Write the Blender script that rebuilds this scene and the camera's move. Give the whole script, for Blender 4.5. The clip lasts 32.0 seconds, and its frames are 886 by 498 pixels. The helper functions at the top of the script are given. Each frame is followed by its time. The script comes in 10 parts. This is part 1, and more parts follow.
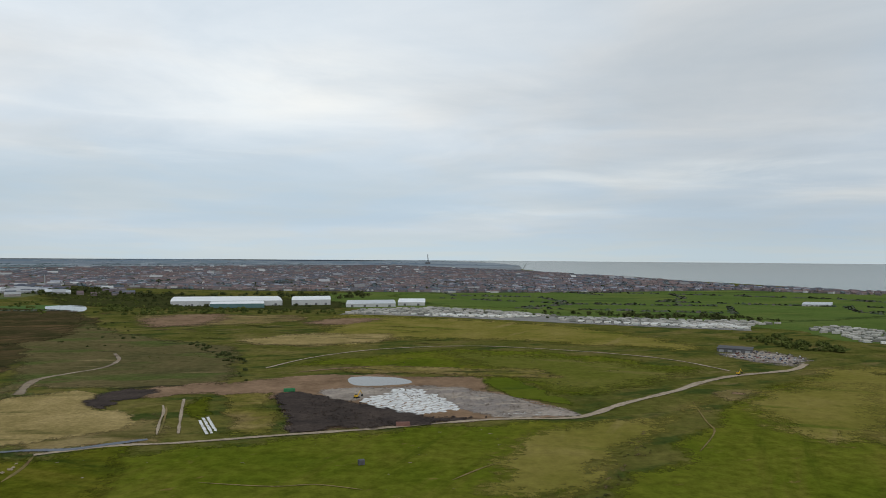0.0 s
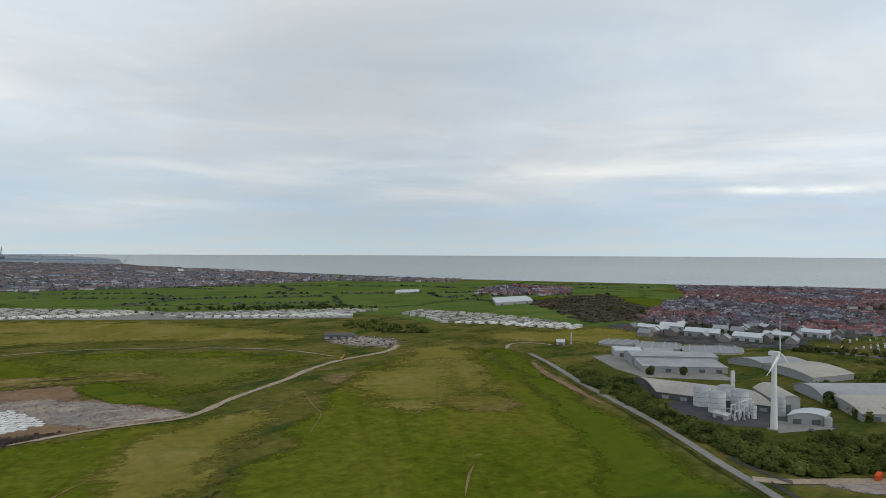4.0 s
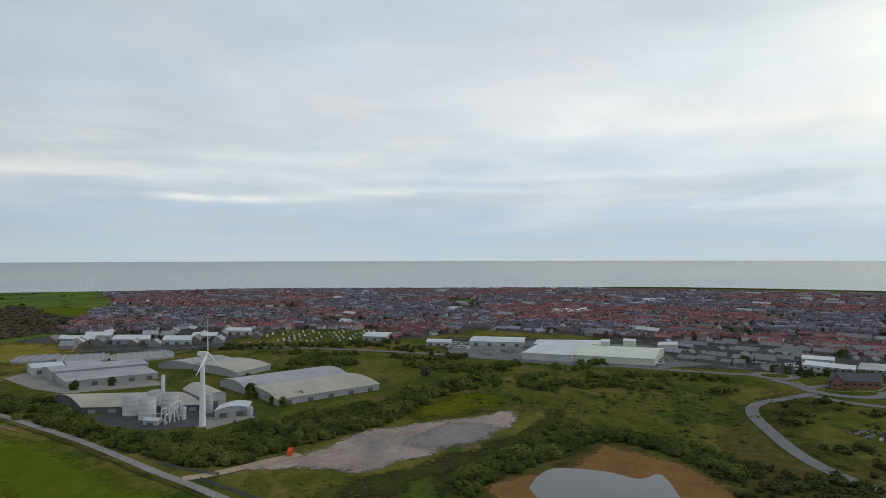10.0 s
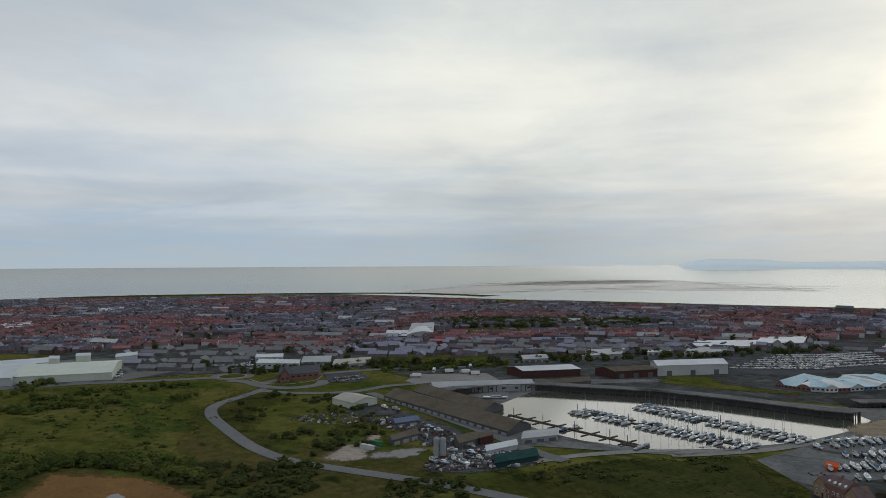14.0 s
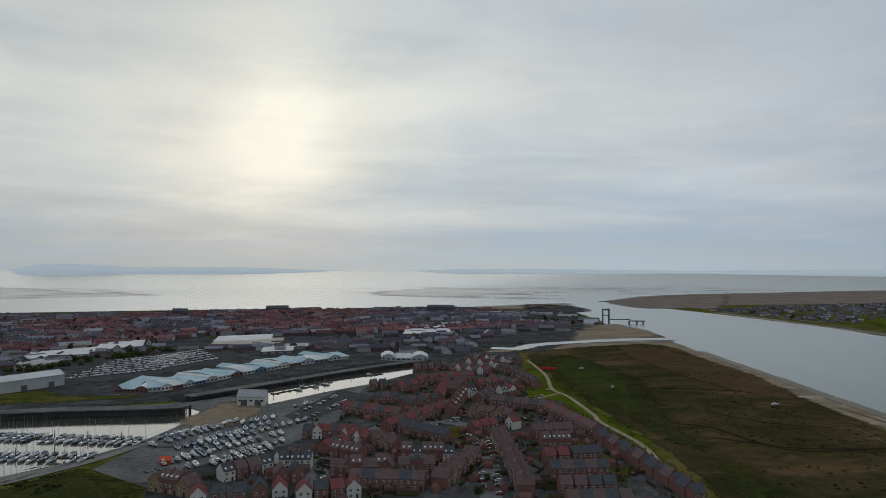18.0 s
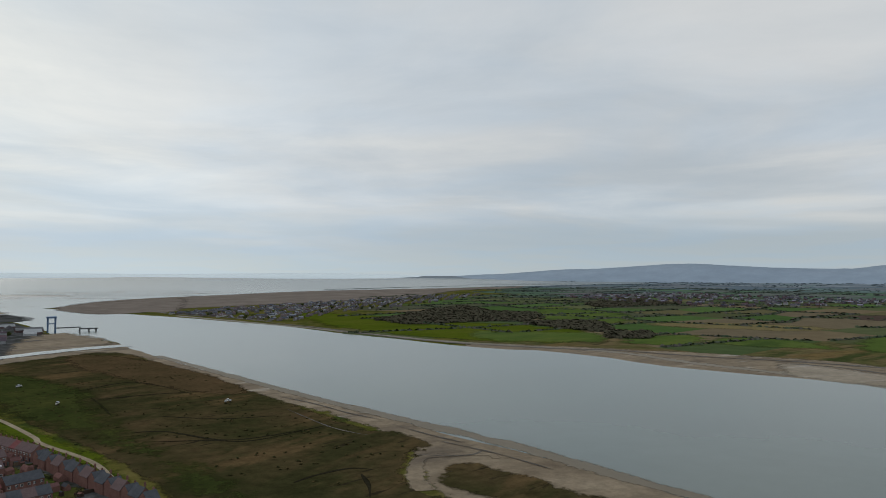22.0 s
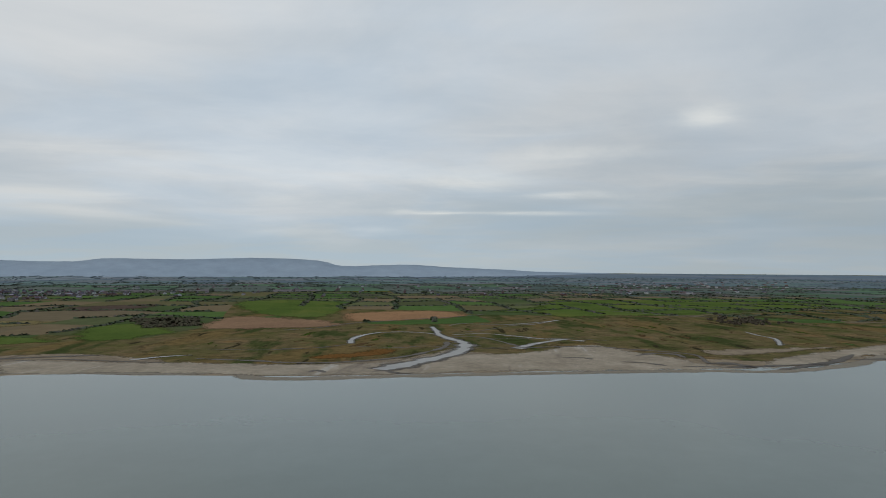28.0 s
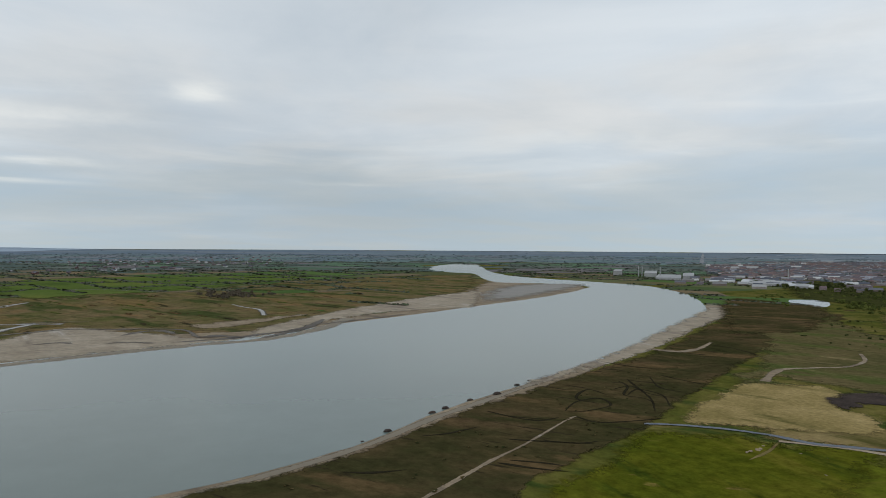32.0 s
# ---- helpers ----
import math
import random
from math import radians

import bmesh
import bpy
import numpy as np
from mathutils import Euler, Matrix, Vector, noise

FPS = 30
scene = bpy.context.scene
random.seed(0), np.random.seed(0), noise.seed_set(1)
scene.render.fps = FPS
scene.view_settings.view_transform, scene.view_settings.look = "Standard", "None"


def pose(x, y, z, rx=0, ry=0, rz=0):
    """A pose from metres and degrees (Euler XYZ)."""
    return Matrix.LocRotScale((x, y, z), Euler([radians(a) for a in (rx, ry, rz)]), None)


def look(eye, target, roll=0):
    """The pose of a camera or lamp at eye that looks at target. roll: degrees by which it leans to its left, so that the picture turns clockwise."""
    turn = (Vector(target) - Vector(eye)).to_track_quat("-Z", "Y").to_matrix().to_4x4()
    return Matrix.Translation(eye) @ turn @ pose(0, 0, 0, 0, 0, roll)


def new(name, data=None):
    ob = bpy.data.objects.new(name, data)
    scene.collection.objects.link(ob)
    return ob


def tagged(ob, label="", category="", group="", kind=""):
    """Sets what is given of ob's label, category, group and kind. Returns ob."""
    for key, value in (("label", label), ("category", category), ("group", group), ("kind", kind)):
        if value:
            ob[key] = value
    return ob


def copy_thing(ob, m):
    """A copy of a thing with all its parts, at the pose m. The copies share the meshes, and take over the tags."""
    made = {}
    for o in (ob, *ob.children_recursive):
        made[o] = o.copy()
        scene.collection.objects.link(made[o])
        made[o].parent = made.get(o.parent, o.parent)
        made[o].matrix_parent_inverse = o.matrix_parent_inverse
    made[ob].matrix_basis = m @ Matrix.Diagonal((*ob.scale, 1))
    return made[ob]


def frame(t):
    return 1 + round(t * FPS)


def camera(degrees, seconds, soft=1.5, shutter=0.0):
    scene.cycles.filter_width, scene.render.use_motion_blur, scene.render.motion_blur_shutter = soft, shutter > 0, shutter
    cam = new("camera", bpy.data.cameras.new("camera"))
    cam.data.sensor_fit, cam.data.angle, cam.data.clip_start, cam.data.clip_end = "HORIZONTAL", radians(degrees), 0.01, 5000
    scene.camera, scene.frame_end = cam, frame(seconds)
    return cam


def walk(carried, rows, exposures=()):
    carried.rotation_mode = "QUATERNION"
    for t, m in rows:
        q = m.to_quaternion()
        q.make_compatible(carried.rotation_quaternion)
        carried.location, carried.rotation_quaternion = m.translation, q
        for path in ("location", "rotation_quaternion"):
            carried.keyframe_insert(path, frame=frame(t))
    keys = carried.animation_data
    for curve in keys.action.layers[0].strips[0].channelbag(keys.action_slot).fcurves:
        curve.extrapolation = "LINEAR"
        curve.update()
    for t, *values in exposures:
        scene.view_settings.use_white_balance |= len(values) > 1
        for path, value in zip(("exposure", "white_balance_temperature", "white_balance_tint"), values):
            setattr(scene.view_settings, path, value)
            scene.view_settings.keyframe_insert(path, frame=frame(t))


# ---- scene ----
cam = camera(64.0, 32.0, soft=0.9)
PATH = [
    (0, -0.19, 0.59, -0.39),
    (0.5, -2.78, 0.57, -0.43),
    (1, -6.38, 0.52, -0.36),
    (1.5, -10.62, 0.42, -0.31),
    (2, -14.52, 0.36, -0.31),
    (2.5, -18.24, 0.32, -0.32),
    (3, -22.24, 0.26, -0.24),
    (3.5, -26.76, 0.21, -0.23),
    (4, -30.89, 0.19, -0.24),
    (4.5, -33.93, 0.21, -0.25),
    (6.5, -47.08, 0.32, -0.19),
    (7, -50.41, 0.41, -0.12),
    (7.5, -53.74, 0.44, -0.06),
    (8, -57.12, 0.49, -0.06),
    (8.5, -60.75, 0.53, -0.04),
    (9, -65.28, 0.54, 0.02),
    (9.5, -69.86, 0.57, 0.09),
    (10, -74.67, 0.63, 0.11),
    (10.5, -80.24, 0.69, 0.16),
    (11, -85.92, 0.72, 0.15),
    (11.5, -92.77, 0.72, 0.16),
    (12, -97.13, 0.80, 0.18),
    (12.5, -101.51, 0.88, 0.17),
    (13, -106.03, 0.99, 0.20),
    (13.5, -110.71, 1.03, 0.25),
    (15.5, -136.62, 1.19, 0.05),
    (16, -144.21, 1.22, 0.01),
    (16.5, -152.11, 1.21, 0.00),
    (17, -155.90, 1.32, -0.01),
    (17.5, -160.85, 1.38, -0.07),
    (18, -166.03, 1.44, -0.14),
    (18.5, -170.72, 1.52, -0.19),
    (19, -176.38, 1.59, -0.21),
    (19.5, -182.49, 1.64, -0.22),
    (20, -188.97, 1.66, -0.15),
    (20.5, -193.94, 1.70, -0.18),
    (21, -198.29, 1.76, -0.21),
    (21.5, -203.03, 1.80, -0.23),
    (22, -207.77, 1.84, -0.21),
    (22.5, -212.39, 1.88, -0.23),
    (23, -217.09, 1.93, -0.27),
    (23.5, -221.76, 1.95, -0.27),
    (24, -226.55, 1.98, -0.27),
    (24.5, -231.47, 2.00, -0.24),
    (25, -236.69, 1.97, -0.22),
    (25.5, -242.02, 1.91, -0.23),
    (27.5, -260.63, 1.62, -0.26),
    (28, -265.34, 1.54, -0.32),
    (28.5, -270.03, 1.50, -0.36),
    (29, -274.73, 1.45, -0.39),
    (29.5, -279.47, 1.41, -0.39),
    (30, -284.20, 1.34, -0.35),
    (30.5, -287.49, 1.31, -0.38),
    (31, -292.14, 1.21, -0.36),
    (31.5, -298.46, 0.76, -0.29),
    (32, -304.89, -0.21, -0.36),
]

walk(cam, [(t, pose(0, 0, 110, 90 + pitch, roll, yaw)) for t, yaw, pitch, roll in PATH],
     exposures=[(0, 0.21, 6550, 10), (4, 0.23, 6550, 10), (9, 0.09, 6550, 10), (13, -0.18, 6500, 10), (16, -0.48, 6300, 10), (19, -0.56, 6350, 10), (20.5, -0.38, 6550, 10), (22, -0.17, 6550, 10), (25, -0.10, 6500, 10), (28, -0.13, 6500, 10), (32, 0.09, 6550, 10)])

# ---- light: an overcast late afternoon, the sun low behind cloud ----
SUN_AZ, SUN_EL = 151.0, 14.0
EYE = 110.0


STREAKS = [(58, 4.7, 7.0, 0.30, 0.75), (73, 5.3, 10.0, 0.35, 0.4), (50, 6.6, 14.0, 0.6, 0.25), (88, 11.5, 9.0, 1.8, 0.35), (66, 8.0, 16.0, 0.8, 0.22), (97, 10.0, 14.0, 0.7, 0.3), (84, 6.4, 18.0, 0.4, 0.25),
           (118, 13.0, 9.0, 4.5, 0.3), (182, 8.8, 5.0, 0.8, 0.3), (177, 7.0, 6.0, 0.3, 0.28), (152, 10.0, 7.0, 3.5, 0.3), (203, 10.2, 12.0, 0.6, 0.18),
           (268, 4.4, 6.5, 0.16, 0.6), (267, 6.9, 4.5, 0.8, 0.4), (286, 11.4, 2.2, 0.9, 0.45), (256, 5.4, 10.0, 0.5, 0.18), (276, 9.0, 6.0, 0.5, 0.2), (275, 5.6, 4.0, 0.2, 0.3), (298, 4.9, 4.0, 0.2, 0.25),
           (6, 3.4, 10.0, 0.5, 0.12), (20, 6.5, 12.0, 0.7, 0.15), (30, 6.2, 10.0, 0.6, 0.18), (349, 13.5, 10.0, 3.0, 0.3)]


def build_world():
    w = bpy.data.worlds.new("overcast_sky")
    scene.world = w
    w.use_nodes = True
    nt = w.node_tree
    N, L = nt.nodes, nt.links
    N.clear()

    def node(kind, **kw):
        n = N.new(kind)
        for k, v in kw.items():
            n.inputs[k].default_value = v
        return n

    def mth(op, a, b=None, c=None, clamp=False):
        n = N.new("ShaderNodeMath")
        n.operation, n.use_clamp = op, clamp
        for i, v in enumerate((a, b, c)):
            if v is None:
                continue
            if isinstance(v, (int, float)):
                n.inputs[i].default_value = v
            else:
                L.new(v, n.inputs[i])
        return n.outputs[0]

    def mix(f, a, b, blend="MIX"):
        n = N.new("ShaderNodeMix")
        n.data_type, n.blend_type = "RGBA", blend
        for i, v in ((0, f), (6, a), (7, b)):
            if isinstance(v, (int, float)):
                n.inputs[i].default_value = v
            elif isinstance(v, tuple):
                n.inputs[i].default_value = (*v, 1)
            else:
                L.new(v, n.inputs[i])
        return n.outputs[2]

    sky = N.new("ShaderNodeTexSky")
    sky.sky_type, sky.sun_disc = "NISHITA", False
    sky.sun_elevation, sky.sun_rotation = radians(SUN_EL), radians(SUN_AZ)
    sky.air_density, sky.dust_density = 1.2, 2.0
    tc = N.new("ShaderNodeTexCoord")
    sep = N.new("ShaderNodeSeparateXYZ")
    L.new(tc.outputs["Generated"], sep.inputs[0])
    x, y, z = sep.outputs
    zz = mth("MAXIMUM", mth("ADD", z, 0.085), 0.06)
    comb = N.new("ShaderNodeCombineXYZ")
    L.new(mth("DIVIDE", x, zz), comb.inputs[0])
    L.new(mth("DIVIDE", y, zz), comb.inputs[1])

    def cloud(scale, detail, rough, sx=1.0, sy=1.0, rz=0.0, off=0.0):
        mp = N.new("ShaderNodeMapping")
        mp.inputs["Scale"].default_value = (sx, sy, 1)
        mp.inputs["Rotation"].default_value = (0, 0, radians(rz))
        mp.inputs["Location"].default_value = (off, off * 0.7, off)
        L.new(comb.outputs[0], mp.inputs[0])
        n = node("ShaderNodeTexNoise", Scale=scale, Detail=detail, Roughness=rough, Distortion=0.35)
        L.new(mp.outputs[0], n.inputs["Vector"])
        return n.outputs["Fac"]

    def level(scale, flat, detail, off):
        """Cloud drawn out into level bands."""
        mp = N.new("ShaderNodeMapping")
        mp.inputs["Scale"].default_value = (1, 1, flat)
        mp.inputs["Location"].default_value = (off, off * 1.3, off * 0.4)
        L.new(tc.outputs["Generated"], mp.inputs[0])
        n = node("ShaderNodeTexNoise", Scale=scale, Detail=detail, Roughness=0.52, Distortion=0.5)
        L.new(mp.outputs[0], n.inputs["Vector"])
        return n.outputs["Fac"]

    def ramp(v, lo, hi):
        n = N.new("ShaderNodeMapRange")
        n.interpolation_type = "SMOOTHSTEP"
        n.inputs["From Min"].default_value, n.inputs["From Max"].default_value = lo, hi
        L.new(v, n.inputs["Value"])
        return n.outputs["Result"]

    def towards(az, el):
        a, e = radians(az), radians(el)
        sv = N.new("ShaderNodeCombineXYZ")
        for i, v in enumerate((math.sin(a) * math.cos(e), math.cos(a) * math.cos(e), math.sin(e))):
            sv.inputs[i].default_value = v
        dot = N.new("ShaderNodeVectorMath")
        dot.operation = "DOT_PRODUCT"
        L.new(tc.outputs["Generated"], dot.inputs[0])
        L.new(sv.outputs[0], dot.inputs[1])
        return dot.outputs["Value"]

    big = cloud(0.30, 3, 0.45, 1, 1, 0, 3.0)
    bands = level(1.2, 6.0, 6, 2.3)
    fine = level(2.6, 9.0, 8, 7.1)
    mottle = cloud(0.85, 9, 0.6, 1, 1, 30, 5.0)
    both = mth("ADD", mth("ADD", mth("MULTIPLY", big, 0.42), mth("MULTIPLY", mottle, 0.34)), mth("ADD", mth("MULTIPLY", bands, 0.15), mth("MULTIPLY", fine, 0.09)))
    light = ramp(both, 0.34, 0.68)
    grey = (0.475, 0.545, 0.615)
    white = (0.70, 0.735, 0.765)
    deck = mix(light, grey, white)
    # under the deck's ragged edge the air is bluer and duller; a pale rim lies on the horizon
    edge = mth("ADD", z, mth("MULTIPLY_ADD", bands, 0.26, -0.13))
    under = ramp(edge, 0.01, 0.17)
    low = mix(ramp(z, 0.0, 0.05), (0.50, 0.585, 0.63), (0.43, 0.53, 0.62))
    low = mix(mth("POWER", mth("MAXIMUM", towards(92, 3), 0.0), 5.0), low, mix(ramp(z, 0.0, 0.06), (0.49, 0.58, 0.65), (0.40, 0.52, 0.655)))
    # low air darkens away from bearing 100, chosen to fit the view
    away = ramp(towards(100, 0), -0.95, 0.0)
    low = mix(away, mix(ramp(z, 0.0, 0.06), (0.45, 0.53, 0.58), (0.41, 0.495, 0.56)), low)
    deck = mix(under, low, deck)
    rim = mth("MULTIPLY", mth("MULTIPLY", ramp(fine, 0.48, 0.74), ramp(edge, 0.03, 0.11)), mth("SUBTRACT", 1.0, ramp(edge, 0.11, 0.24)))
    deck = mix(mth("MULTIPLY", rim, 0.38), deck, (0.82, 0.83, 0.81))

    # the cloud is creamier in some tracts, bluer in others
    hue = ramp(cloud(0.8, 3, 0.5, 1, 1, 60, 9.0), 0.36, 0.64)
    deck = mix(1.0, deck, mix(hue, (0.97, 1.0, 1.025), (1.02, 1.0, 0.975)), "MULTIPLY")

    # the brighter, thinner cloud round the hidden sun
    d, d2 = mth("MAXIMUM", towards(153, 11), 0.0), mth("MAXIMUM", towards(119, 17), 0.0)
    halo = mth("ADD", mth("MULTIPLY", mth("POWER", d, 8.0), 0.34), mth("MULTIPLY", mth("POWER", d2, 26.0), 0.48))
    core = mth("ADD", mth("MULTIPLY", mth("POWER", d, 60.0), 0.32), mth("MULTIPLY", mth("POWER", d, 420.0), 0.85))
    glow = mth("MULTIPLY", mth("MULTIPLY", mth("ADD", halo, core), mth("MULTIPLY_ADD", light, 1.0, 0.42)), mth("MULTIPLY_ADD", under, 0.82, 0.18), clamp=True)
    deck = mix(glow, deck, (1.26, 1.24, 1.06))
    # the deck's brightness raised or cut by bearing to fit the camera's view
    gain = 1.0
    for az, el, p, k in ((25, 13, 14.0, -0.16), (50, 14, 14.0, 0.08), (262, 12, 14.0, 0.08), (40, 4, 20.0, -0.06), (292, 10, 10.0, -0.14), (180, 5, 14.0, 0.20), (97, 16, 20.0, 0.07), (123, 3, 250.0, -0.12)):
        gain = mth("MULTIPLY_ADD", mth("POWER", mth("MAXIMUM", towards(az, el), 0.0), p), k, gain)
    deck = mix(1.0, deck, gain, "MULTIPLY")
    # long thin gaps in the cloud, bright at their edges: bearing, height, length and depth in degrees, strength
    az = mth("MULTIPLY", mth("ARCTAN2", x, y), 57.29578)
    el = mth("ADD", mth("MULTIPLY", mth("ARCSINE", z), 57.29578), mth("MULTIPLY_ADD", fine, 1.8, -0.9))
    worn = mth("MULTIPLY_ADD", ramp(mottle, 0.34, 0.62), 0.8, 0.3)
    veil = None
    for a0, e0, wa, we, k in STREAKS:
        da = mth("ABSOLUTE", mth("SUBTRACT", az, a0))
        da = mth("DIVIDE", mth("MINIMUM", da, mth("SUBTRACT", 360.0, da)), wa)
        de = mth("DIVIDE", mth("SUBTRACT", el, e0), we)
        g = mth("MULTIPLY", mth("EXPONENT", mth("MULTIPLY", mth("ADD", mth("MULTIPLY", da, da), mth("MULTIPLY", de, de)), -1.0)), k)
        veil = g if veil is None else mth("ADD", veil, g)
    deck = mix(mth("MULTIPLY", veil, worn, clamp=True), deck, (0.98, 0.97, 0.90))
    thin = mix(0.003, deck, sky.outputs[0])
    bg = node("ShaderNodeBackground", Strength=1.0)
    L.new(thin, bg.inputs["Color"])
    out = N.new("ShaderNodeOutputWorld")
    L.new(bg.outputs[0], out.inputs[0])


build_world()
sun = new("sun", bpy.data.lights.new("sun", "SUN"))
sun.data.energy, sun.data.angle, sun.data.color = 0.6, radians(64), (1.0, 0.97, 0.92)
_a, _e = radians(SUN_AZ), radians(SUN_EL + 20)
sun.matrix_world = look((math.sin(_a) * math.cos(_e) * 500, math.cos(_a) * math.cos(_e) * 500, math.sin(_e) * 500), (0, 0, 0))


# ---- materials ----
def material(name, stops, scale=0.02, fine=0.4, rough=0.9, bump=0.0, spec=0.0, metal=0.0, mode="noise", tint=0.25, stretch=(1, 1, 1), veins=()):
    """Colours blended by a broad and a fine noise (metres), or picked piece by piece."""
    m = bpy.data.materials.new(name)
    m.use_nodes = True
    nt = m.node_tree
    N, L = nt.nodes, nt.links
    b = N["Principled BSDF"]
    b.inputs["Roughness"].default_value, b.inputs["Metallic"].default_value = rough, metal
    b.inputs["Specular IOR Level"].default_value = spec
    geo = N.new("ShaderNodeNewGeometry")
    mp = N.new("ShaderNodeMapping")
    mp.inputs["Scale"].default_value = stretch
    L.new(geo.outputs["Position"], mp.inputs[0])
    ramp = N.new("ShaderNodeValToRGB")
    ramp.color_ramp.interpolation = "CONSTANT" if mode in ("island", "object") else "LINEAR"
    el = ramp.color_ramp.elements
    while len(el) < len(stops):
        el.new(0.5)
    for i, c in enumerate(stops):
        el[i].position = (i / len(stops)) if mode in ("island", "object") else 0.28 + 0.44 * i / max(1, len(stops) - 1)
        el[i].color = (*c, 1)
    if mode == "island":
        L.new(geo.outputs["Random Per Island"], ramp.inputs[0])
    elif mode == "object":
        oi = N.new("ShaderNodeObjectInfo")
        L.new(oi.outputs["Random"], ramp.inputs[0])
    else:
        n1 = N.new("ShaderNodeTexNoise")
        n1.inputs["Scale"].default_value, n1.inputs["Detail"].default_value, n1.inputs["Roughness"].default_value = scale, 6, 0.6
        L.new(mp.outputs[0], n1.inputs["Vector"])
        L.new(n1.outputs["Fac"], ramp.inputs[0])
    colour = ramp.outputs[0]
    for vc, vs, lo, hi, rot, sq in veins:
        # drawn-out streaks of another growth, soft at the edges
        mv = N.new("ShaderNodeMapping")
        mv.vector_type = "TEXTURE"
        mv.inputs["Rotation"].default_value = (0, 0, radians(rot))
        mv.inputs["Scale"].default_value = (sq, 1, 1)
        L.new(geo.outputs["Position"], mv.inputs[0])
        nv = N.new("ShaderNodeTexNoise")
        nv.inputs["Scale"].default_value, nv.inputs["Detail"].default_value, nv.inputs["Roughness"].default_value = vs, 7, 0.62
        L.new(mv.outputs[0], nv.inputs["Vector"])
        kv = N.new("ShaderNodeMapRange")
        kv.interpolation_type = "SMOOTHSTEP"
        kv.inputs["From Min"].default_value, kv.inputs["From Max"].default_value = lo, hi
        L.new(nv.outputs["Fac"], kv.inputs["Value"])
        mx = N.new("ShaderNodeMix")
        mx.data_type = "RGBA"
        L.new(kv.outputs[0], mx.inputs[0])
        L.new(colour, mx.inputs[6])
        mx.inputs[7].default_value = (*vc, 1)
        colour = mx.outputs[2]
    n2 = N.new("ShaderNodeTexNoise")
    n2.inputs["Scale"].default_value, n2.inputs["Detail"].default_value, n2.inputs["Roughness"].default_value = fine, 6, 0.74
    L.new(mp.outputs[0], n2.inputs["Vector"])
    k = N.new("ShaderNodeMapRange")
    k.inputs["From Min"].default_value, k.inputs["From Max"].default_value = 0.3, 0.7
    k.inputs["To Min"].default_value, k.inputs["To Max"].default_value = 1 - tint, 1 + tint
    L.new(n2.outputs["Fac"], k.inputs["Value"])
    mul = N.new("ShaderNodeMix")
    mul.data_type, mul.blend_type = "RGBA", "MULTIPLY"
    mul.inputs[0].default_value = 1.0
    L.new(colour, mul.inputs[6])
    L.new(k.outputs[0], mul.inputs[7])
    L.new(mul.outputs[2], b.inputs["Base Color"])
    if bump:
        bp = N.new("ShaderNodeBump")
        bp.inputs["Distance"].default_value, bp.inputs["Strength"].default_value = bump, 0.6
        L.new(n2.outputs["Fac"], bp.inputs["Height"])
        L.new(bp.outputs[0], b.inputs["Normal"])
    return m


SOFTENED = {}


def softened(m):
    """The same surface, thinning out raggedly where the mesh's edge value falls to nothing."""
    if m in SOFTENED:
        return SOFTENED[m]
    c = m.copy()
    c.name = m.name + "_feathered"
    N, L = c.node_tree.nodes, c.node_tree.links
    at = N.new("ShaderNodeAttribute")
    at.attribute_name = "edge"
    geo = N.new("ShaderNodeNewGeometry")
    mix = []
    for scale, k in ((0.035, 0.9), (0.22, 0.8)):
        n = N.new("ShaderNodeTexNoise")
        n.inputs["Scale"].default_value, n.inputs["Detail"].default_value, n.inputs["Roughness"].default_value = scale, 5, 0.65
        L.new(geo.outputs["Position"], n.inputs["Vector"])
        a = N.new("ShaderNodeMath")
        a.operation = "MULTIPLY_ADD"
        a.inputs[1].default_value, a.inputs[2].default_value = 2.2 * k, -1.1 * k
        L.new(n.outputs["Fac"], a.inputs[0])
        mix.append(a.outputs[0])

    def mth(op, a, b):
        n = N.new("ShaderNodeMath")
        n.operation = op
        for i, v in enumerate((a, b)):
            if isinstance(v, (int, float)):
                n.inputs[i].default_value = v
            else:
                L.new(v, n.inputs[i])
        return n.outputs[0]

    e = at.outputs["Fac"]
    window = mth("MULTIPLY", mth("MULTIPLY", e, 4.0), mth("SUBTRACT", 1.0, e))
    v = mth("ADD", e, mth("MULTIPLY", mth("ADD", mix[0], mix[1]), window))
    k = N.new("ShaderNodeMapRange")
    k.interpolation_type = "SMOOTHSTEP"
    k.inputs["From Min"].default_value, k.inputs["From Max"].default_value = 0.12, 0.8
    L.new(v, k.inputs["Value"])
    L.new(k.outputs[0], N["Principled BSDF"].inputs["Alpha"])
    SOFTENED[m] = c
    return c


def water_material(name, base, rough, wave, scale):
    m = material(name, base, scale=0.004, fine=scale, rough=rough, bump=wave, spec=0.5, tint=0.06)
    m.node_tree.nodes["Principled BSDF"].inputs["IOR"].default_value = 1.33
    return m


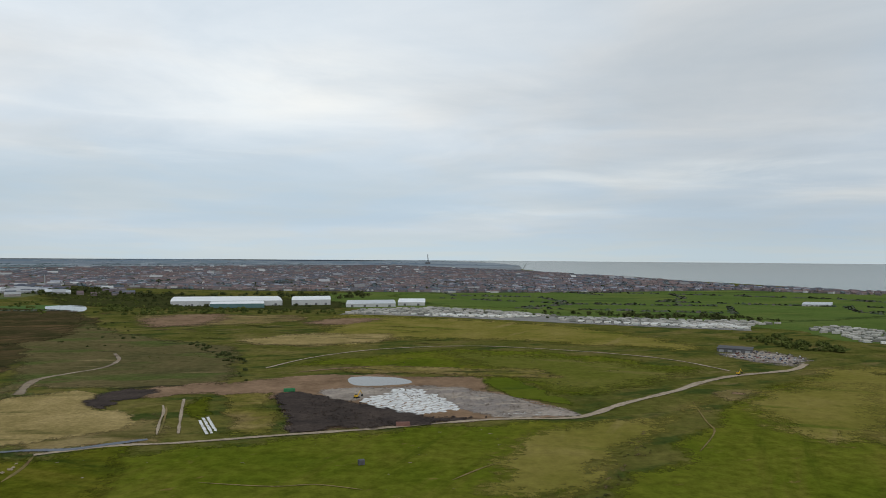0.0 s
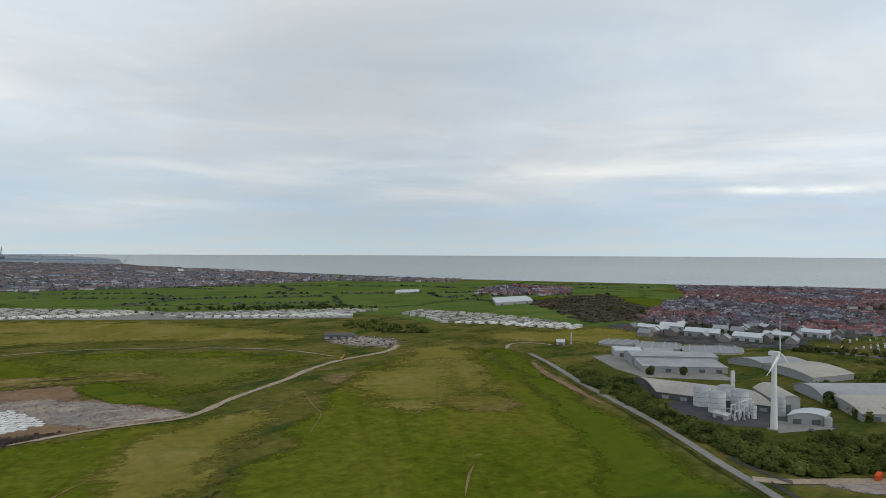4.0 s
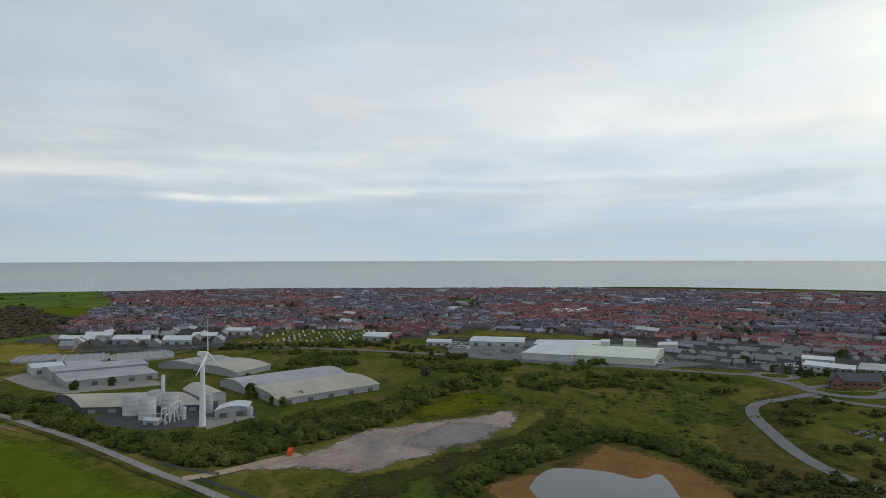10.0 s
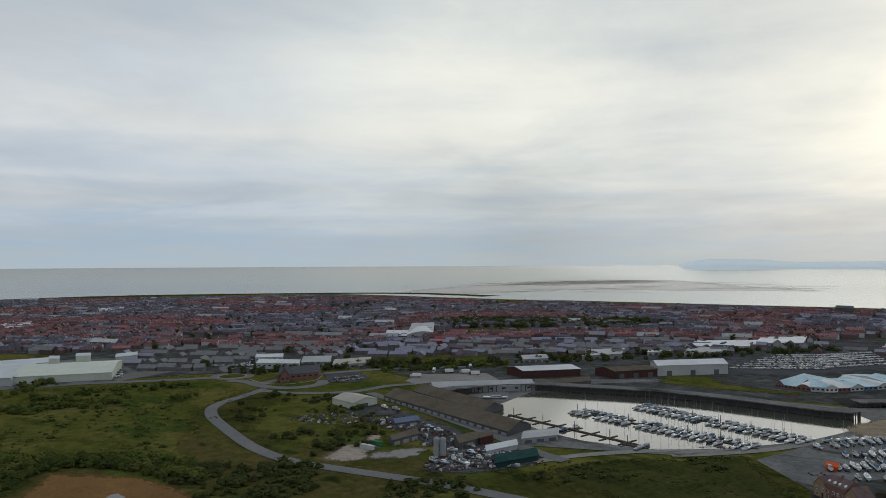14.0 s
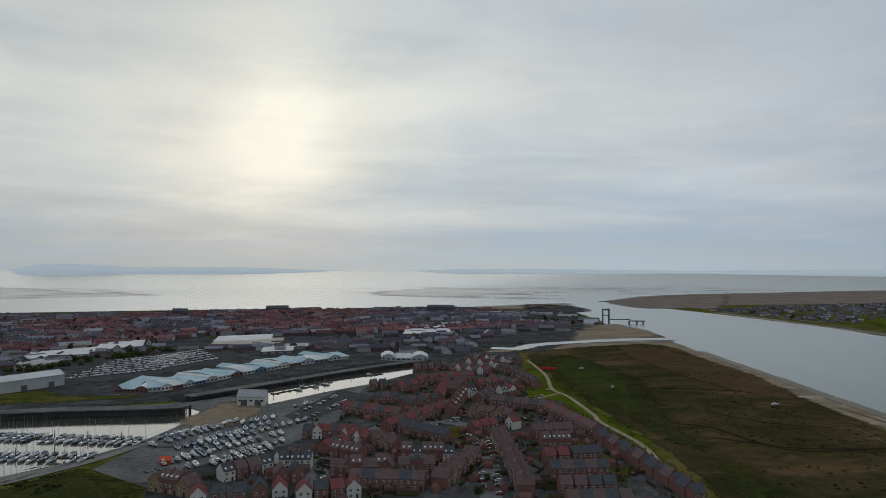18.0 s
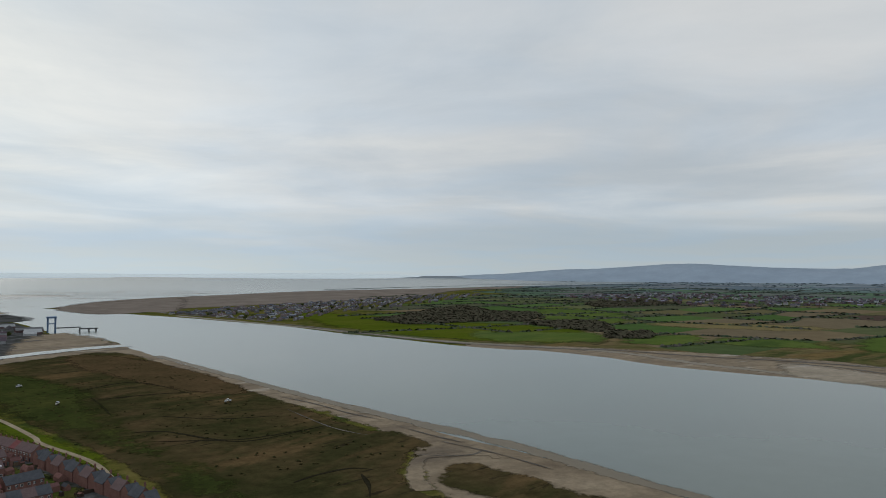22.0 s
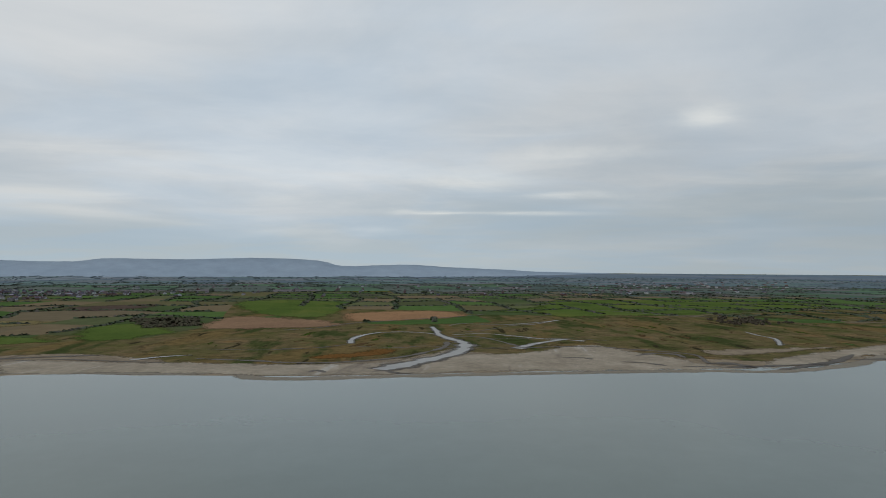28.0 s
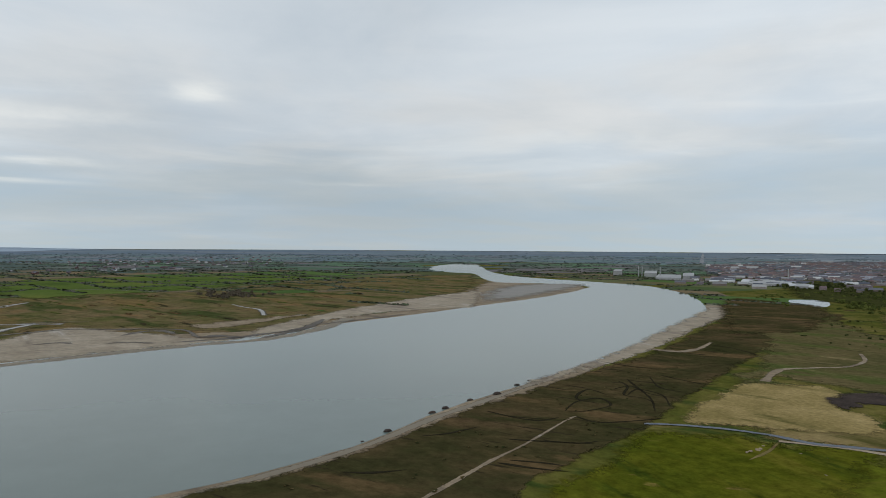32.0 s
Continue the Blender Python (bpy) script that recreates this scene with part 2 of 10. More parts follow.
GRASS = material("rough_grass", [(0.051, 0.057, 0.011), (0.085, 0.090, 0.016), (0.136, 0.115, 0.028), (0.172, 0.129, 0.050), (0.230, 0.178, 0.075)], 0.014, 0.13, bump=0.3, tint=0.5, veins=[((0.218, 0.167, 0.065), 0.02, 0.5, 0.66, 8, 4), ((0.037, 0.046, 0.012), 0.03, 0.54, 0.68, 5, 5), ((0.138, 0.092, 0.042), 0.025, 0.58, 0.7, 12, 5)])
GRASS_LUSH = material("lush_grass", [(0.040, 0.052, 0.006), (0.058, 0.070, 0.007), (0.074, 0.081, 0.008), (0.094, 0.093, 0.011), (0.120, 0.105, 0.019)], 0.011, 0.12, bump=0.2, tint=0.45, veins=[((0.115, 0.103, 0.015), 0.022, 0.5, 0.68, -22, 6), ((0.030, 0.045, 0.006), 0.04, 0.52, 0.68, -20, 4), ((0.140, 0.109, 0.028), 0.09, 0.62, 0.72, 30, 2)])
WASTE = material("waste_grass", [(0.029, 0.032, 0.01), (0.048, 0.048, 0.014), (0.074, 0.063, 0.023), (0.097, 0.072, 0.032)], 0.014, 0.2, bump=0.4, tint=0.4, veins=[((0.057, 0.072, 0.016), 0.022, 0.48, 0.62, 20, 2.2), ((0.12, 0.101, 0.038), 0.03, 0.56, 0.68, 30, 2.5), ((0.02, 0.026, 0.008), 0.05, 0.55, 0.66, 10, 1.6)])
GRASS_DRY = material("dry_grass", [(0.11, 0.10, 0.035), (0.19, 0.145, 0.06), (0.25, 0.19, 0.09)], 0.02, 0.3, bump=0.3, veins=[((0.075, 0.07, 0.022), 0.03, 0.52, 0.66, 5, 4), ((0.12, 0.075, 0.042), 0.05, 0.54, 0.68, 5, 4)])
STRAW = material("straw_grass", [(0.17, 0.135, 0.05), (0.25, 0.19, 0.08), (0.33, 0.25, 0.115)], 0.03, 0.3, bump=0.3, tint=0.3, veins=[((0.10, 0.09, 0.03), 0.03, 0.56, 0.7, 5, 4)])
OLIVE = material("olive_grass", [(0.044, 0.053, 0.013), (0.066, 0.072, 0.017), (0.092, 0.088, 0.024), (0.12, 0.10, 0.038)], 0.014, 0.13, bump=0.3, tint=0.4, veins=[((0.042, 0.058, 0.014), 0.03, 0.5, 0.62, 20, 2.2), ((0.10, 0.075, 0.035), 0.04, 0.58, 0.68, 30, 2.5)])
GROUND = material("open_grassland", [(0.052, 0.058, 0.013), (0.080, 0.083, 0.018), (0.114, 0.102, 0.028), (0.148, 0.118, 0.044)], 0.014, 0.13, bump=0.3, tint=0.4, veins=[((0.042, 0.058, 0.014), 0.03, 0.5, 0.62, 20, 2.2), ((0.15, 0.118, 0.045), 0.03, 0.56, 0.7, 30, 3)])
KHAKI = material("khaki_grass", [(0.114, 0.107, 0.022), (0.147, 0.131, 0.028), (0.177, 0.149, 0.038), (0.209, 0.168, 0.053)], 0.014, 0.12, bump=0.2, tint=0.25, veins=[((0.092, 0.104, 0.017), 0.03, 0.54, 0.7, -20, 5), ((0.212, 0.166, 0.063), 0.04, 0.58, 0.72, -114, 8)])
SWARD = material("yellowing_sward", [(0.080, 0.092, 0.014), (0.105, 0.108, 0.020), (0.130, 0.120, 0.030)], 0.014, 0.12, bump=0.2, tint=0.3, veins=[((0.155, 0.13, 0.045), 0.03, 0.56, 0.7, -20, 5)])
MOWN = material("mown_grass", [(0.062, 0.082, 0.008), (0.081, 0.099, 0.009), (0.101, 0.109, 0.013), (0.123, 0.116, 0.018)], 0.012, 0.12, bump=0.2, tint=0.4, veins=[((0.13, 0.118, 0.02), 0.04, 0.52, 0.72, -114, 14), ((0.062, 0.077, 0.008), 0.06, 0.54, 0.72, -114, 12), ((0.154, 0.116, 0.032), 0.09, 0.62, 0.72, 30, 2)])
MEADOW = material("pasture", [(0.062, 0.093, 0.024), (0.083, 0.120, 0.029), (0.109, 0.131, 0.040)], 0.006, 0.1, tint=0.2, veins=[((0.115, 0.135, 0.035), 0.008, 0.52, 0.66, 10, 3), ((0.055, 0.085, 0.025), 0.012, 0.54, 0.66, 15, 4)])
MARSH = material("salt_marsh", [(0.024, 0.026, 0.010), (0.042, 0.039, 0.016), (0.066, 0.050, 0.024), (0.096, 0.062, 0.034)], 0.012, 0.11, bump=0.3, tint=0.35, veins=[((0.105, 0.070, 0.034), 0.02, 0.5, 0.66, 30, 3), ((0.038, 0.036, 0.015), 0.03, 0.5, 0.66, 40, 2.5), ((0.03, 0.024, 0.014), 0.09, 0.6, 0.66, 20, 5)])
MARSH_FAR = material("salt_marsh_beyond", [(0.07, 0.077, 0.027), (0.102, 0.092, 0.037), (0.14, 0.106, 0.056), (0.191, 0.119, 0.056)], 0.014, 0.05, tint=0.4, veins=[((0.146, 0.103, 0.045), 0.012, 0.5, 0.62, 0, 4), ((0.051, 0.062, 0.022), 0.016, 0.5, 0.62, 10, 4), ((0.038, 0.033, 0.018), 0.04, 0.6, 0.65, 5, 6)])
MUD = material("mud_sand", [(0.151, 0.114, 0.078), (0.213, 0.165, 0.112), (0.28, 0.222, 0.154)], 0.022, 0.10, rough=0.8, spec=0.05, tint=0.3, veins=[((0.129, 0.101, 0.074), 0.025, 0.52, 0.68, 10, 5), ((0.336, 0.297, 0.244), 0.04, 0.58, 0.7, 0, 5)])
FARSAND = material("tan_sand", [(0.218, 0.178, 0.132), (0.282, 0.236, 0.178), (0.345, 0.293, 0.23)], 0.02, 0.10, rough=0.8, spec=0.05, tint=0.25, veins=[((0.172, 0.138, 0.109), 0.02, 0.54, 0.7, 0, 6), ((0.38, 0.345, 0.299), 0.03, 0.58, 0.7, 0, 7)])
WETBAR = material("wet_bar", [(0.125, 0.112, 0.095), (0.165, 0.148, 0.125)], 0.012, 0.06, rough=0.5, spec=0.3, tint=0.2)
WETMUD = material("wet_mud", [(0.15, 0.135, 0.118), (0.21, 0.195, 0.175)], 0.01, 0.08, rough=0.35, spec=0.5, tint=0.1)
SEA = water_material("estuary_water", [(0.090, 0.122, 0.110), (0.116, 0.148, 0.134)], 0.2, 0.0, 0.012)
SEA.node_tree.nodes["Principled BSDF"].inputs["Specular IOR Level"].default_value = 0.52
DOCKWATER = water_material("dock_water", [(0.05, 0.055, 0.045), (0.07, 0.07, 0.055)], 0.08, 0.02, 0.5)
DRAINWATER = material("drain_water", [(0.05, 0.062, 0.082), (0.075, 0.09, 0.115)], 0.05, 0.3, rough=0.5, spec=0.3, tint=0.2)
DOCKWATER.node_tree.nodes["Principled BSDF"].inputs["Specular IOR Level"].default_value = 0.75
PONDWATER = water_material("pond_water", [(0.06, 0.065, 0.06), (0.09, 0.09, 0.085)], 0.1, 0.02, 0.5)
TOWN = material("town_ground", [(0.034, 0.042, 0.028), (0.052, 0.054, 0.05), (0.075, 0.075, 0.076), (0.12, 0.118, 0.115)], 0.03, 0.12, tint=0.4)
ASPHALT = material("asphalt", [(0.055, 0.057, 0.06), (0.085, 0.086, 0.09)], 0.05, 0.5, rough=0.85)
YARD = material("gravel_yard", [(0.095, 0.097, 0.097), (0.14, 0.14, 0.138), (0.19, 0.188, 0.184)], 0.03, 0.3, tint=0.3, veins=[((0.05, 0.05, 0.05), 0.05, 0.52, 0.66, 20, 3)])
ROADGREY = material("worn_road", [(0.125, 0.127, 0.13), (0.165, 0.165, 0.165)], 0.05, 0.5, rough=0.85, tint=0.15)
CONCRETE = material("concrete_yard", [(0.17, 0.165, 0.155), (0.25, 0.24, 0.225)], 0.03, 0.3, tint=0.2)
TRACK = material("stone_track", [(0.24, 0.19, 0.135), (0.36, 0.295, 0.22)], 0.05, 0.4)
RUBBLE = material("rubble_ground", [(0.149, 0.127, 0.109), (0.265, 0.224, 0.190), (0.356, 0.310, 0.265)], 0.03, 0.25, bump=0.3, veins=[((0.213, 0.184, 0.167), 0.03, 0.5, 0.62, 20, 2.5), ((0.345, 0.293, 0.241), 0.08, 0.55, 0.68, 20, 3)])
PLATEAU = material("pinkish_gravel", [(0.185, 0.148, 0.132), (0.255, 0.208, 0.185), (0.315, 0.262, 0.235)], 0.03, 0.22, bump=0.2, tint=0.22, veins=[((0.17, 0.155, 0.155), 0.02, 0.52, 0.7, 25, 3), ((0.34, 0.30, 0.26), 0.06, 0.6, 0.72, 25, 4)])
BLUEGRAVEL = material("blue_grey_gravel", [(0.162, 0.151, 0.152), (0.213, 0.196, 0.195)], 0.05, 0.3, tint=0.2)
SOIL = material("dark_soil", [(0.035, 0.029, 0.027), (0.072, 0.056, 0.048)], 0.05, 0.4, bump=0.6)
EARTH = material("bare_earth", [(0.135, 0.088, 0.054), (0.257, 0.169, 0.108)], 0.03, 0.2, bump=0.4)
SHEET = material("white_sheeting", [(0.48, 0.48, 0.475), (0.70, 0.70, 0.69)], 0.12, 0.3, rough=0.5, bump=0.5)
REED = material("reed_bed", [(0.13, 0.075, 0.032), (0.20, 0.115, 0.05)], 0.04, 0.5, bump=0.5)
# haze of the distance is mixed into this land's base colour
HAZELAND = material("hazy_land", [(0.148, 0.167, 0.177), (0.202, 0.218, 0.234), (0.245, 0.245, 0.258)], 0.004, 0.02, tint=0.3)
SPITSAND = material("spit_sand", [(0.147, 0.124, 0.109), (0.189, 0.159, 0.136), (0.238, 0.2, 0.17)], 0.01, 0.05, rough=0.8, tint=0.2)
PLOUGH = material("ploughed_soil", [(0.20, 0.125, 0.08), (0.27, 0.17, 0.105)], 0.008, 0.1)
PLOUGH_ORANGE = material("orange_plough", [(0.25, 0.145, 0.08), (0.32, 0.185, 0.10)], 0.008, 0.1)
PLOUGH_DARK = material("dark_plough", [(0.07, 0.05, 0.04), (0.11, 0.08, 0.065)], 0.008, 0.1)
STUBBLE = material("stubble", [(0.15, 0.125, 0.06), (0.20, 0.16, 0.075)], 0.008, 0.1)
# hill colours hold the distance haze: blue-grey, then paler for the farthest
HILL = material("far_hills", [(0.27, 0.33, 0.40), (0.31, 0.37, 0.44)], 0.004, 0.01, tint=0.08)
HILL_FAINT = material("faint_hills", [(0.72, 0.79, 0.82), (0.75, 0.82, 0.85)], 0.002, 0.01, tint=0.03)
LEAF = material("scrub_leaves", [(0.032, 0.043, 0.014), (0.048, 0.061, 0.018), (0.07, 0.085, 0.022), (0.1, 0.115, 0.031), (0.124, 0.123, 0.044)], 0.045, 0.9, tint=0.22)
LEAF_DARK = material("dark_leaves", [(0.032, 0.041, 0.015), (0.044, 0.053, 0.019), (0.057, 0.066, 0.024), (0.072, 0.069, 0.034)], 0.07, 0.9, tint=0.22)
LEAF_BARE = material("bare_twigs", [(0.073, 0.06, 0.047), (0.094, 0.077, 0.058), (0.058, 0.064, 0.043)], 0.16, 0.9, tint=0.35)
# tree green shifted to pale blue-grey to carry distance haze
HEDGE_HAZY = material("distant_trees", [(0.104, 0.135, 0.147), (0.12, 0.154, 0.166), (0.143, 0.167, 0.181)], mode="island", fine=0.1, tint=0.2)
TURF = material("marsh_turf", [(0.065, 0.062, 0.026), (0.098, 0.083, 0.036), (0.124, 0.096, 0.047)], 0.014, 0.12, bump=0.3, tint=0.35, veins=[((0.072, 0.086, 0.026), 0.02, 0.5, 0.64, 10, 3), ((0.036, 0.036, 0.018), 0.05, 0.6, 0.66, 15, 6), ((0.169, 0.130, 0.065), 0.04, 0.6, 0.7, 5, 5)])
WOOD_BARE = material("bare_woodland", [(0.071, 0.059, 0.044), (0.085, 0.071, 0.051), (0.072, 0.072, 0.046), (0.062, 0.063, 0.044)], 0.16, 0.9, tint=0.35)
BRIGHT = material("bright_pasture", [(0.060, 0.084, 0.008), (0.076, 0.098, 0.010), (0.094, 0.105, 0.015)], 0.01, 0.1, tint=0.2, veins=[((0.045, 0.069, 0.010), 0.02, 0.54, 0.66, 10, 4)])
TIMBER_DARK = material("tarred_timber", [(0.028, 0.026, 0.025), (0.055, 0.052, 0.05)], 0.1, 0.6, tint=0.35, veins=[((0.10, 0.10, 0.095), 0.2, 0.6, 0.68, 25, 12)])
BLOT_DARK = material("rank_grass", [(0.030, 0.040, 0.012), (0.050, 0.054, 0.018)], 0.05, 0.3, tint=0.4)
BLOT_BROWN = material("trodden_earth", [(0.09, 0.066, 0.035), (0.14, 0.10, 0.058)], 0.05, 0.3, tint=0.4)
BLOT_RUST = material("rusty_sedge", [(0.075, 0.05, 0.024), (0.12, 0.072, 0.036)], 0.05, 0.3, tint=0.4)
BLOT_GREEN = material("green_growth", [(0.045, 0.072, 0.012), (0.06, 0.085, 0.018)], 0.05, 0.3, tint=0.4)
BARK = material("bark", [(0.05, 0.04, 0.03), (0.09, 0.07, 0.05)], 0.5, 3.0)

# ---- the lie of the land: flat to R0, beyond it the distance is drawn in towards the horizon ----
R0, RUN, RING = 3200.0, 1640.0, 18500.0


RISE = EYE * (1 - (R0 + RUN) / RING)


def shrink(x, y):
    """The scale of things at a point of the plan."""
    d = math.hypot(x, y)
    if d <= R0:
        return 1.0
    k, e = RISE / RUN ** 2, EYE / d
    q = (-e + math.sqrt(e * e + 4 * k * EYE * (1 - R0 / d))) / (2 * k)
    return (R0 + q) / d


def lay(x, y, z=0.0):
    """Where a point of the plan stands in the scene."""
    s = shrink(x, y)
    return x * s, y * s, EYE * (1 - s) * (s < 1) + z * s


def lift_at(x, y, lift):
    return 0.3 * lift * (1 + math.hypot(x, y) / 900)


def mesh_object(name, verts, faces, mats, index=None, parent=None, smooth=False, edge=None):
    if edge is not None:
        mats = softened(mats)
    me = bpy.data.meshes.new(name)
    me.from_pydata([tuple(v) for v in verts], [], faces)
    for m in mats if isinstance(mats, (list, tuple)) else [mats]:
        me.materials.append(m)
    if index is not None:
        me.polygons.foreach_set("material_index", index)
    if smooth:
        me.polygons.foreach_set("use_smooth", [True] * len(faces))
    if edge is not None:
        me.attributes.new("edge", "FLOAT", "POINT").data.foreach_set("value", edge)
    me.update()
    ob = new(name, me)
    if parent:
        ob.parent = parent
    return ob


def curve(pts, n=6, closed=False):
    """Catmull-Rom through the corners."""
    out, m = [], len(pts)
    for i in range(m if closed else m - 1):
        if closed:
            p = [pts[(i + k) % m] for k in (-1, 0, 1, 2)]
        else:
            p = [pts[max(0, min(m - 1, i + k))] for k in (-1, 0, 1, 2)]
        for j in range(n):
            t = j / n
            out.append(tuple(0.5 * (2 * p[1][k] + (p[2][k] - p[0][k]) * t + (2 * p[0][k] - 5 * p[1][k] + 4 * p[2][k] - p[3][k]) * t * t
                                    + (3 * p[1][k] - p[0][k] - 3 * p[2][k] + p[3][k]) * t ** 3) for k in range(len(pts[0]))))
    if not closed:
        out.append(tuple(pts[-1]))
    return out


def inside(px, py, poly):
    """Which of the points lie in the outline."""
    px, py = np.asarray(px, float), np.asarray(py, float)
    r = np.zeros(px.shape, bool)
    q = np.array([p[:2] for p in poly], float)
    for (x1, y1), (x2, y2) in zip(q, np.roll(q, -1, 0)):
        if y1 == y2:
            continue
        r ^= ((y1 > py) != (y2 > py)) & (px < (x2 - x1) * (py - y1) / (y2 - y1) + x1)
    return r


RINGS = [40 * 1.055 ** i for i in range(116)]
RINGS_FINE = [40 * 1.027 ** i for i in range(190)]


def rim_distance(pts, edge):
    """How far each point lies from an outline."""
    p, a = np.array(pts, float), np.array(edge, float)
    d = np.roll(a, -1, 0) - a
    best = np.full(len(p), 1e9)
    for q, w in zip(a, d):
        t = np.clip(((p - q) @ w) / max(1e-9, w @ w), 0, 1)
        best = np.minimum(best, np.hypot(*(p - q - t[:, None] * w).T))
    return best


def area(name, pts, mat, lift=0.15, label="", smooth=3, rag=0.0, freq=0.03, kind="structure", category="", parent=None, bumps=0.0, soft=0.0):
    from mathutils.geometry import delaunay_2d_cdt
    edge = curve(pts, smooth, True) if smooth else list(pts)
    if rag:
        # more points, then an uneven edge that grows with the distance
        dense = []
        for a, b in zip(edge, edge[1:] + edge[:1]):
            n = max(1, min(14, int(math.dist(a, b) / (6 + 0.012 * math.hypot(*a)))))
            dense += [(a[0] + (b[0] - a[0]) * i / n, a[1] + (b[1] - a[1]) * i / n) for i in range(n)]
        edge = []
        for x, y in dense:
            g = rag * (1 + math.hypot(x, y) / 1500)
            v = noise.noise_vector((x * freq, y * freq, 3.1)) + 0.5 * noise.noise_vector((x * freq * 3, y * freq * 3, 7.7))
            edge.append((x + v.x * g, y + v.y * g))
    rr, aa = [], []
    for i, r in enumerate(RINGS_FINE if soft else RINGS):
        n = 320 if soft else 160
        for k in range(n):
            rr.append(r)
            aa.append((k + 0.5 * (i % 2)) * 2 * math.pi / n)
    gx, gy = np.sin(aa) * rr, np.cos(aa) * rr
    ok = inside(gx, gy, edge)
    vs = [Vector(p) for p in edge] + [Vector((float(a), float(b))) for a, b in zip(gx[ok], gy[ok])]
    out = delaunay_2d_cdt(vs, [], [list(range(len(edge)))], 1, 0.01)
    verts = []
    for v in out[0]:
        z = lift_at(v.x, v.y, lift)
        if bumps:
            z += bumps * max(0, noise.noise((v.x * 0.02, v.y * 0.02, 5)) + 0.2)
        verts.append(lay(v.x, v.y, z))
    faces = []
    for fc in out[2]:
        a, b, c = (verts[i] for i in fc[:3])
        up = (b[0] - a[0]) * (c[1] - a[1]) - (b[1] - a[1]) * (c[0] - a[0])
        faces.append(fc if up > 0 else fc[::-1])
    rim = None
    if soft:
        far = rim_distance([(v.x, v.y) for v in out[0]], edge)
        wide = soft * (1 + np.array([v.length for v in out[0]]) / 700)
        rim = np.clip(far / np.minimum(wide, 0.7 * far.max()), 0, 1)
    ob = mesh_object(name, verts, faces, mat, parent=parent, edge=rim, smooth=mat is SEA)
    return tagged(ob, label, category, "", kind) if not parent else ob


def ribbon(name, pts, width, mat, lift=0.4, label="", kind="structure", category="", n=8, wob=0.0, taper=False, soft=False):
    """A strip along a line; the width may run from one value to another."""
    line = curve(pts, n)
    w0, w1 = width if isinstance(width, tuple) else (width, width)
    verts, faces = [], []
    for i, p in enumerate(line):
        a, b = line[max(0, i - 1)], line[min(len(line) - 1, i + 1)]
        dx, dy = b[0] - a[0], b[1] - a[1]
        d = math.hypot(dx, dy) or 1
        w = (w0 + (w1 - w0) * i / (len(line) - 1)) / 2
        w *= 1 + wob * noise.noise((p[0] * 0.05, p[1] * 0.05, 2))
        if taper:
            w *= 0.1 + 0.9 * math.sin(math.pi * i / (len(line) - 1)) ** 0.6
        across = (-1.35, -0.5, 0.5, 1.35) if soft else (-1, 1)
        c = len(across)
        for s in across:
            x, y = p[0] + s * w * -dy / d, p[1] + s * w * dx / d
            verts.append(lay(x, y, lift_at(x, y, lift)))
        if i:
            faces += [(c * i + j, c * i + j + 1, c * i - c + j + 1, c * i - c + j)[::-1] for j in range(c - 1)]
    ob = mesh_object(name, verts, [f[::-1] for f in faces], mat, edge=[0, 1, 1, 0] * len(line) if soft else None)
    return tagged(ob, label, category, "", kind)


def patches(name, outline, n, size, mat, label, seed, lift=0.72, long=2.5, theta=0, category="grass", gate=-0.05):
    """Uneven blots strewn over an outline, drawn out along one bearing."""
    r2 = random.Random(seed)
    q = np.array(outline)
    xs = [r2.uniform(q[:, 0].min(), q[:, 0].max()) for _ in range(n * 4)]
    ys = [r2.uniform(q[:, 1].min(), q[:, 1].max()) for _ in range(n * 4)]
    ok = inside(xs, ys, outline)
    verts, faces, made = [], [], 0
    for x, y, k in zip(xs, ys, ok):
        if not k or made >= n or noise.noise((x * 0.012, y * 0.012, seed)) < gate:
            continue
        made += 1
        s = size * r2.uniform(0.35, 1.5)
        a = radians(theta + r2.uniform(-18, 18))
        l = long * r2.uniform(0.6, 1.5)
        m = 11
        i = len(verts)
        z = lift + 0.004 * (made % 25)
        for j in range(m):
            t = 2 * math.pi * j / m
            g = s * r2.uniform(0.55, 1.2)
            u, w = math.cos(t) * g * l, math.sin(t) * g
            px, py = x + u * math.cos(a) - w * math.sin(a), y + u * math.sin(a) + w * math.cos(a)
            verts.append(lay(px, py, lift_at(px, py, z)))
        verts.append(lay(x, y, lift_at(x, y, z)))
        faces += [(i + j, i + (j + 1) % m, i + m) for j in range(m)]
    return tagged(mesh_object(name, verts, faces, mat, edge=([0] * 11 + [1]) * made), label, category, "", "stuff")


# ---- ground ----
def build_ground():
    verts, faces = [(0, 0, 0)], []
    rings, n = [40 * 1.05 ** i for i in range(126)] + [RING], 240
    for r in rings:
        for k in range(n):
            a = 2 * math.pi * k / n
            verts.append(lay(math.sin(a) * r, math.cos(a) * r))
    for k in range(n):
        faces.append((0, 1 + (k + 1) % n, 1 + k))
    for i in range(len(rings) - 1):
        for k in range(n):
            a, b = 1 + i * n + k, 1 + i * n + (k + 1) % n
            faces.append((a, b, b + n, a + n))
    return tagged(mesh_object("ground", verts, faces, GROUND), "rough olive and khaki grassland", "", "", "structure")


build_ground()
area("far_land", [(-2900, 4100), (-900, 4600), (500, 5500), (721, 6216), (1000, 9000), (940, 12000), (400, 15500), (-700, 18440), (-6300, 17390), (-10600, 15150)], HAZELAND, 0.06, "flat land behind the far town with haze in its colour", smooth=0)

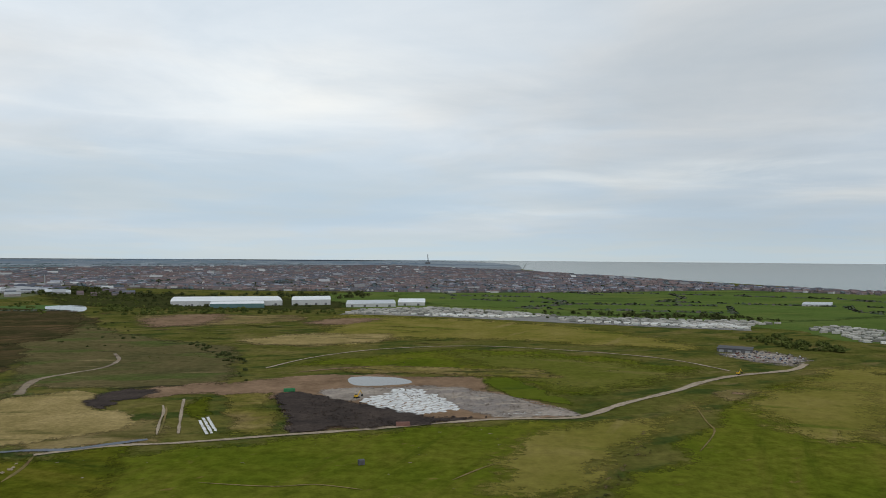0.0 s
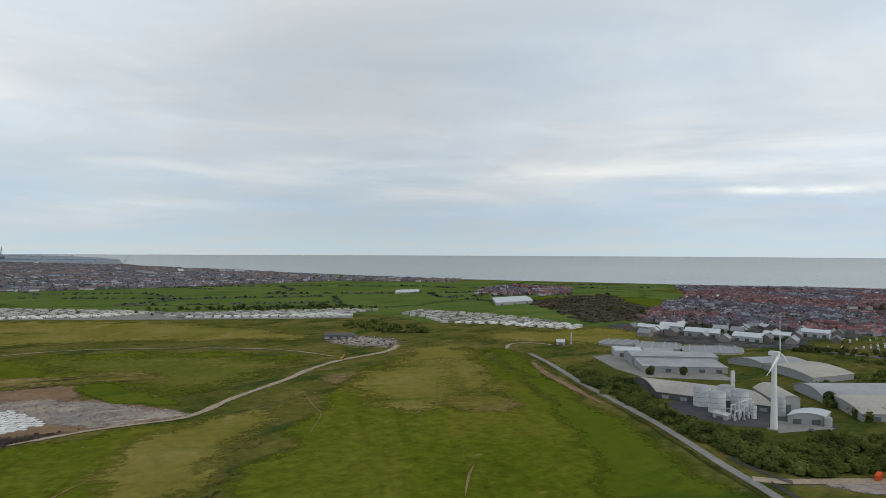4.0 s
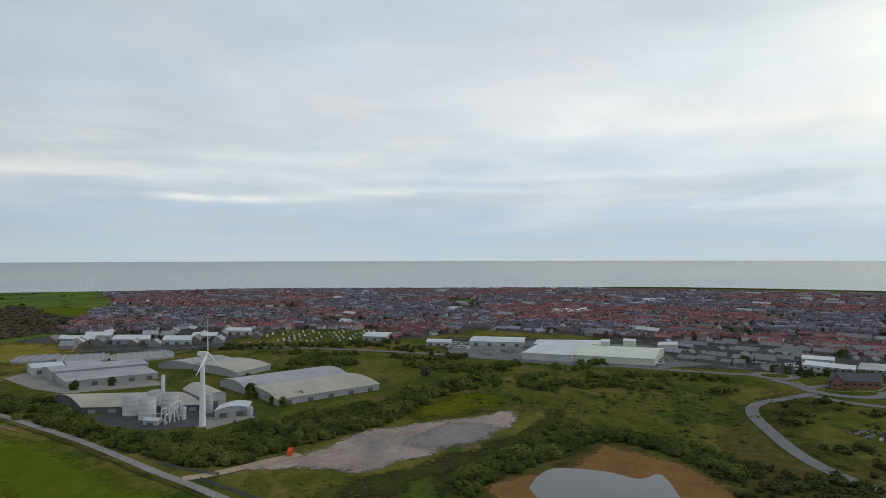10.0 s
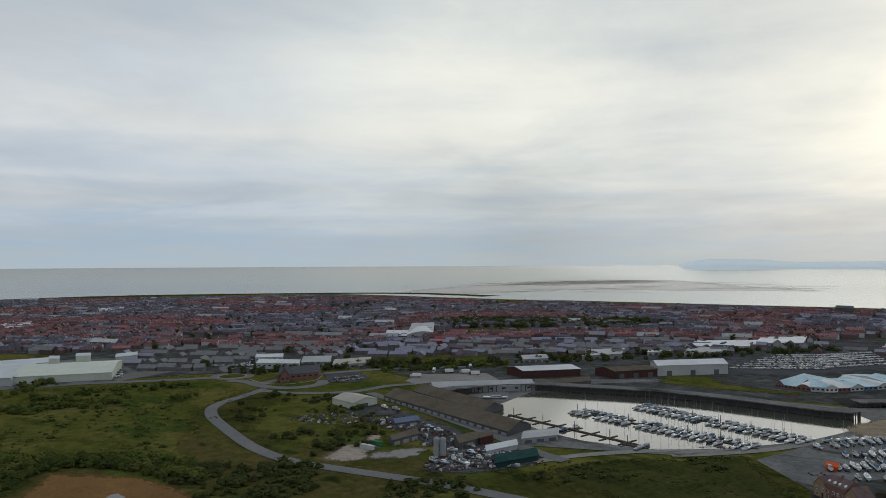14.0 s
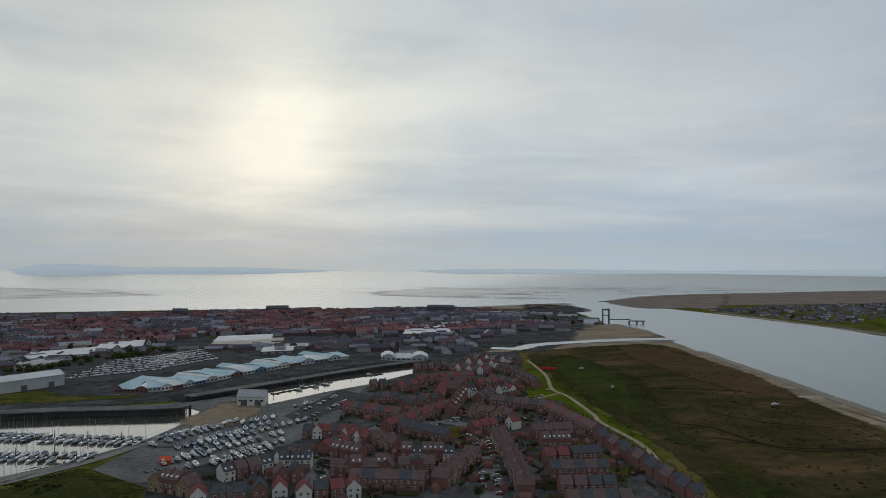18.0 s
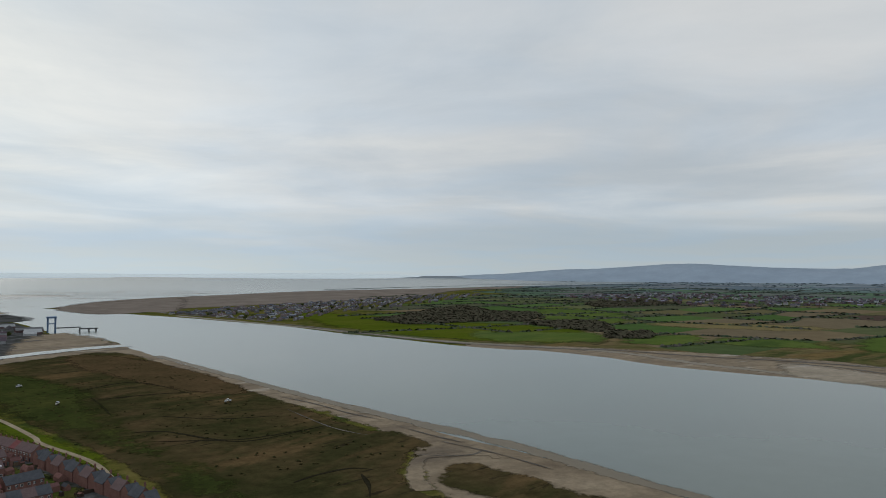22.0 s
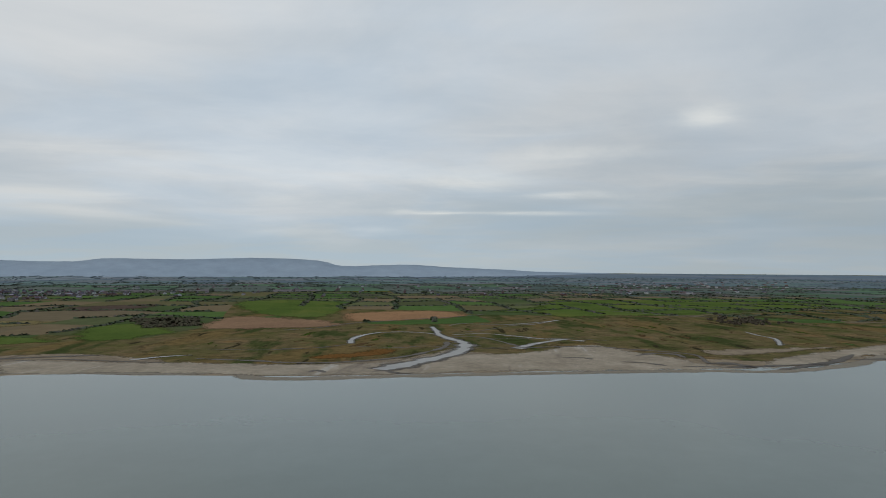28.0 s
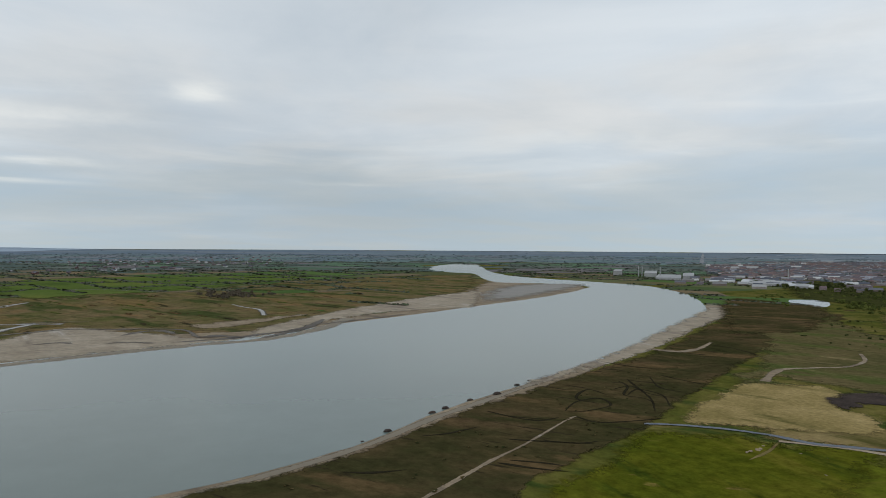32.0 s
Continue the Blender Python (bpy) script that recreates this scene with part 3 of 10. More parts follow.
# ---- water, mud and marsh ----
COAST = [(721, 6216), (1068, 4179), (1203, 2894), (1002, 4060), (1284, 3091), (1482, 2407), (1723, 2005), (1983, 1590), (2271, 1247), (2284, 1016), (2521, 282), (2469, 629), (2606, -269), (2433, -732), (2001, -967), (1674, -1145), (1401, -1268), (1741, -1136), (1346, -1388), (962, -1632), (939, -1601), (665, -1768), (347, -1939), (153, -1858), (85, -1684), (32, -1443), (13.9, -1334), (-60, -1225)]
NEAR_BANK = [(-73, -1128), (-103, -962), (-144, -777), (-186, -621), (-209, -549), (-219, -471), (-231, -413), (-245, -370), (-257, -329), (-263, -287), (-266, -274), (-269, -244), (-303, -175), (-326, -87), (-330, -0), (-323, 57), (-325, 73), (-329, 120), (-338, 156), (-356, 208), (-382, 256), (-406, 317), (-428, 380), (-455, 457), (-491, 567), (-554, 721), (-638, 901), (-757, 1093), (-880, 1256), (-1021, 1410), (-1206, 1568), (-1404, 1668), (-1708, 1689), (-2079, 1756), (-2633, 2084)]
FAR_BANK = [(-3389, 2618), (-3556, 2548), (-3116, 2086), (-2544, 1748), (-2323, 1765), (-1972, 1541), (-1699, 1390), (-1581, 1469), (-1382, 1464), (-1152, 1071), (-1070, 876), (-1005, 721), (-945, 570), (-904, 452), (-864, 375), (-819, 298), (-821, 220), (-830, 146), (-783, 101), (-766, 52), (-850, 365), (-804, 286), (-797, 194), (-799, 133), (-774, 69), (-743, -50), (-707, -191), (-694, -333), (-674, -499), (-685, -353), (-694, -429), (-673, -494), (-620, -618), (-617, -709), (-584, -824), (-553, -849), (-510, -939), (-474, -1065), (-426, -1206), (-381, -1416), (-304, -1594), (-213, -1806), (31, -2274)]
FAR_SHORE = [(33, -2377), (-329, -2802), (-1276, -3616), (-2985, -4588), (-5142, -5320), (-5923, -6364), (-4988, -6603), (-6125, -9414), (-3112, -11601), (-1496, -12775), (-3937, -11608), (-1614, -14985), (646, -18489), (3212, -18219), (6327, -17384), (9250, -16021), (11892, -14172), (14172, -11892), (16021, -9250), (17384, -6327), (18219, -3212), (18500, 0), (18219, 3212), (17384, 6327), (16021, 9250), (14172, 11892), (11892, 14172), (9250, 16021), (6327, 17384), (3846, 18096), (2255, 18362)]
area("water", COAST + NEAR_BANK + FAR_BANK + FAR_SHORE, SEA, 0.22, "grey-green tidal river and open sea", smooth=2, rag=2.0)

area("water", [(721, 6216), (2255, 18362), (-700, 18440), (400, 15500), (940, 12000), (1000, 9000)], SEA, 0.2, "grey open sea beyond the northern point", smooth=0)

# ridges of sand bared by the tide
for i, (pts, m) in enumerate([
        ([(2990, -1474), (3237, -2045), (3277, -2779), (2965, -2951), (2687, -2434), (2745, -1877)], WETMUD),
        ([(2386, -975), (2915, -1584), (3317, -2442), (2978, -2975), (2111, -2509), (1626, -2356), (1864, -2046), (2238, -1648), (2103, -1178)], WETMUD),
        ([(1027, -2731), (965, -3481), (313, -3806), (-99, -3411), (386, -2959), (595, -2438)], WETMUD),
        ([(450, -1845), (274, -2100), (130, -2223), (130, -1968), (238, -1822)], MUD)]):
    area("sandbank", pts, m, 0.3, "low sandbank bared at ebb tide", rag=3.0, soft=20)
patches("tide_streaks", [(1402, -3225), (1012, -4139), (-480, -4453), (-813, -3625), (-72, -2492), (547, -2239), (847, -2357)], 70, 16, MUD, "thin streaks of bared sand in shallow water", 130, 0.5, 10, 0, "sand", -1)
patches("tide_streaks", [(2774, -1236), (3153, -1992), (3025, -3362), (2889, -1180), (3571, -2710), (2352, -3134), (1719, -2290), (2130, -1390), (2211, -904), (2486, -1969)], 90, 14, MUD, "thin streaks of bared sand in shallow water", 131, 0.5, 10, 50, "sand", -1)
area("mudflat", [(172, -923), (130, -1001), (55, -1088), (-54, -1203), (-88, -1148), (-129, -1050), (-173, -863), (-216, -639), (-226, -581), (-246, -489), (-260, -399), (-284, -317), (-279, -479), (-283, -425), (-305, -303), (-343, -176), (-379, -33), (-357, 96), (-343, 72), (-344, 128), (-376, 223), (-427, 339), (-489, 491), (-549, 652), (-711, 975), (-841, 1187), (-869, 1275), (-699, 1088), (-530, 690), (-410, 406), (-346, 249), (-313, 145), (-306, 99), (-235, 86), (-259, -22.7), (-245, -114), (-225, -259), (-159, -293), (-189, -463), (-130, -678), (-92, -856), (-53, -1005), (120, -921), (175, -898)], MUD, 0.12, "pale wet mud and sand along the bank", rag=1.5, soft=5)
area("sand_spit", [(72, -1328), (28.5, -1429), (-7.7, -1418), (-43, -1315), (-72, -1185), (-33, -1124), (2.7, -1094), (53, -1055), (80, -1077)], MUD, 0.5, "pale sand below the ferry ramp", rag=4, soft=8)
area("mudflat", [(-553, -953), (-652, -861), (-753, -730), (-831, -610), (-855, -511), (-806, -368), (-795, -262), (-808, -200), (-792, -380), (-818, -215), (-865, -128), (-937, -79), (-943, -34), (-920, 32), (-1021, 91), (-1010, 169), (-980, 253), (-924, 294), (-1076, 502), (-936, 121), (-905, 243), (-896, 349), (-956, 441), (-1055, 636), (-1167, 823), (-1463, 1103), (-1771, 1403), (-1682, 1421), (-1382, 1464), (-965, 855), (-805, 403), (-768, 189), (-742, 38), (-754, 268), (-702, -48), (-660, -317), (-636, -466), (-577, -663), (-496, -855)], MUD, 0.14, "broad pale mud bank beyond the river", rag=2.5, freq=0.02, soft=5)

MARSH_IN = [(-711, 1107), (-632, 1179), (-602, 1310), (-655, 1351), (-534, 1131), (-460, 919), (-372, 689), (-441, 787), (-393, 641), (-342, 503), (-307, 412), (-282, 352), (-266, 299), (-252, 250), (-240, 213), (-153, 129), (-187, 33), (-179, -65), (-148, -148), (-106, -227), (-59, -293), (-46, -349), (-32, -417), (-13.9, -475), (19.5, -573), (55, -677), (93, -790)]
area("salt_marsh", [(118, -903), (50, -1002), (-31, -1064), (-75, -1029), (-97, -906), (-137, -740), (-162, -619), (-178, -526), (-190, -462), (-202, -453), (-209, -406), (-191, -393), (-170, -361), (-162, -322), (-223, -201), (-172, -317), (-182, -349), (-194, -362), (-219, -354), (-225, -319), (-232, -280), (-215, -367), (-222, -323), (-290, -78), (-286, 50), (-320, 77), (-324, 121), (-333, 158), (-349, 207), (-370, 253), (-395, 313), (-413, 373), (-438, 447), (-468, 549), (-508, 656), (-599, 853), (-698, 1070)] + MARSH_IN, MARSH, 0.5, "dark brown salt marsh cut by creeks", rag=2.0, freq=0.05, soft=4)
area("salt_marsh", [(0.3, -1050), (-70, -989), (-119, -847), (-152, -682), (-124, -647), (-63, -748), (0, -916)], material("rusty_marsh", [(0.055, 0.042, 0.020), (0.10, 0.065, 0.035)], 0.02, 0.2, tint=0.3), 0.62, "rust-brown patch of marsh grass", rag=4, soft=4)
area("salt_marsh", [(-850, -437), (-842, -352), (-814, -268), (-822, -203), (-882, -119), (-995, -85), (-1011, -45), (-951, 25.7), (-1052, 94), (-1032, 172), (-1001, 259), (-949, 302), (-1100, 513), (-953, 123), (-916, 246), (-914, 356), (-978, 452), (-1074, 648), (-1204, 849), (-1499, 1139), (-2137, 1638), (-2276, 1472), (-2118, 977), (-1753, 483), (-1566, 222), (-1560, 806), (-1694, 451), (-1747, 156), (-1464, -18.4), (-1320, -304), (-1139, -509), (-1081, -493), (-951, -499)], MARSH_FAR, 0.3, "olive and brown salt marsh beyond the river", rag=3, soft=4)

area("far_pasture", [(-560, -900), (-700, -1500), (-1500, -2300), (-2300, -1500), (-2600, -600), (-2700, 300), (-2500, 1200), (-1900, 1600), (-1300, 1350), (-950, 700), (-800, 200), (-700, -300)], MARSH_FAR, 0.10, "olive grazing beyond the river", rag=6)
area("sandbank", [(32, -2437), (-153, -2940), (-588, -3347), (-1298, -3925), (-2449, -4296), (-3233, -4727), (-2789, -4078), (-2084, -3656), (-1367, -2798), (-798, -2412), (-390, -2217), (-176, -2131)], SPITSAND, 0.36, "long grey-brown sand spit at the river mouth", rag=4, soft=12)
area("inlet", [(-2843, -8601), (-4364, -9218), (-5002, -7952), (-5202, -6511), (-5330, -5591), (-5295, -5002), (-4608, -4834), (-4160, -5285), (-3191, -5543), (-2774, -4864), (-2158, -4559), (-1365, -4127)], SEA, 0.9, "pale water of a wide inlet behind the spit", smooth=0)
area("sand_flat", [(-678, -502), (-698, -395), (-701, -277), (-703, -190), (-725, -107), (-762, 9), (-769, 99), (-784, 144), (-794, 212), (-810, 287), (-838, 342), (-882, 400), (-909, 420), (-989, 534), (-1011, 610), (-1024, 735), (-1046, 815), (-1450, 1130), (-1359, 975), (-1290, 835), (-1164, 640), (-1051, 486), (-967, 394), (-900, 320), (-841, 293), (-859, 241), (-915, 222), (-971, 177), (-1051, 143), (-1029, 92), (-945, 33), (-918, -33), (-979, -67), (-911, -91), (-844, -125), (-808, -172), (-791, -234), (-796, -348), (-786, -425), (-792, -586)], FARSAND, 0.36, "broad tan sand and mud flat beyond the river", rag=3, freq=0.02, soft=7)
area("mud_strip", [(-413, 339), (-442, 399), (-462, 458), (-496, 539), (-536, 628), (-591, 736), (-679, 910), (-758, 1071), (-849, 1227), (-1025, 1445), (-869, 1277), (-693, 1079), (-598, 857), (-509, 663), (-466, 547), (-436, 445), (-412, 372)], FARSAND, 0.36, "pale mud strip below the marsh", rag=1.5, soft=5)
area("river_bar", [(-1179, 896), (-1412, 1100), (-1560, 1318), (-1566, 1502), (-1464, 1559), (-1282, 1287), (-1167, 1084), (-1104, 933), (-1043, 820)], WETBAR, 0.44, "wet grey-brown bar in the river bend", rag=3, freq=0.01, soft=26)
area("sandbank", [(45, -2422), (-172, -2831), (-438, -3167), (-290, -2098), (-196, -2006), (-68, -1949), (23, -2154)], SPITSAND, 0.5, "sand along the foot of the spit", rag=3, soft=8)
# creeks
BANKMUD = material("dark_mud", [(0.045, 0.036, 0.026), (0.085, 0.066, 0.048)], 0.05, 0.2, rough=0.6, spec=0.2, tint=0.4)
def creek(pts, w, mud=False):
    if not mud:
        ribbon("creek_bank", pts, (w[0] * 1.35 + 2, w[1] * 1.6 + 2), BANKMUD, 0.70, "dark slumped creek bank", wob=0.6, soft=True)
    ribbon("creek", pts, w, MUD if mud else WETMUD, 0.80, "winding silver tidal creek", wob=0.5, soft=True)


creek([(-1320, -128), (-1238, -112), (-1166, -101), (-1103, -79), (-1056, -57), (-996, -49), (-915, -58), (-833, -93), (-758, -130)], (6, 22))
creek([(-1014, -216), (-1070, -226), (-1126, -224), (-1185, -206), (-1207, -165), (-1191, -124), (-1154, -97)], (9, 2.5))
creek([(-1167, -79), (-1194, -27), (-1161, 20), (-1120, 64), (-1114, 91), (-1093, 128)], (3, 9))
creek([(-979, 23), (-1041, 48), (-1105, 90)], (16, 6))
creek([(-1352, -97), (-1397, -77), (-1396, 13), (-1467, 84), (-1521, 121)], (1.5, 6))
creek([(-1070, 405), (-1165, 434), (-1231, 429), (-1294, 430)], (7, 2.5))
creek([(-1382, 15.4), (-1402, 60), (-1517, 118)], (4, 2))
creek([(-801, -432), (-836, -408), (-856, -382)], (9, 3))
creek([(-502, 625), (-472, 633), (-473, 669), (-496, 726)], (12, 4), True)
creek([(-327, 552), (-350, 615), (-339, 653), (-325, 687), (-332, 735), (-358, 783)], (8, 3.5), True)
creek([(-255, 165), (-267, 192), (-284, 230), (-297, 264), (-323, 321), (-327, 334)], (3.2, 1.5), True)
creek([(-159, -322), (-168, -350), (-185, -378), (-202, -378), (-224, -369), (-225, -358)], (11, 7), True)


def mud_ridge(pts, w):
    ribbon("mud_ridge", pts, w, BANKMUD, 0.74, "dark ridge of slumped mud", wob=0.9, taper=True, soft=True)


mud_ridge([(-729, -200), (-746, -195), (-731, -183)], 8)
mud_ridge([(-745, -135), (-751, -123), (-736, -106), (-738, -91)], 12)
mud_ridge([(-920, 171), (-948, 202), (-939, 225), (-905, 228)], 14)
mud_ridge([(-854, 240), (-857, 267), (-822, 286)], 16)
mud_ridge([(-811, 307), (-848, 352), (-894, 404), (-969, 459)], 14)
mud_ridge([(-885, 72), (-889, 100), (-874, 112)], 8)
mud_ridge([(-769, -570), (-795, -519), (-789, -446), (-783, -376)], 9)
mud_ridge([(-857, 143), (-850, 168), (-828, 189)], 8)
mud_ridge([(-826, 203), (-826, 267), (-850, 331), (-866, 384)], 9)
mud_ridge([(-908, 419), (-935, 505), (-975, 609)], 7)
mud_ridge([(-981, -210), (-969, -144), (-996, -100), (-955, -45)], 4)
mud_ridge([(-920, -411), (-920, -310), (-972, -223)], 4)
mud_ridge([(-1198, -91), (-1250, -35), (-1355, 15.1), (-1416, 60)], 4)
mud_ridge([(-1109, -40), (-1128, 101), (-1102, 167)], 4)
ribbon("creek", [(169, -949), (132, -952), (114, -1003), (53, -1063), (-14.9, -1113), (-78, -1137)], (20, 34), SEA, 0.95, "pale tidal channel beside the marsh", wob=0.3)

ribbon("shore_edge", [(-380, -1503), (-429, -1345), (-468, -1148), (-518, -982), (-578, -888), (-630, -820), (-678, -780), (-738, -662), (-796, -582), (-840, -491)], 9, BANKMUD, 0.8, "dark eroded edge of the far shore", wob=0.9, soft=True)
# a flat dark ribbon draws the village shore line
ribbon("shore_edge", [(-209, -2015), (-259, -1858), (-330, -1730), (-388, -1536)], 14, BANKMUD, 0.8, "dark strip along the village shore", wob=0.4, soft=True)
SHALLOW = water_material("silty_shallows", [(0.16, 0.135, 0.098), (0.21, 0.175, 0.13)], 0.6, 0.02, 0.1)
SHALLOW.node_tree.nodes["Principled BSDF"].inputs["Specular IOR Level"].default_value = 0.2
for pts, w in (([(-436.4, 412.6), (-399.1, 318.9), (-373.9, 253.2), (-343.6, 187.6), (-326.4, 129.2), (-316.1, 77.8), (-313.0, 19.7)], 7), ([(-292.6, -117.0), (-282.7, -217.1), (-278.0, -241.8), (-265.6, -291.1), (-258.2, -342.6), (-242.9, -410.1), (-188.6, -603.4), (-102.2, -986.0)], 13)):
    ribbon("shallows", pts, w, SHALLOW, 0.30, "silty brown shallows along the bank", wob=0.5, soft=True)
ribbon("shallows", [(-232, -1840), (-399, -1385), (-463, -1182), (-537, -977), (-663, -774), (-673, -631), (-700, -484), (-704, -357), (-720, -277), (-685, -225), (-731, -50), (-771, 117), (-792, 216), (-798, 301), (-859, 400), (-962, 496)], 20, SHALLOW, 0.30, "silty brown shallows along the far bank", wob=0.5, soft=True)
# flat dark ribbons draw the marsh edge
for pts, w in (([(-822, -362), (-813, -288), (-802, -250), (-809, -191), (-856, -131), (-923, -96), (-987, -78), (-1056, -79)], 9), ([(-977, -46), (-985, 17), (-1020, 120), (-992, 175), (-942, 246), (-858, 244), (-849, 270)], 7)):
    ribbon("shore_edge", pts, w, BANKMUD, 0.82, "dark strip along the marsh edge", wob=0.9, soft=True)
for pts, w in (([(-1210, -378), (-1265, -331), (-1378, -292), (-1486, -204), (-1613, -89), (-1702, -39)], 6), ([(-1117, -89), (-1139, -63), (-1125, -26), (-1008, 26)], 6), ([(-937, -293), (-949, -256), (-998, -219)], 4), ([(-1958, 175), (-1874, 293), (-1698, 431), (-1760, 561)], 7)):
    ribbon("marsh_drain", pts, w, BANKMUD, 0.78, "dark drain through the far marsh", wob=0.8, soft=True)
area("sedge_bed", [(-851, -244), (-900, -205), (-954, -166), (-965, -132), (-909, -132), (-867, -161), (-834, -197)], material("rust_sedge", [(0.12, 0.062, 0.02), (0.17, 0.085, 0.03)], 0.03, 0.2, tint=0.4), 0.7, "rust-orange sedge on the marsh edge", rag=4, soft=8)
# ---- fields and open ground ----
DARKBANK = material("dark_bank_grass", [(0.025, 0.031, 0.01), (0.042, 0.046, 0.015), (0.058, 0.055, 0.02)], 0.04, 0.3, bump=0.3, tint=0.4)
FIELD_COUNT = [0]


def field(name, pts, mat, label):
    """Open ground; each lies a little above the one before."""
    area(name, pts, mat, 0.2 + 0.01 * FIELD_COUNT[0], label, rag=11.0, freq=0.022, soft=13.0)
    FIELD_COUNT[0] += 1


field("field", [(849, 242), (760, -43), (705, -274), (650, -396), (503, -307), (436, -169), (540, -73), (655, 187)], OLIVE, "olive roadside grass")
field("field", [(130, 75), (284, 154), (390, 104), (500, 45), (604, -77), (711, 63), (628, -125), (436, -169), (320, -211), (288, -319), (125, -217), (92, -77), (100, 0)], WASTE, "dark rough grass below the works")
field("field", [(-235, 381), (-197, 395), (-156, 410), (-95, 432), (-49, 450), (31, 476), (97, 484), (127, 440), (110, 402), (79, 351), (56, 318), (-64, 290), (-177, 288)], MOWN, "close green pasture on a capped mound")
field("field", [(203, 533), (279, 616), (366, 689), (449, 679), (421, 575), (353, 410), (296, 278), (268, 203), (185, 215), (108, 260), (67, 320), (114, 384), (168, 462)], MOWN, "long green mown field")
field("field", [(455, 689), (480, 673), (477, 622), (389, 431), (329, 301), (266, 181), (219, 228), (271, 309), (357, 469)], BRIGHT, "bright green strip of mown field")
field("field", [(-166, 698), (-87, 789), (35, 853), (144, 819), (223, 752), (268, 697), (210, 641), (148, 578), (98, 553), (59, 613), (-43, 685)], MOWN, "green rise of rough pasture")
field("field", [(-340, 551), (-300, 566), (-258, 542), (-255, 503), (-267, 468), (-215, 469), (-201, 517), (-162, 427), (-200, 401), (-239, 388)], GRASS_DRY, "straw-coloured rough grass")
field("field", [(-559, 1257), (-530, 1308), (-398, 1319), (-272, 1316), (-220, 1260), (-256, 1151), (-331, 1099), (-382, 1070), (-455, 1082)], GRASS_DRY, "pale mounds of bleached grass and earth")
field("field", [(-255, 918), (-219, 987), (-164, 1035), (-64, 1025), (-41, 956), (-64, 904), (-150, 860), (-225, 862)], GRASS_DRY, "pale tussocky waste ground")
field("field", [(-183, 579), (-138, 581), (-120, 516), (-104, 472), (-96, 435), (-116, 432), (-136, 431), (-161, 515)], GRASS, "olive weedy strip of landfill")
field("field", [(-191, 542), (-175, 545), (-155, 487), (-162, 482), (-147, 434), (-157, 434), (-174, 487)], GRASS_LUSH, "lush green weeds on landfill")
field("field", [(318, 633), (414, 672), (430, 638), (373, 527), (302, 386), (245, 428), (238, 513)], GRASS, "sun-bleached strip of grass")
field("field", [(-147, 2067), (394, 2237), (961, 2312), (1427, 2266), (1056, 2542), (1592, 2176), (1660, 1932), (1755, 1701), (1277, 1166), (1002, 1031), (969, 1370), (628, 1228), (252, 1458), (-30, 1576), (-39, 1656)], MEADOW, "bright green flat pasture")
field("field", [(1003, 1295), (1132, 1333), (1169, 1253), (1023, 1109), (934, 1175)], MEADOW, "small bright green paddock")
field("field", [(1668, 1965), (1918, 1612), (1625, 1387), (1460, 1608)], MEADOW, "green links by the sea")
field("field", [(1775, 474), (1782, 386), (1582, 347), (1590, 415)], MEADOW, "green playing field")
field("field", [(1032, -517), (1023, -609), (978, -697), (926, -665), (942, -560), (975, -486)], BRIGHT, "mown green playing field among the houses")
field("field", [(2267, 286), (2430, -311), (2601, -562), (2233, -770), (2384, -246), (2392, 212)], GRASS, "rough green links along the shore")
field("field", [(-492, -1804), (-588, -1845), (-670, -1724), (-743, -1411), (-839, -1289), (-873, -1137), (-858, -1001), (-749, -871), (-605, -930), (-539, -1023), (-480, -1180), (-451, -1416)], BRIGHT, "bright green bank by the river")
field("field", [(-670, -1155), (-768, -1085), (-872, -1017), (-751, -858), (-652, -920), (-576, -993)], MEADOW, "bright green bank by the river")
field("field", [(-751, -858), (-881, -958), (-998, -898), (-856, -764), (-781, -790)], MEADOW, "dark green pasture by the river")
field("field", [(-957, -851), (-1065, -834), (-1018, -642), (-954, -633), (-873, -771)], MEADOW, "pale green ley")
field("field", [(-1106, -1169), (-1293, -1112), (-1366, -915), (-1239, -852), (-1060, -1058)], STUBBLE, "straw-brown stubble field")
field("field", [(-1363, -1928), (-1326, -1443), (-1064, -1174), (-923, -1287)], MEADOW, "green pasture among woods")
field("field", [(-1205, -760), (-1338, -689), (-1177, -548), (-1053, -542), (-980, -607)], MEADOW, "deep green field")
field("field", [(-1811, -1163), (-2045, -992), (-1782, -918), (-1619, -1022)], PLOUGH_DARK, "dark ploughed strip")
field("field", [(-1210, -540), (-1560, -598), (-1399, -299), (-1275, -335)], PLOUGH, "pinkish-brown ploughed field")
field("field", [(-1570, -369), (-1729, -359), (-1830, -156), (-1605, -63), (-1409, -282)], PLOUGH_ORANGE, "orange-brown ploughed field")
field("field", [(-2266, -865), (-2270, -506), (-1549, -370), (-1634, -595)], MEADOW, "bright green pasture")
field("field", [(-1804, -37), (-2183, 195), (-2267, 638), (-2146, 844), (-1714, 456), (-1747, 156)], MEADOW, "broad bright green pasture")
field("field", [(-2438, 123), (-2613, 457), (-2618, 887), (-2229, 1029), (-1797, 495), (-1651, 234), (-1681, 85)], MEADOW, "broad bright green pasture")
field("field", [(731, 209), (711, 63), (684, -71), (628, -125), (550, -78), (469, -59), (435, -24.9), (441, 39), (531, 90), (561, 160)], OLIVE, "rough green and olive waste ground")
field("field", [(754, 491), (762, 369), (751, 232), (733, 82), (714, -17.5), (681, -87), (407, -52), (446, -16.4), (508, 46), (464, 124), (424, 165), (367, 185), (321, 223), (357, 318), (409, 450), (453, 523), (552, 567)], OLIVE, "olive waste ground round the works")
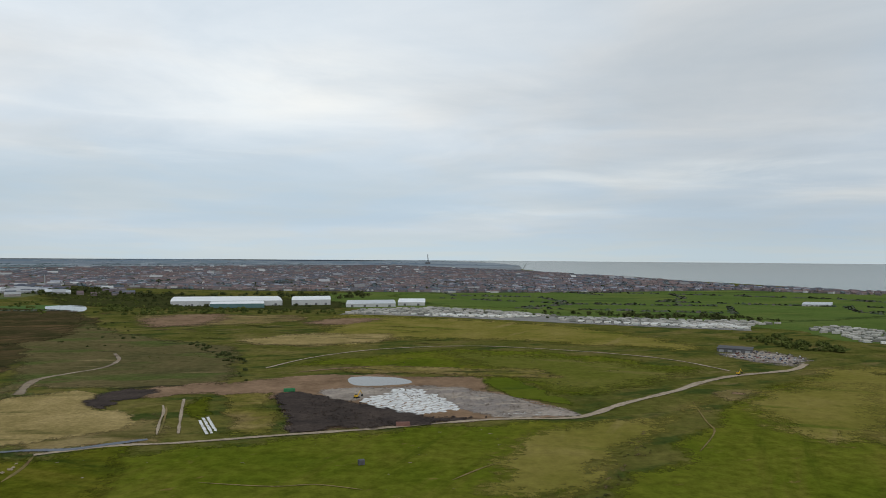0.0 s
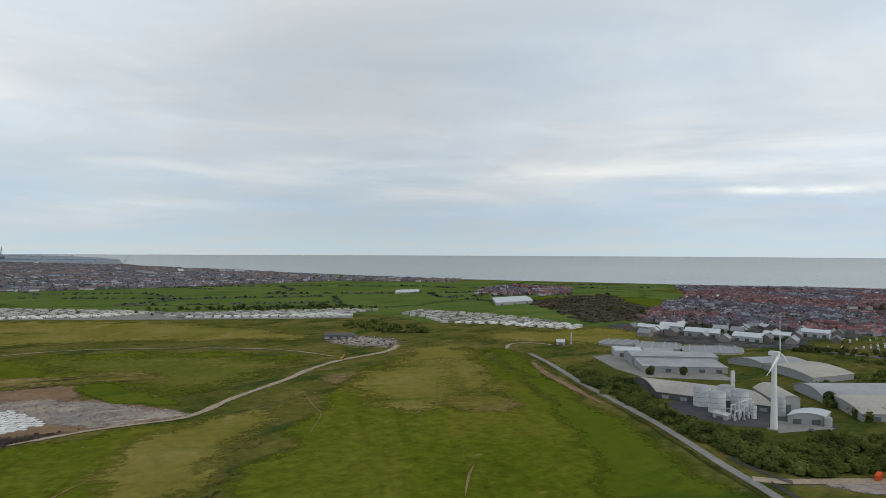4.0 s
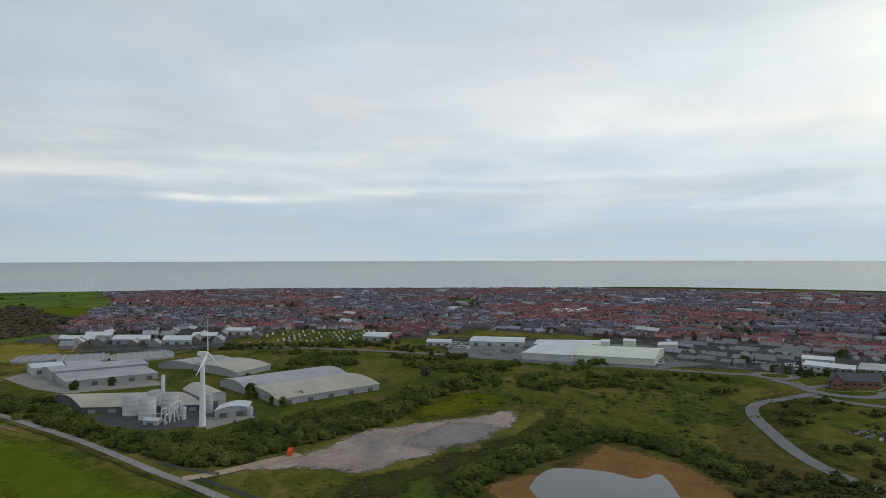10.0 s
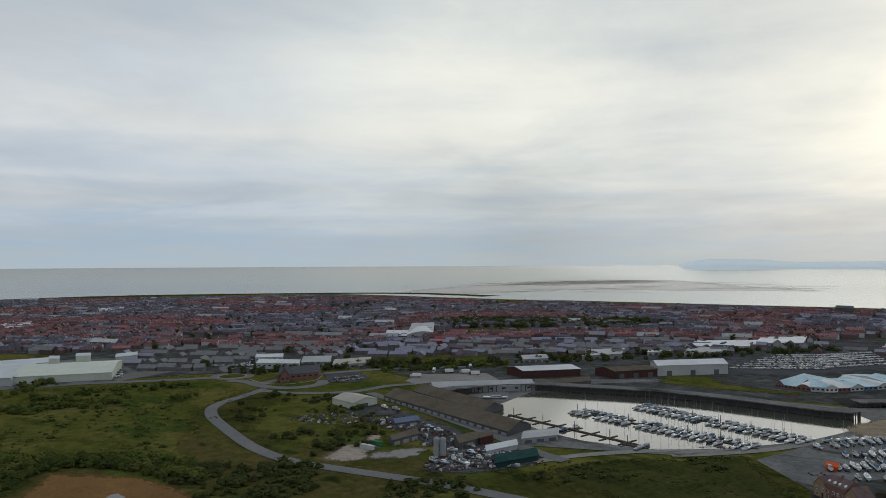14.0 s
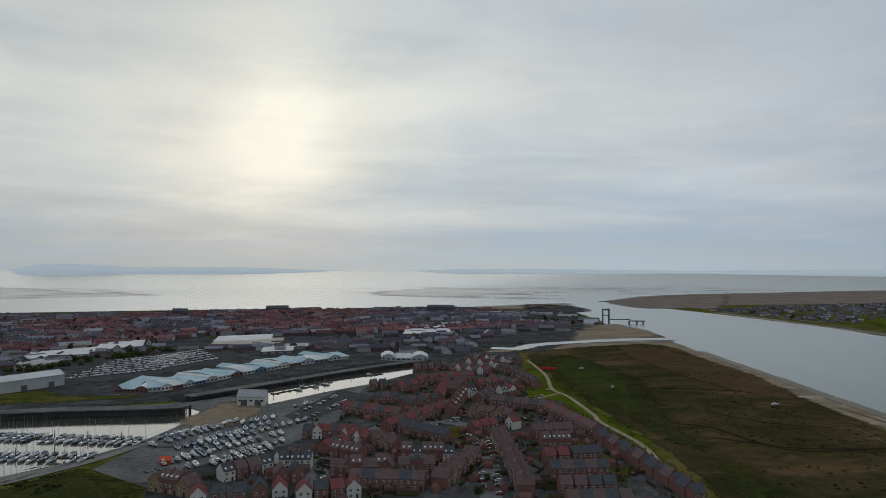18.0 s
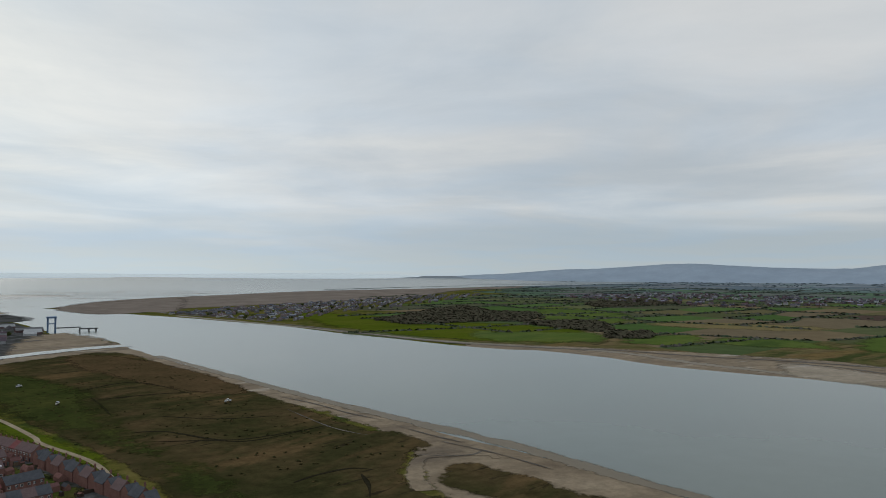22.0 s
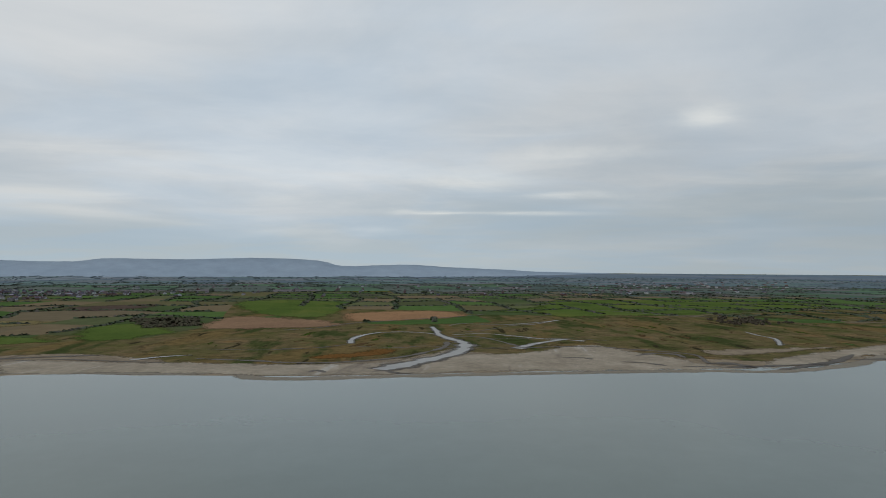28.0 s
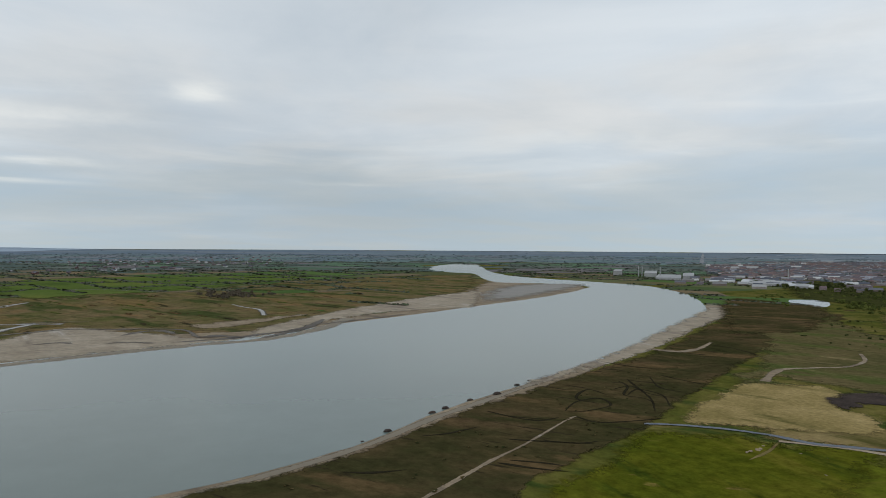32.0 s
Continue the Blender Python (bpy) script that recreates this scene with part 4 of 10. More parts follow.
field("field", [(-288, 387), (-313, 459), (-327, 526), (-293, 565), (-267, 555), (-227, 480), (-213, 437), (-238, 389), (-263, 381)], GRASS_DRY, "straw-coloured field corner by a drain")
field("field", [(432, 156), (506, 161), (567, 133), (555, 104), (517, 91), (472, 126)], GRASS_LUSH, "green slope above a gravel plateau")
# flat ground; a darker grass colour stands for the raised plateau's slope
field("field", [(331, 132), (382, 102), (441, 78), (509, 65), (501, 42), (453, 41), (402, 66), (360, 84), (328, 99), (300, 106), (287, 133)], DARKBANK, "flat dark grass drawn for the slope below a gravel plateau")
field("field", [(-295, 385), (-317, 466), (-326, 524), (-292, 563), (-328, 574), (-305, 566), (-269, 567), (-221, 580), (-176, 584), (-179, 648), (-198, 734), (-239, 861), (-326, 914), (-438, 1003), (-522, 1113), (-650, 1299), (-767, 1341), (-654, 1379), (-690, 1249), (-706, 1116), (-491, 801), (-393, 641), (-342, 503)], TURF, "brown and olive marsh turf")
field("field", [(-282, 352), (-265, 367), (-216, 393), (-176, 415), (-86, 123), (-92, 77), (-237, 211), (-249, 247), (-263, 296)], GRASS_LUSH, "close green pasture on a capped mound")
field("field", [(546, -91), (572, -123), (580, -184), (470, -170), (406, -122), (440, -102), (477, -87)], OLIVE, "rough green waste ground beside a road")
field("field", [(320, -179), (319, -251), (296, -327), (275, -332), (243, -340), (202, -270), (288, -189), (340, -203)], WASTE, "rough grass bank above the marina")
field("field", [(94, -781), (53, -646), (13.9, -536), (-13.2, -452), (-29.4, -386), (-47, -341), (-61, -306), (-35, -328), (-19.8, -375), (-5.9, -431), (21.6, -516), (59, -603), (85, -614), (66, -644), (95, -727)], GRASS_LUSH, "green verge beside a footpath")
ribbon("links", [(2353, 584), (2478, 339), (2603, -149), (2362, -921), (1974, -1146)], 90, DARKBANK, 0.5, "dark green links along the sea wall", wob=0.4, soft=True)
area("straw_patch", [(-282, 376), (-314, 454), (-335, 531), (-302, 565), (-266, 571), (-238, 504), (-217, 510), (-192, 453), (-216, 422), (-246, 401)], STRAW, 0.98, "straw-coloured rough grass above a drain", rag=4, freq=0.04, soft=7)
area("marsh_sward", [(99, -838), (53, -909), (-22, -758), (-44, -574), (-69, -449), (-91, -370), (-90, -344), (-52, -341), (-37, -392), (-24, -460), (14, -547), (60, -645)], material("green_marsh", [(0.026, 0.034, 0.010), (0.040, 0.048, 0.014), (0.058, 0.060, 0.018)], 0.02, 0.15, tint=0.35), 0.82, "dark green sward at the marsh edge", rag=5, freq=0.04, soft=22)
area("path_verge", [(101, -799), (94, -839), (48, -646), (5, -537), (-24, -460), (-34, -391), (-41, -359), (-50, -341), (-36, -340), (-23, -375), (-14, -431), (17, -503), (57, -585), (85, -614)], BRIGHT, 0.9, "bright green verge beside a footpath", rag=2, freq=0.06, soft=5)
area("marsh_flat", [(-925, 1387), (-807, 1412), (-683, 1365), (-551, 1132), (-484, 932), (-497, 871), (-543, 816)], MARSH, 0.98, "dark brown flat of salt marsh", rag=5, freq=0.03, soft=12)
area("hedge_ground", [(-897, 1592), (-663, 1440), (-503, 1409), (-205, 1435), (-249, 1742), (-760, 1993), (-1410, 2571)], DARKBANK, 0.7, "dark rough ground under hedges", rag=6, freq=0.02, soft=16)
area("olive_grass", [(12, 350), (43, 446), (110, 490), (149, 502), (219, 583), (239, 565), (154, 449), (97, 365), (72, 319), (6, 318)], KHAKI, 0.86, "khaki grass along a gully", rag=7, freq=0.03, soft=30)
area("olive_grass", [(240, 589), (318, 623), (401, 637), (376, 574), (266, 406), (216, 423), (206, 486)], KHAKI, 0.86, "khaki rough pasture", rag=7, freq=0.03, soft=30)
area("pasture", [(-263, 1534), (479, 1169), (542, 947), (693, 833), (793, 772), (1039, 922), (1442, 1157), (1561, 1583), (1432, 1943), (1039, 2540), (213, 2322), (-350, 2041)], MEADOW, 0.17, "green flat pasture behind the holiday park", rag=6)
area("khaki_grass", [(477, 713), (546, 637), (573, 581), (720, 623), (770, 781), (617, 799), (500, 828)], KHAKI, 0.8, "khaki grass round a flare stack", rag=6, freq=0.03, soft=30)
area("khaki_grass", [(222, 523), (306, 648), (382, 733), (465, 718), (424, 603), (348, 450), (281, 449), (241, 480)], KHAKI, 0.84, "khaki strip of mown grass", rag=4, freq=0.03, soft=30)
area("paddock", [(1042, 1352), (1161, 1387), (1174, 1268), (1085, 1172), (972, 1178), (979, 1260)], BRIGHT, 0.75, "bright green paddock beside a wood", rag=3, freq=0.02, soft=6)
area("paddock", [(1189, 1224), (1305, 1264), (1257, 1096), (1135, 1003), (1083, 1035)], BRIGHT, 0.75, "bright green paddock beside the town", rag=3, freq=0.02, soft=6)
# ---- landfill, yards, roads ----
area("landfill_ground", [(-175, 616), (-115, 659), (-30, 656), (42, 647), (48, 587), (78, 538), (102, 500), (85, 482), (31, 474), (-49, 450), (-90, 438), (-106, 480), (-130, 548), (-167, 556), (-209, 550), (-236, 532), (-254, 553), (-244, 592), (-212, 609)], EARTH, 0.58, "brown bare earth of a landfill", rag=9, freq=0.06, soft=5)
area("landfill_ground", [(-101, 582), (-18.4, 605), (34, 586), (77, 534), (101, 502), (88, 487), (32, 482), (0.8, 529), (-35, 560), (-75, 527)], RUBBLE, 0.66, "grey rubble spread on the ground", rag=6, freq=0.08, soft=5)
area("soil_heap", [(-131, 557), (-118, 576), (-59, 534), (-14.8, 491), (32, 487), (36, 477), (-28.2, 455), (-93, 441), (-104, 472), (-118, 506)], SOIL, 0.75, "dark heap of tipped soil", rag=6, freq=0.1, bumps=3.0, kind="stuff", soft=2.5)
area("soil_heap", [(-267, 527), (-267, 572), (-220, 578), (-222, 550), (-236, 528), (-229, 503), (-252, 505)], SOIL, 0.75, "dark heap of tipped soil", rag=6, freq=0.1, bumps=2.0, kind="stuff", soft=2.5)
area("pond", [(-80, 642), (-40, 641), (-23.8, 618), (-38, 604), (-72, 601)], PONDWATER, 0.8, "grey pond on the landfill")
area("pond", [(-818, 1472), (-762, 1511), (-682, 1362), (-719, 1332)], PONDWATER, 0.6, "pale reedy pond")
area("gravel_plateau", [(314, 204), (361, 182), (424, 165), (464, 124), (503, 86), (451, 79), (376, 113), (336, 134), (339, 151), (330, 183)], PLATEAU, 0.62, "pinkish-grey levelled gravel plateau", rag=4, freq=0.07, soft=4)
area("khaki_grass", [(-228, 1330), (-62, 1314), (197, 1178), (327, 982), (340, 847), (274, 822), (96, 894), (-43, 912), (-143, 833)], KHAKI, 0.86, "khaki rough grass beyond the upper track", rag=7, freq=0.02, soft=30)
area("khaki_grass", [(-11, 845), (134, 800), (241, 723), (263, 664), (203, 609), (138, 555), (83, 571), (37, 663), (-10, 748)], SWARD, 0.86, "yellowing sward between two tracks", rag=7, freq=0.02, soft=30)
area("rough_bank", [(319, -236), (310, -270), (299, -298), (282, -344), (276, -352), (271, -324), (216, -289), (193, -260), (235, -219), (303, -211)], DARKBANK, 1.0, "dark olive grass bank above the marina", rag=3, freq=0.05, soft=5)
area("gravel_plateau", [(399, 139), (447, 129), (462, 101), (450, 79), (399, 90), (382, 119)], BLUEGRAVEL, 0.74, "blue-grey gravel spread on the plateau", rag=4, freq=0.06, soft=22)
area("reed_bed", [(322, 71), (354, 64), (369, 42), (407, 28.4), (436, 18.3), (431, -4.8), (404, -20), (393, -41), (430, 22.7), (436, 10.5), (422, -11.5), (390, -31), (341, -49), (311, -67), (249, -21.8)], REED, 0.62, "rust-brown reed bed", rag=3, soft=5)
area("pond", [(366, 46), (373, 30), (371, 14.2), (364, -0.5), (375, -10.8), (344, -17.1), (303, -22), (323, 44)], PONDWATER, 0.7, "still grey pond among reeds", rag=1)
ribbon("stone_track", [(-221, 388), (-187, 407), (-151, 415), (-96, 434), (-49, 449), (35, 479), (86, 484), (108, 498), (136, 531), (198, 589), (230, 625), (275, 662), (345, 697), (381, 739)], (3.5, 7.5), TRACK, 0.9, "pale stone haul track", wob=0.5, soft=True)
area("gravel_patch", [(238, 583), (253, 586), (249, 572), (235, 569)], EARTH, 0.9, "bare hollow in trampled grass", rag=2, freq=0.1, soft=5)
ribbon("stone_track", [(-169, 690), (-134, 769), (-66, 838), (36, 870), (122, 847), (206, 803), (254, 757), (282, 691)], 3.5, TRACK, 0.9, "pale stone track round the mound", wob=0.6, soft=True)
area("gravel_patch", [(218, 585), (239, 598), (266, 594), (264, 565), (226, 542), (213, 555)], GRASS_DRY, 0.8, "trampled pale patch in grass", rag=7, freq=0.07, soft=5)
ribbon("stone_track", [(-194, 540), (-180, 496), (-160, 436)], 2.0, TRACK, 0.95, "pale drainage strip on the landfill", wob=0.8, soft=True)
ribbon("stone_track", [(-201, 517), (-192, 495), (-182, 462), (-172, 433)], 1.6, TRACK, 0.95, "pale drainage strip on the landfill", wob=0.8, soft=True)
ribbon("stone_track", [(473, 650), (500, 680), (527, 680), (540, 652)], 5, TRACK, 0.8, "pale looping track", soft=True)
ribbon("footpath", [(106, -838), (74, -729), (59, -645), (43, -612), (19.3, -542), (13.4, -517), (-13.4, -456), (-23.7, -401), (-28.6, -375), (-47, -341)], 3.5, TRACK, 1.0, "pale gravel footpath")
ribbon("footpath", [(78, -583), (64, -602), (51, -625)], 3, TRACK, 1.0, "pale gravel footpath")
ribbon("lane", [(473, 607), (446, 539), (401, 441), (354, 325), (313, 240), (298, 207), (279, 169), (263, 138)], 5.5, CONCRETE, 0.8, "narrow straight pale lane")
ribbon("lane_verge", [(470, 615), (443, 546), (395, 443), (348, 327), (308, 244), (294, 211), (274, 172), (258, 140)], 3.0, WASTE, 0.72, "rough dark verge beside a lane", wob=0.7, soft=True)
ribbon("bare_strip", [(438, 558), (410, 503), (382, 432), (361, 376)], (9, 5), EARTH, 0.7, "bare earth strip along a lane", wob=0.8, taper=True, soft=True)
ribbon("lane", [(306, 218), (317, 207), (342, 193), (361, 182)], 8, TRACK, 0.85, "pale entrance to the plateau")
ribbon("road", [(278, -178), (319, -153), (367, -116), (393, -98), (430, -86), (480, -80), (535, -77), (571, -86), (602, -115), (625, -135)], 9, ROADGREY, 0.8, "grey asphalt road with a long bend")
ribbon("road", [(760, 478), (781, 378), (773, 239), (752, 84), (735, -18), (759, 217), (740, 65), (711, -74), (709, -130)], 11, ROADGREY, 0.8, "grey main road")
ribbon("road", [(735, -123), (770, -123), (821, -144), (876, -182), (938, -234)], 9, ROADGREY, 0.84, "grey street into the town")
ribbon("road", [(684, -114), (666, -128), (636, -137), (618, -157), (623, -182), (645, -194)], 12, ROADGREY, 0.84, "grey road beside a pub")
ribbon("road", [(564, -209), (492, -218), (405, -227), (353, -229), (322, -233)], 9, ROADGREY, 0.84, "grey road behind the long sheds")
ribbon("kerb", [(678, -133), (652, -141), (639, -159), (648, -186), (672, -200)], 1.4, TRACK, 0.9, "pale kerb round the pub forecourt")
area("car_park", [(678, -204), (679, -240), (633, -235), (619, -213), (632, -193)], ASPHALT, 0.84, "dark car park beside a road", smooth=0)
area("van_park", [(605, -259), (635, -283), (611, -348), (568, -338), (586, -260)], CONCRETE, 0.84, "pale concrete lorry park", smooth=0)
RC, RP = (708, -121), (704, -134)
RR = math.dist(RC, RP)
for nm, k, m, z, lab in (("road", 1.55, ROADGREY, 0.88, "grey roundabout carriageway"), ("kerb", 1.0, TRACK, 0.92, "pale kerb of a roundabout"), ("traffic_island", 0.9, WASTE, 0.96, "dark planted roundabout island")):
    area(nm, [(RC[0] + math.cos(t * 0.3927) * RR * k, RC[1] + math.sin(t * 0.3927) * RR * k) for t in range(16)], m, z, lab)
ribbon("road", [(650, -135), (678, -180), (682, -266), (648, -376)], 10, ROADGREY, 0.8, "grey main road")
ribbon("road", [(614, -132), (589, -157), (576, -198), (588, -234), (586, -260)], 9, ROADGREY, 0.8, "grey road to the docks")
ribbon("road", [(329, -217), (326, -257), (302, -334), (304, -295), (288, -349), (287, -409)], 7, CONCRETE, 0.8, "pale quay road beside the marina")

area("bare_mound", [(-513, 1174), (-495, 1300), (-378, 1323), (-347, 1166), (-382, 1071), (-457, 1066)], EARTH, 0.9, "low reddish mounds of bare earth", rag=8, freq=0.03, soft=18)
area("bare_mound", [(-238, 1153), (-160, 1266), (-77, 1227), (-157, 1103)], EARTH, 0.9, "low brown mound of bare earth", rag=8, freq=0.03, soft=16)
area("straw_patch", [(-269, 918), (-175, 1005), (-55, 997), (-64, 905), (-162, 855), (-239, 862)], STRAW, 0.92, "bleached straw-coloured grass", rag=8, freq=0.03, soft=14)
area("green_wedge", [(34, 635), (65, 648), (87, 589), (102, 539), (105, 519), (78, 536), (48, 568)], BRIGHT, 0.95, "bright green wedge of new grass", rag=2, freq=0.05, soft=3)
area("rough_bank", [(-104, 694), (-45, 718), (23, 699), (101, 702), (115, 638), (52, 642), (-31, 657), (-91, 661)], GRASS, 0.9, "tussocky brown bank behind the landfill", rag=4, freq=0.05, soft=8)
patches("earth_streaks", [(-104, 694), (-45, 718), (23, 699), (101, 702), (115, 638), (52, 642), (-31, 657), (-91, 661)], 60, 1.6, BLOT_BROWN, "bare earth scars in a rough bank", 211, 0.98, 4, 0, gate=-1)
patches("rank_streaks", [(-104, 694), (-45, 718), (23, 699), (101, 702), (115, 638), (52, 642), (-31, 657), (-91, 661)], 50, 1.6, BLOT_DARK, "dark tussocks on a rough bank", 212, 1.0, 4, 0, gate=-1)
patches("rubble_streaks", [(20, 590), (78, 535), (98, 502), (34, 490), (12, 530)], 46, 1.1, CONCRETE, "pale streaks of crushed stone", 213, 0.85, 5, -35, gate=-1)
patches("liner_scraps", [(30, 500), (92, 505), (98, 496), (34, 486)], 26, 0.7, SHEET, "pale scraps of liner at the landfill edge", 214, 0.95, 3, -20, gate=-1)
# ---- dock basins ----
MARINA = [(458, -259), (503, -329), (484, -368), (450, -405), (397, -436), (326, -464), (321, -485), (308, -478), (296, -451), (290, -386), (301, -331), (319, -291), (354, -269), (382, -262)]
area("quay", [(560, -249), (580, -280), (529, -350), (475, -526), (559, -365), (350, -499), (318, -539), (255, -521), (281, -437), (285, -380), (304, -295), (358, -235), (320, -211), (363, -221)], YARD, 0.62, "grey concrete quay", smooth=0)
area("marina_basin", MARINA, DOCKWATER, 0.8, "still marina water reflecting pale sky", smooth=0)
area("dock_basin", [(311, -533), (303, -564), (284, -657), (248, -726), (215, -779), (188, -773), (206, -706), (226, -631), (250, -579), (272, -515)], DOCKWATER, 0.8, "still dock water reflecting pale sky", smooth=0)
area("boat_yard", [(276, -328), (283, -377), (278, -439), (253, -517), (244, -593), (191, -490), (194, -404), (213, -361), (214, -338), (226, -307)], YARD, 0.6, "wide grey gravel boat yard", smooth=0)
area("quay", [(319, -449), (279, -515), (250, -600), (193, -700), (155, -637), (200, -511), (190, -415), (217, -357), (233, -328), (130, -357)], YARD, 0.58, "wide grey boat yard", smooth=0)

# ---- hills on the skyline ----
def ridge(name, line, radius, mat, label):
    verts, faces = [], []
    fine = curve(line, 8)
    for i, (az, el) in enumerate(fine):
        a = radians(az)
        el += 0.03 * noise.noise((az * 2.0, 0, 0)) + 0.015 * noise.noise((az * 7.0, 0, 4))
        top = EYE + radius * math.tan(radians(el))
        for r, z in ((radius - 420, 30), (radius - 190, 0.45 * 30 + 0.55 * top), (radius, top), (radius + 30, 30)):
            verts.append((math.sin(a) * r, math.cos(a) * r, z))
        if i:
            for k in range(3):
                b = 4 * i + k
                faces.append((b - 4, b, b + 1, b - 3))
    return tagged(mesh_object(name, verts, faces, mat, smooth=True), label, "hills", "", "structure")


ridge("backdrop_hills", [(203.94, -0.64), (209.87, -0.26), (213.05, -0.11), (217.54, 0.23), (220.12, 0.29), (226.25, 0.68), (230.13, 0.53), (233.67, 0.37), (237.73, 0.34), (240.00, 0.58), (245.03, 0.56), (250.90, 0.71), (255.29, 0.54), (257.22, 0.14), (260.36, 0.20), (262.79, 0.25), (266.30, 0.05), (271.03, -0.13), (272.88, -0.24), (283.69, -0.43), (291.49, -0.56)], 4840, HILL, "moorland hills tinted blue-grey with haze on the skyline")
ridge("backdrop_hills", [(131.45, -0.50), (134.2, -0.38), (135.2, -0.10), (136.3, 0.08), (137.2, 0.17), (138.6, 0.12), (140.37, 0.08), (143.11, -0.10), (149.49, -0.06), (156.18, -0.28), (162.55, -0.36), (168.04, -0.17), (177.11, -0.18), (186.15, -0.24), (198.74, -0.13), (206.22, -0.31)], 4855, HILL_FAINT, "far mountains paled with haze colour across the bay")


# ---- town houses too many to count ----
def houses(name, outline, theta, row, size, tall, mats, label, skip=0.1, seed=1, holes=(), block=(14, 46), stacks=True, each=""):
    """Rows of gabled terraces within an outline of the plan, with their chimney stacks."""
    rnd = random.Random(seed)
    c, s = math.cos(radians(theta)), math.sin(radians(theta))
    q = np.array(outline)
    u, v = q[:, 0] * c + q[:, 1] * s, -q[:, 0] * s + q[:, 1] * c
    spots = []
    j, vv = 0, v.min()
    while vv < v.max():
        uu = u.min() + rnd.uniform(0, block[1])
        while uu < u.max():
            ln = rnd.uniform(*block)
            m = uu + ln / 2
            w = vv + 9 * math.sin(m * 0.006 + j * 0.35)
            spots.append((m * c - w * s, m * s + w * c, ln, math.degrees(math.atan(0.054 * math.cos(m * 0.006 + j * 0.35)))))
            uu += ln + rnd.choice((1.0, 1.5, 2.5, 6, 13))
        j += 1
        vv += row * (0.75 if j % 2 else 1.25)
    px, py = [p[0] for p in spots], [p[1] for p in spots]
    ok = inside(px, py, outline)
    for h in holes:
        ok &= ~inside(px, py, h)
    verts, faces, idx = [], [], []

    def solid(points, fs, x, y, cc, ss):
        b = len(verts)
        verts.extend(lay(x + dx * cc - dy * ss, y + dx * ss + dy * cc, dz) for dx, dy, dz in points)
        for fc, m in fs:
            faces.append(tuple(b + i for i in fc))
            idx.append(m)

    def close():
        """Hands over one building as a thing of its own: its walls, with the roof under them."""
        if not faces:
            return
        x0, y0, z0 = verts[0]
        pts = [(a - x0, b - y0, c - z0) for a, b, c in verts]
        walls = [f for f, m in zip(faces, idx) if m == 0]
        roof = [f for f, m in zip(faces, idx) if m]
        o = tagged(mesh_object(name, pts, walls, mats[0]), label, "building", each)
        o.location = (x0, y0, z0)
        mesh_object("roof", pts, roof, mats[max(idx)], parent=o)
        verts.clear(), faces.clear(), idx.clear()

    for (x, y, l, turn), k in zip(spots, ok):
        if each:
            close()
        if not k or rnd.random() < skip or noise.noise((x * 0.004, y * 0.004, 8)) > 0.45:
            continue
        w, h = size * rnd.uniform(0.85, 1.2), tall * rnd.uniform(0.8, 1.2)
        rm = 2 if len(mats) > 2 and noise.noise((x * 0.0038, y * 0.0038, 31)) + rnd.uniform(-0.13, 0.13) < 0.03 else 1
        rf = w * 0.36
        th = radians(theta + turn + rnd.uniform(-3, 3) + (90 if l < 20 and rnd.random() < 0.4 else 0))
        cc, ss = math.cos(th), math.sin(th)
        a, d = l / 2, w / 2
        solid(((-a, -d, 0), (a, -d, 0), (a, d, 0), (-a, d, 0), (-a, -d, h), (a, -d, h), (a, d, h), (-a, d, h), (-a, 0, h + rf), (a, 0, h + rf)),
              (((0, 1, 5, 4), 0), ((1, 2, 6, 9, 5), 0), ((2, 3, 7, 6), 0), ((3, 0, 4, 8, 7), 0)), x, y, cc, ss)
        a, e = a * 1.01 + 0.2, d * 1.08
        solid(((-a, -e, h - 0.1), (a, -e, h - 0.1), (a, 0, h + rf + 0.15), (-a, 0, h + rf + 0.15), (a, e, h - 0.1), (-a, e, h - 0.1)), (((0, 1, 2, 3), rm), ((3, 2, 4, 5), rm)), x, y, cc, ss)
        if stacks:
            n = max(1, int(l / 8))
            for i in range(n):
                m = -l / 2 + (i + 0.5) * l / n
                z = h + rf
                g, t = 0.5, 0.7
                solid(((m - g, -t, z - 0.6), (m + g, -t, z - 0.6), (m + g, t, z - 0.6), (m - g, t, z - 0.6), (m - g, -t, z + 1.1), (m + g, -t, z + 1.1), (m + g, t, z + 1.1), (m - g, t, z + 1.1)),
                      (((4, 5, 6, 7), 0), ((0, 1, 5, 4), 0), ((1, 2, 6, 5), 0), ((2, 3, 7, 6), 0), ((3, 0, 4, 7), 0)), x, y, cc, ss)
            if l > 16:
                # rear wings and dormers break the long fronts
                for i in range(int(l / 11)):
                    m = -l / 2 + rnd.uniform(0.1, 0.9) * l
                    g, e, z = 1.6, d + 2.5, h * 0.75
                    solid(((m - g, -e, 0), (m + g, -e, 0), (m + g, 0, 0), (m - g, 0, 0), (m - g, -e, z), (m + g, -e, z), (m + g, 0, h + 0.8), (m - g, 0, h + 0.8)),
                          (((4, 5, 6, 7), rm), ((0, 1, 5, 4), 0), ((1, 2, 6, 5), 0), ((3, 0, 4, 7), 0)), x, y, cc, ss)
    if each:
        return close()
    return tagged(mesh_object(name, verts, faces, mats, idx), label, "houses", "", "stuff")


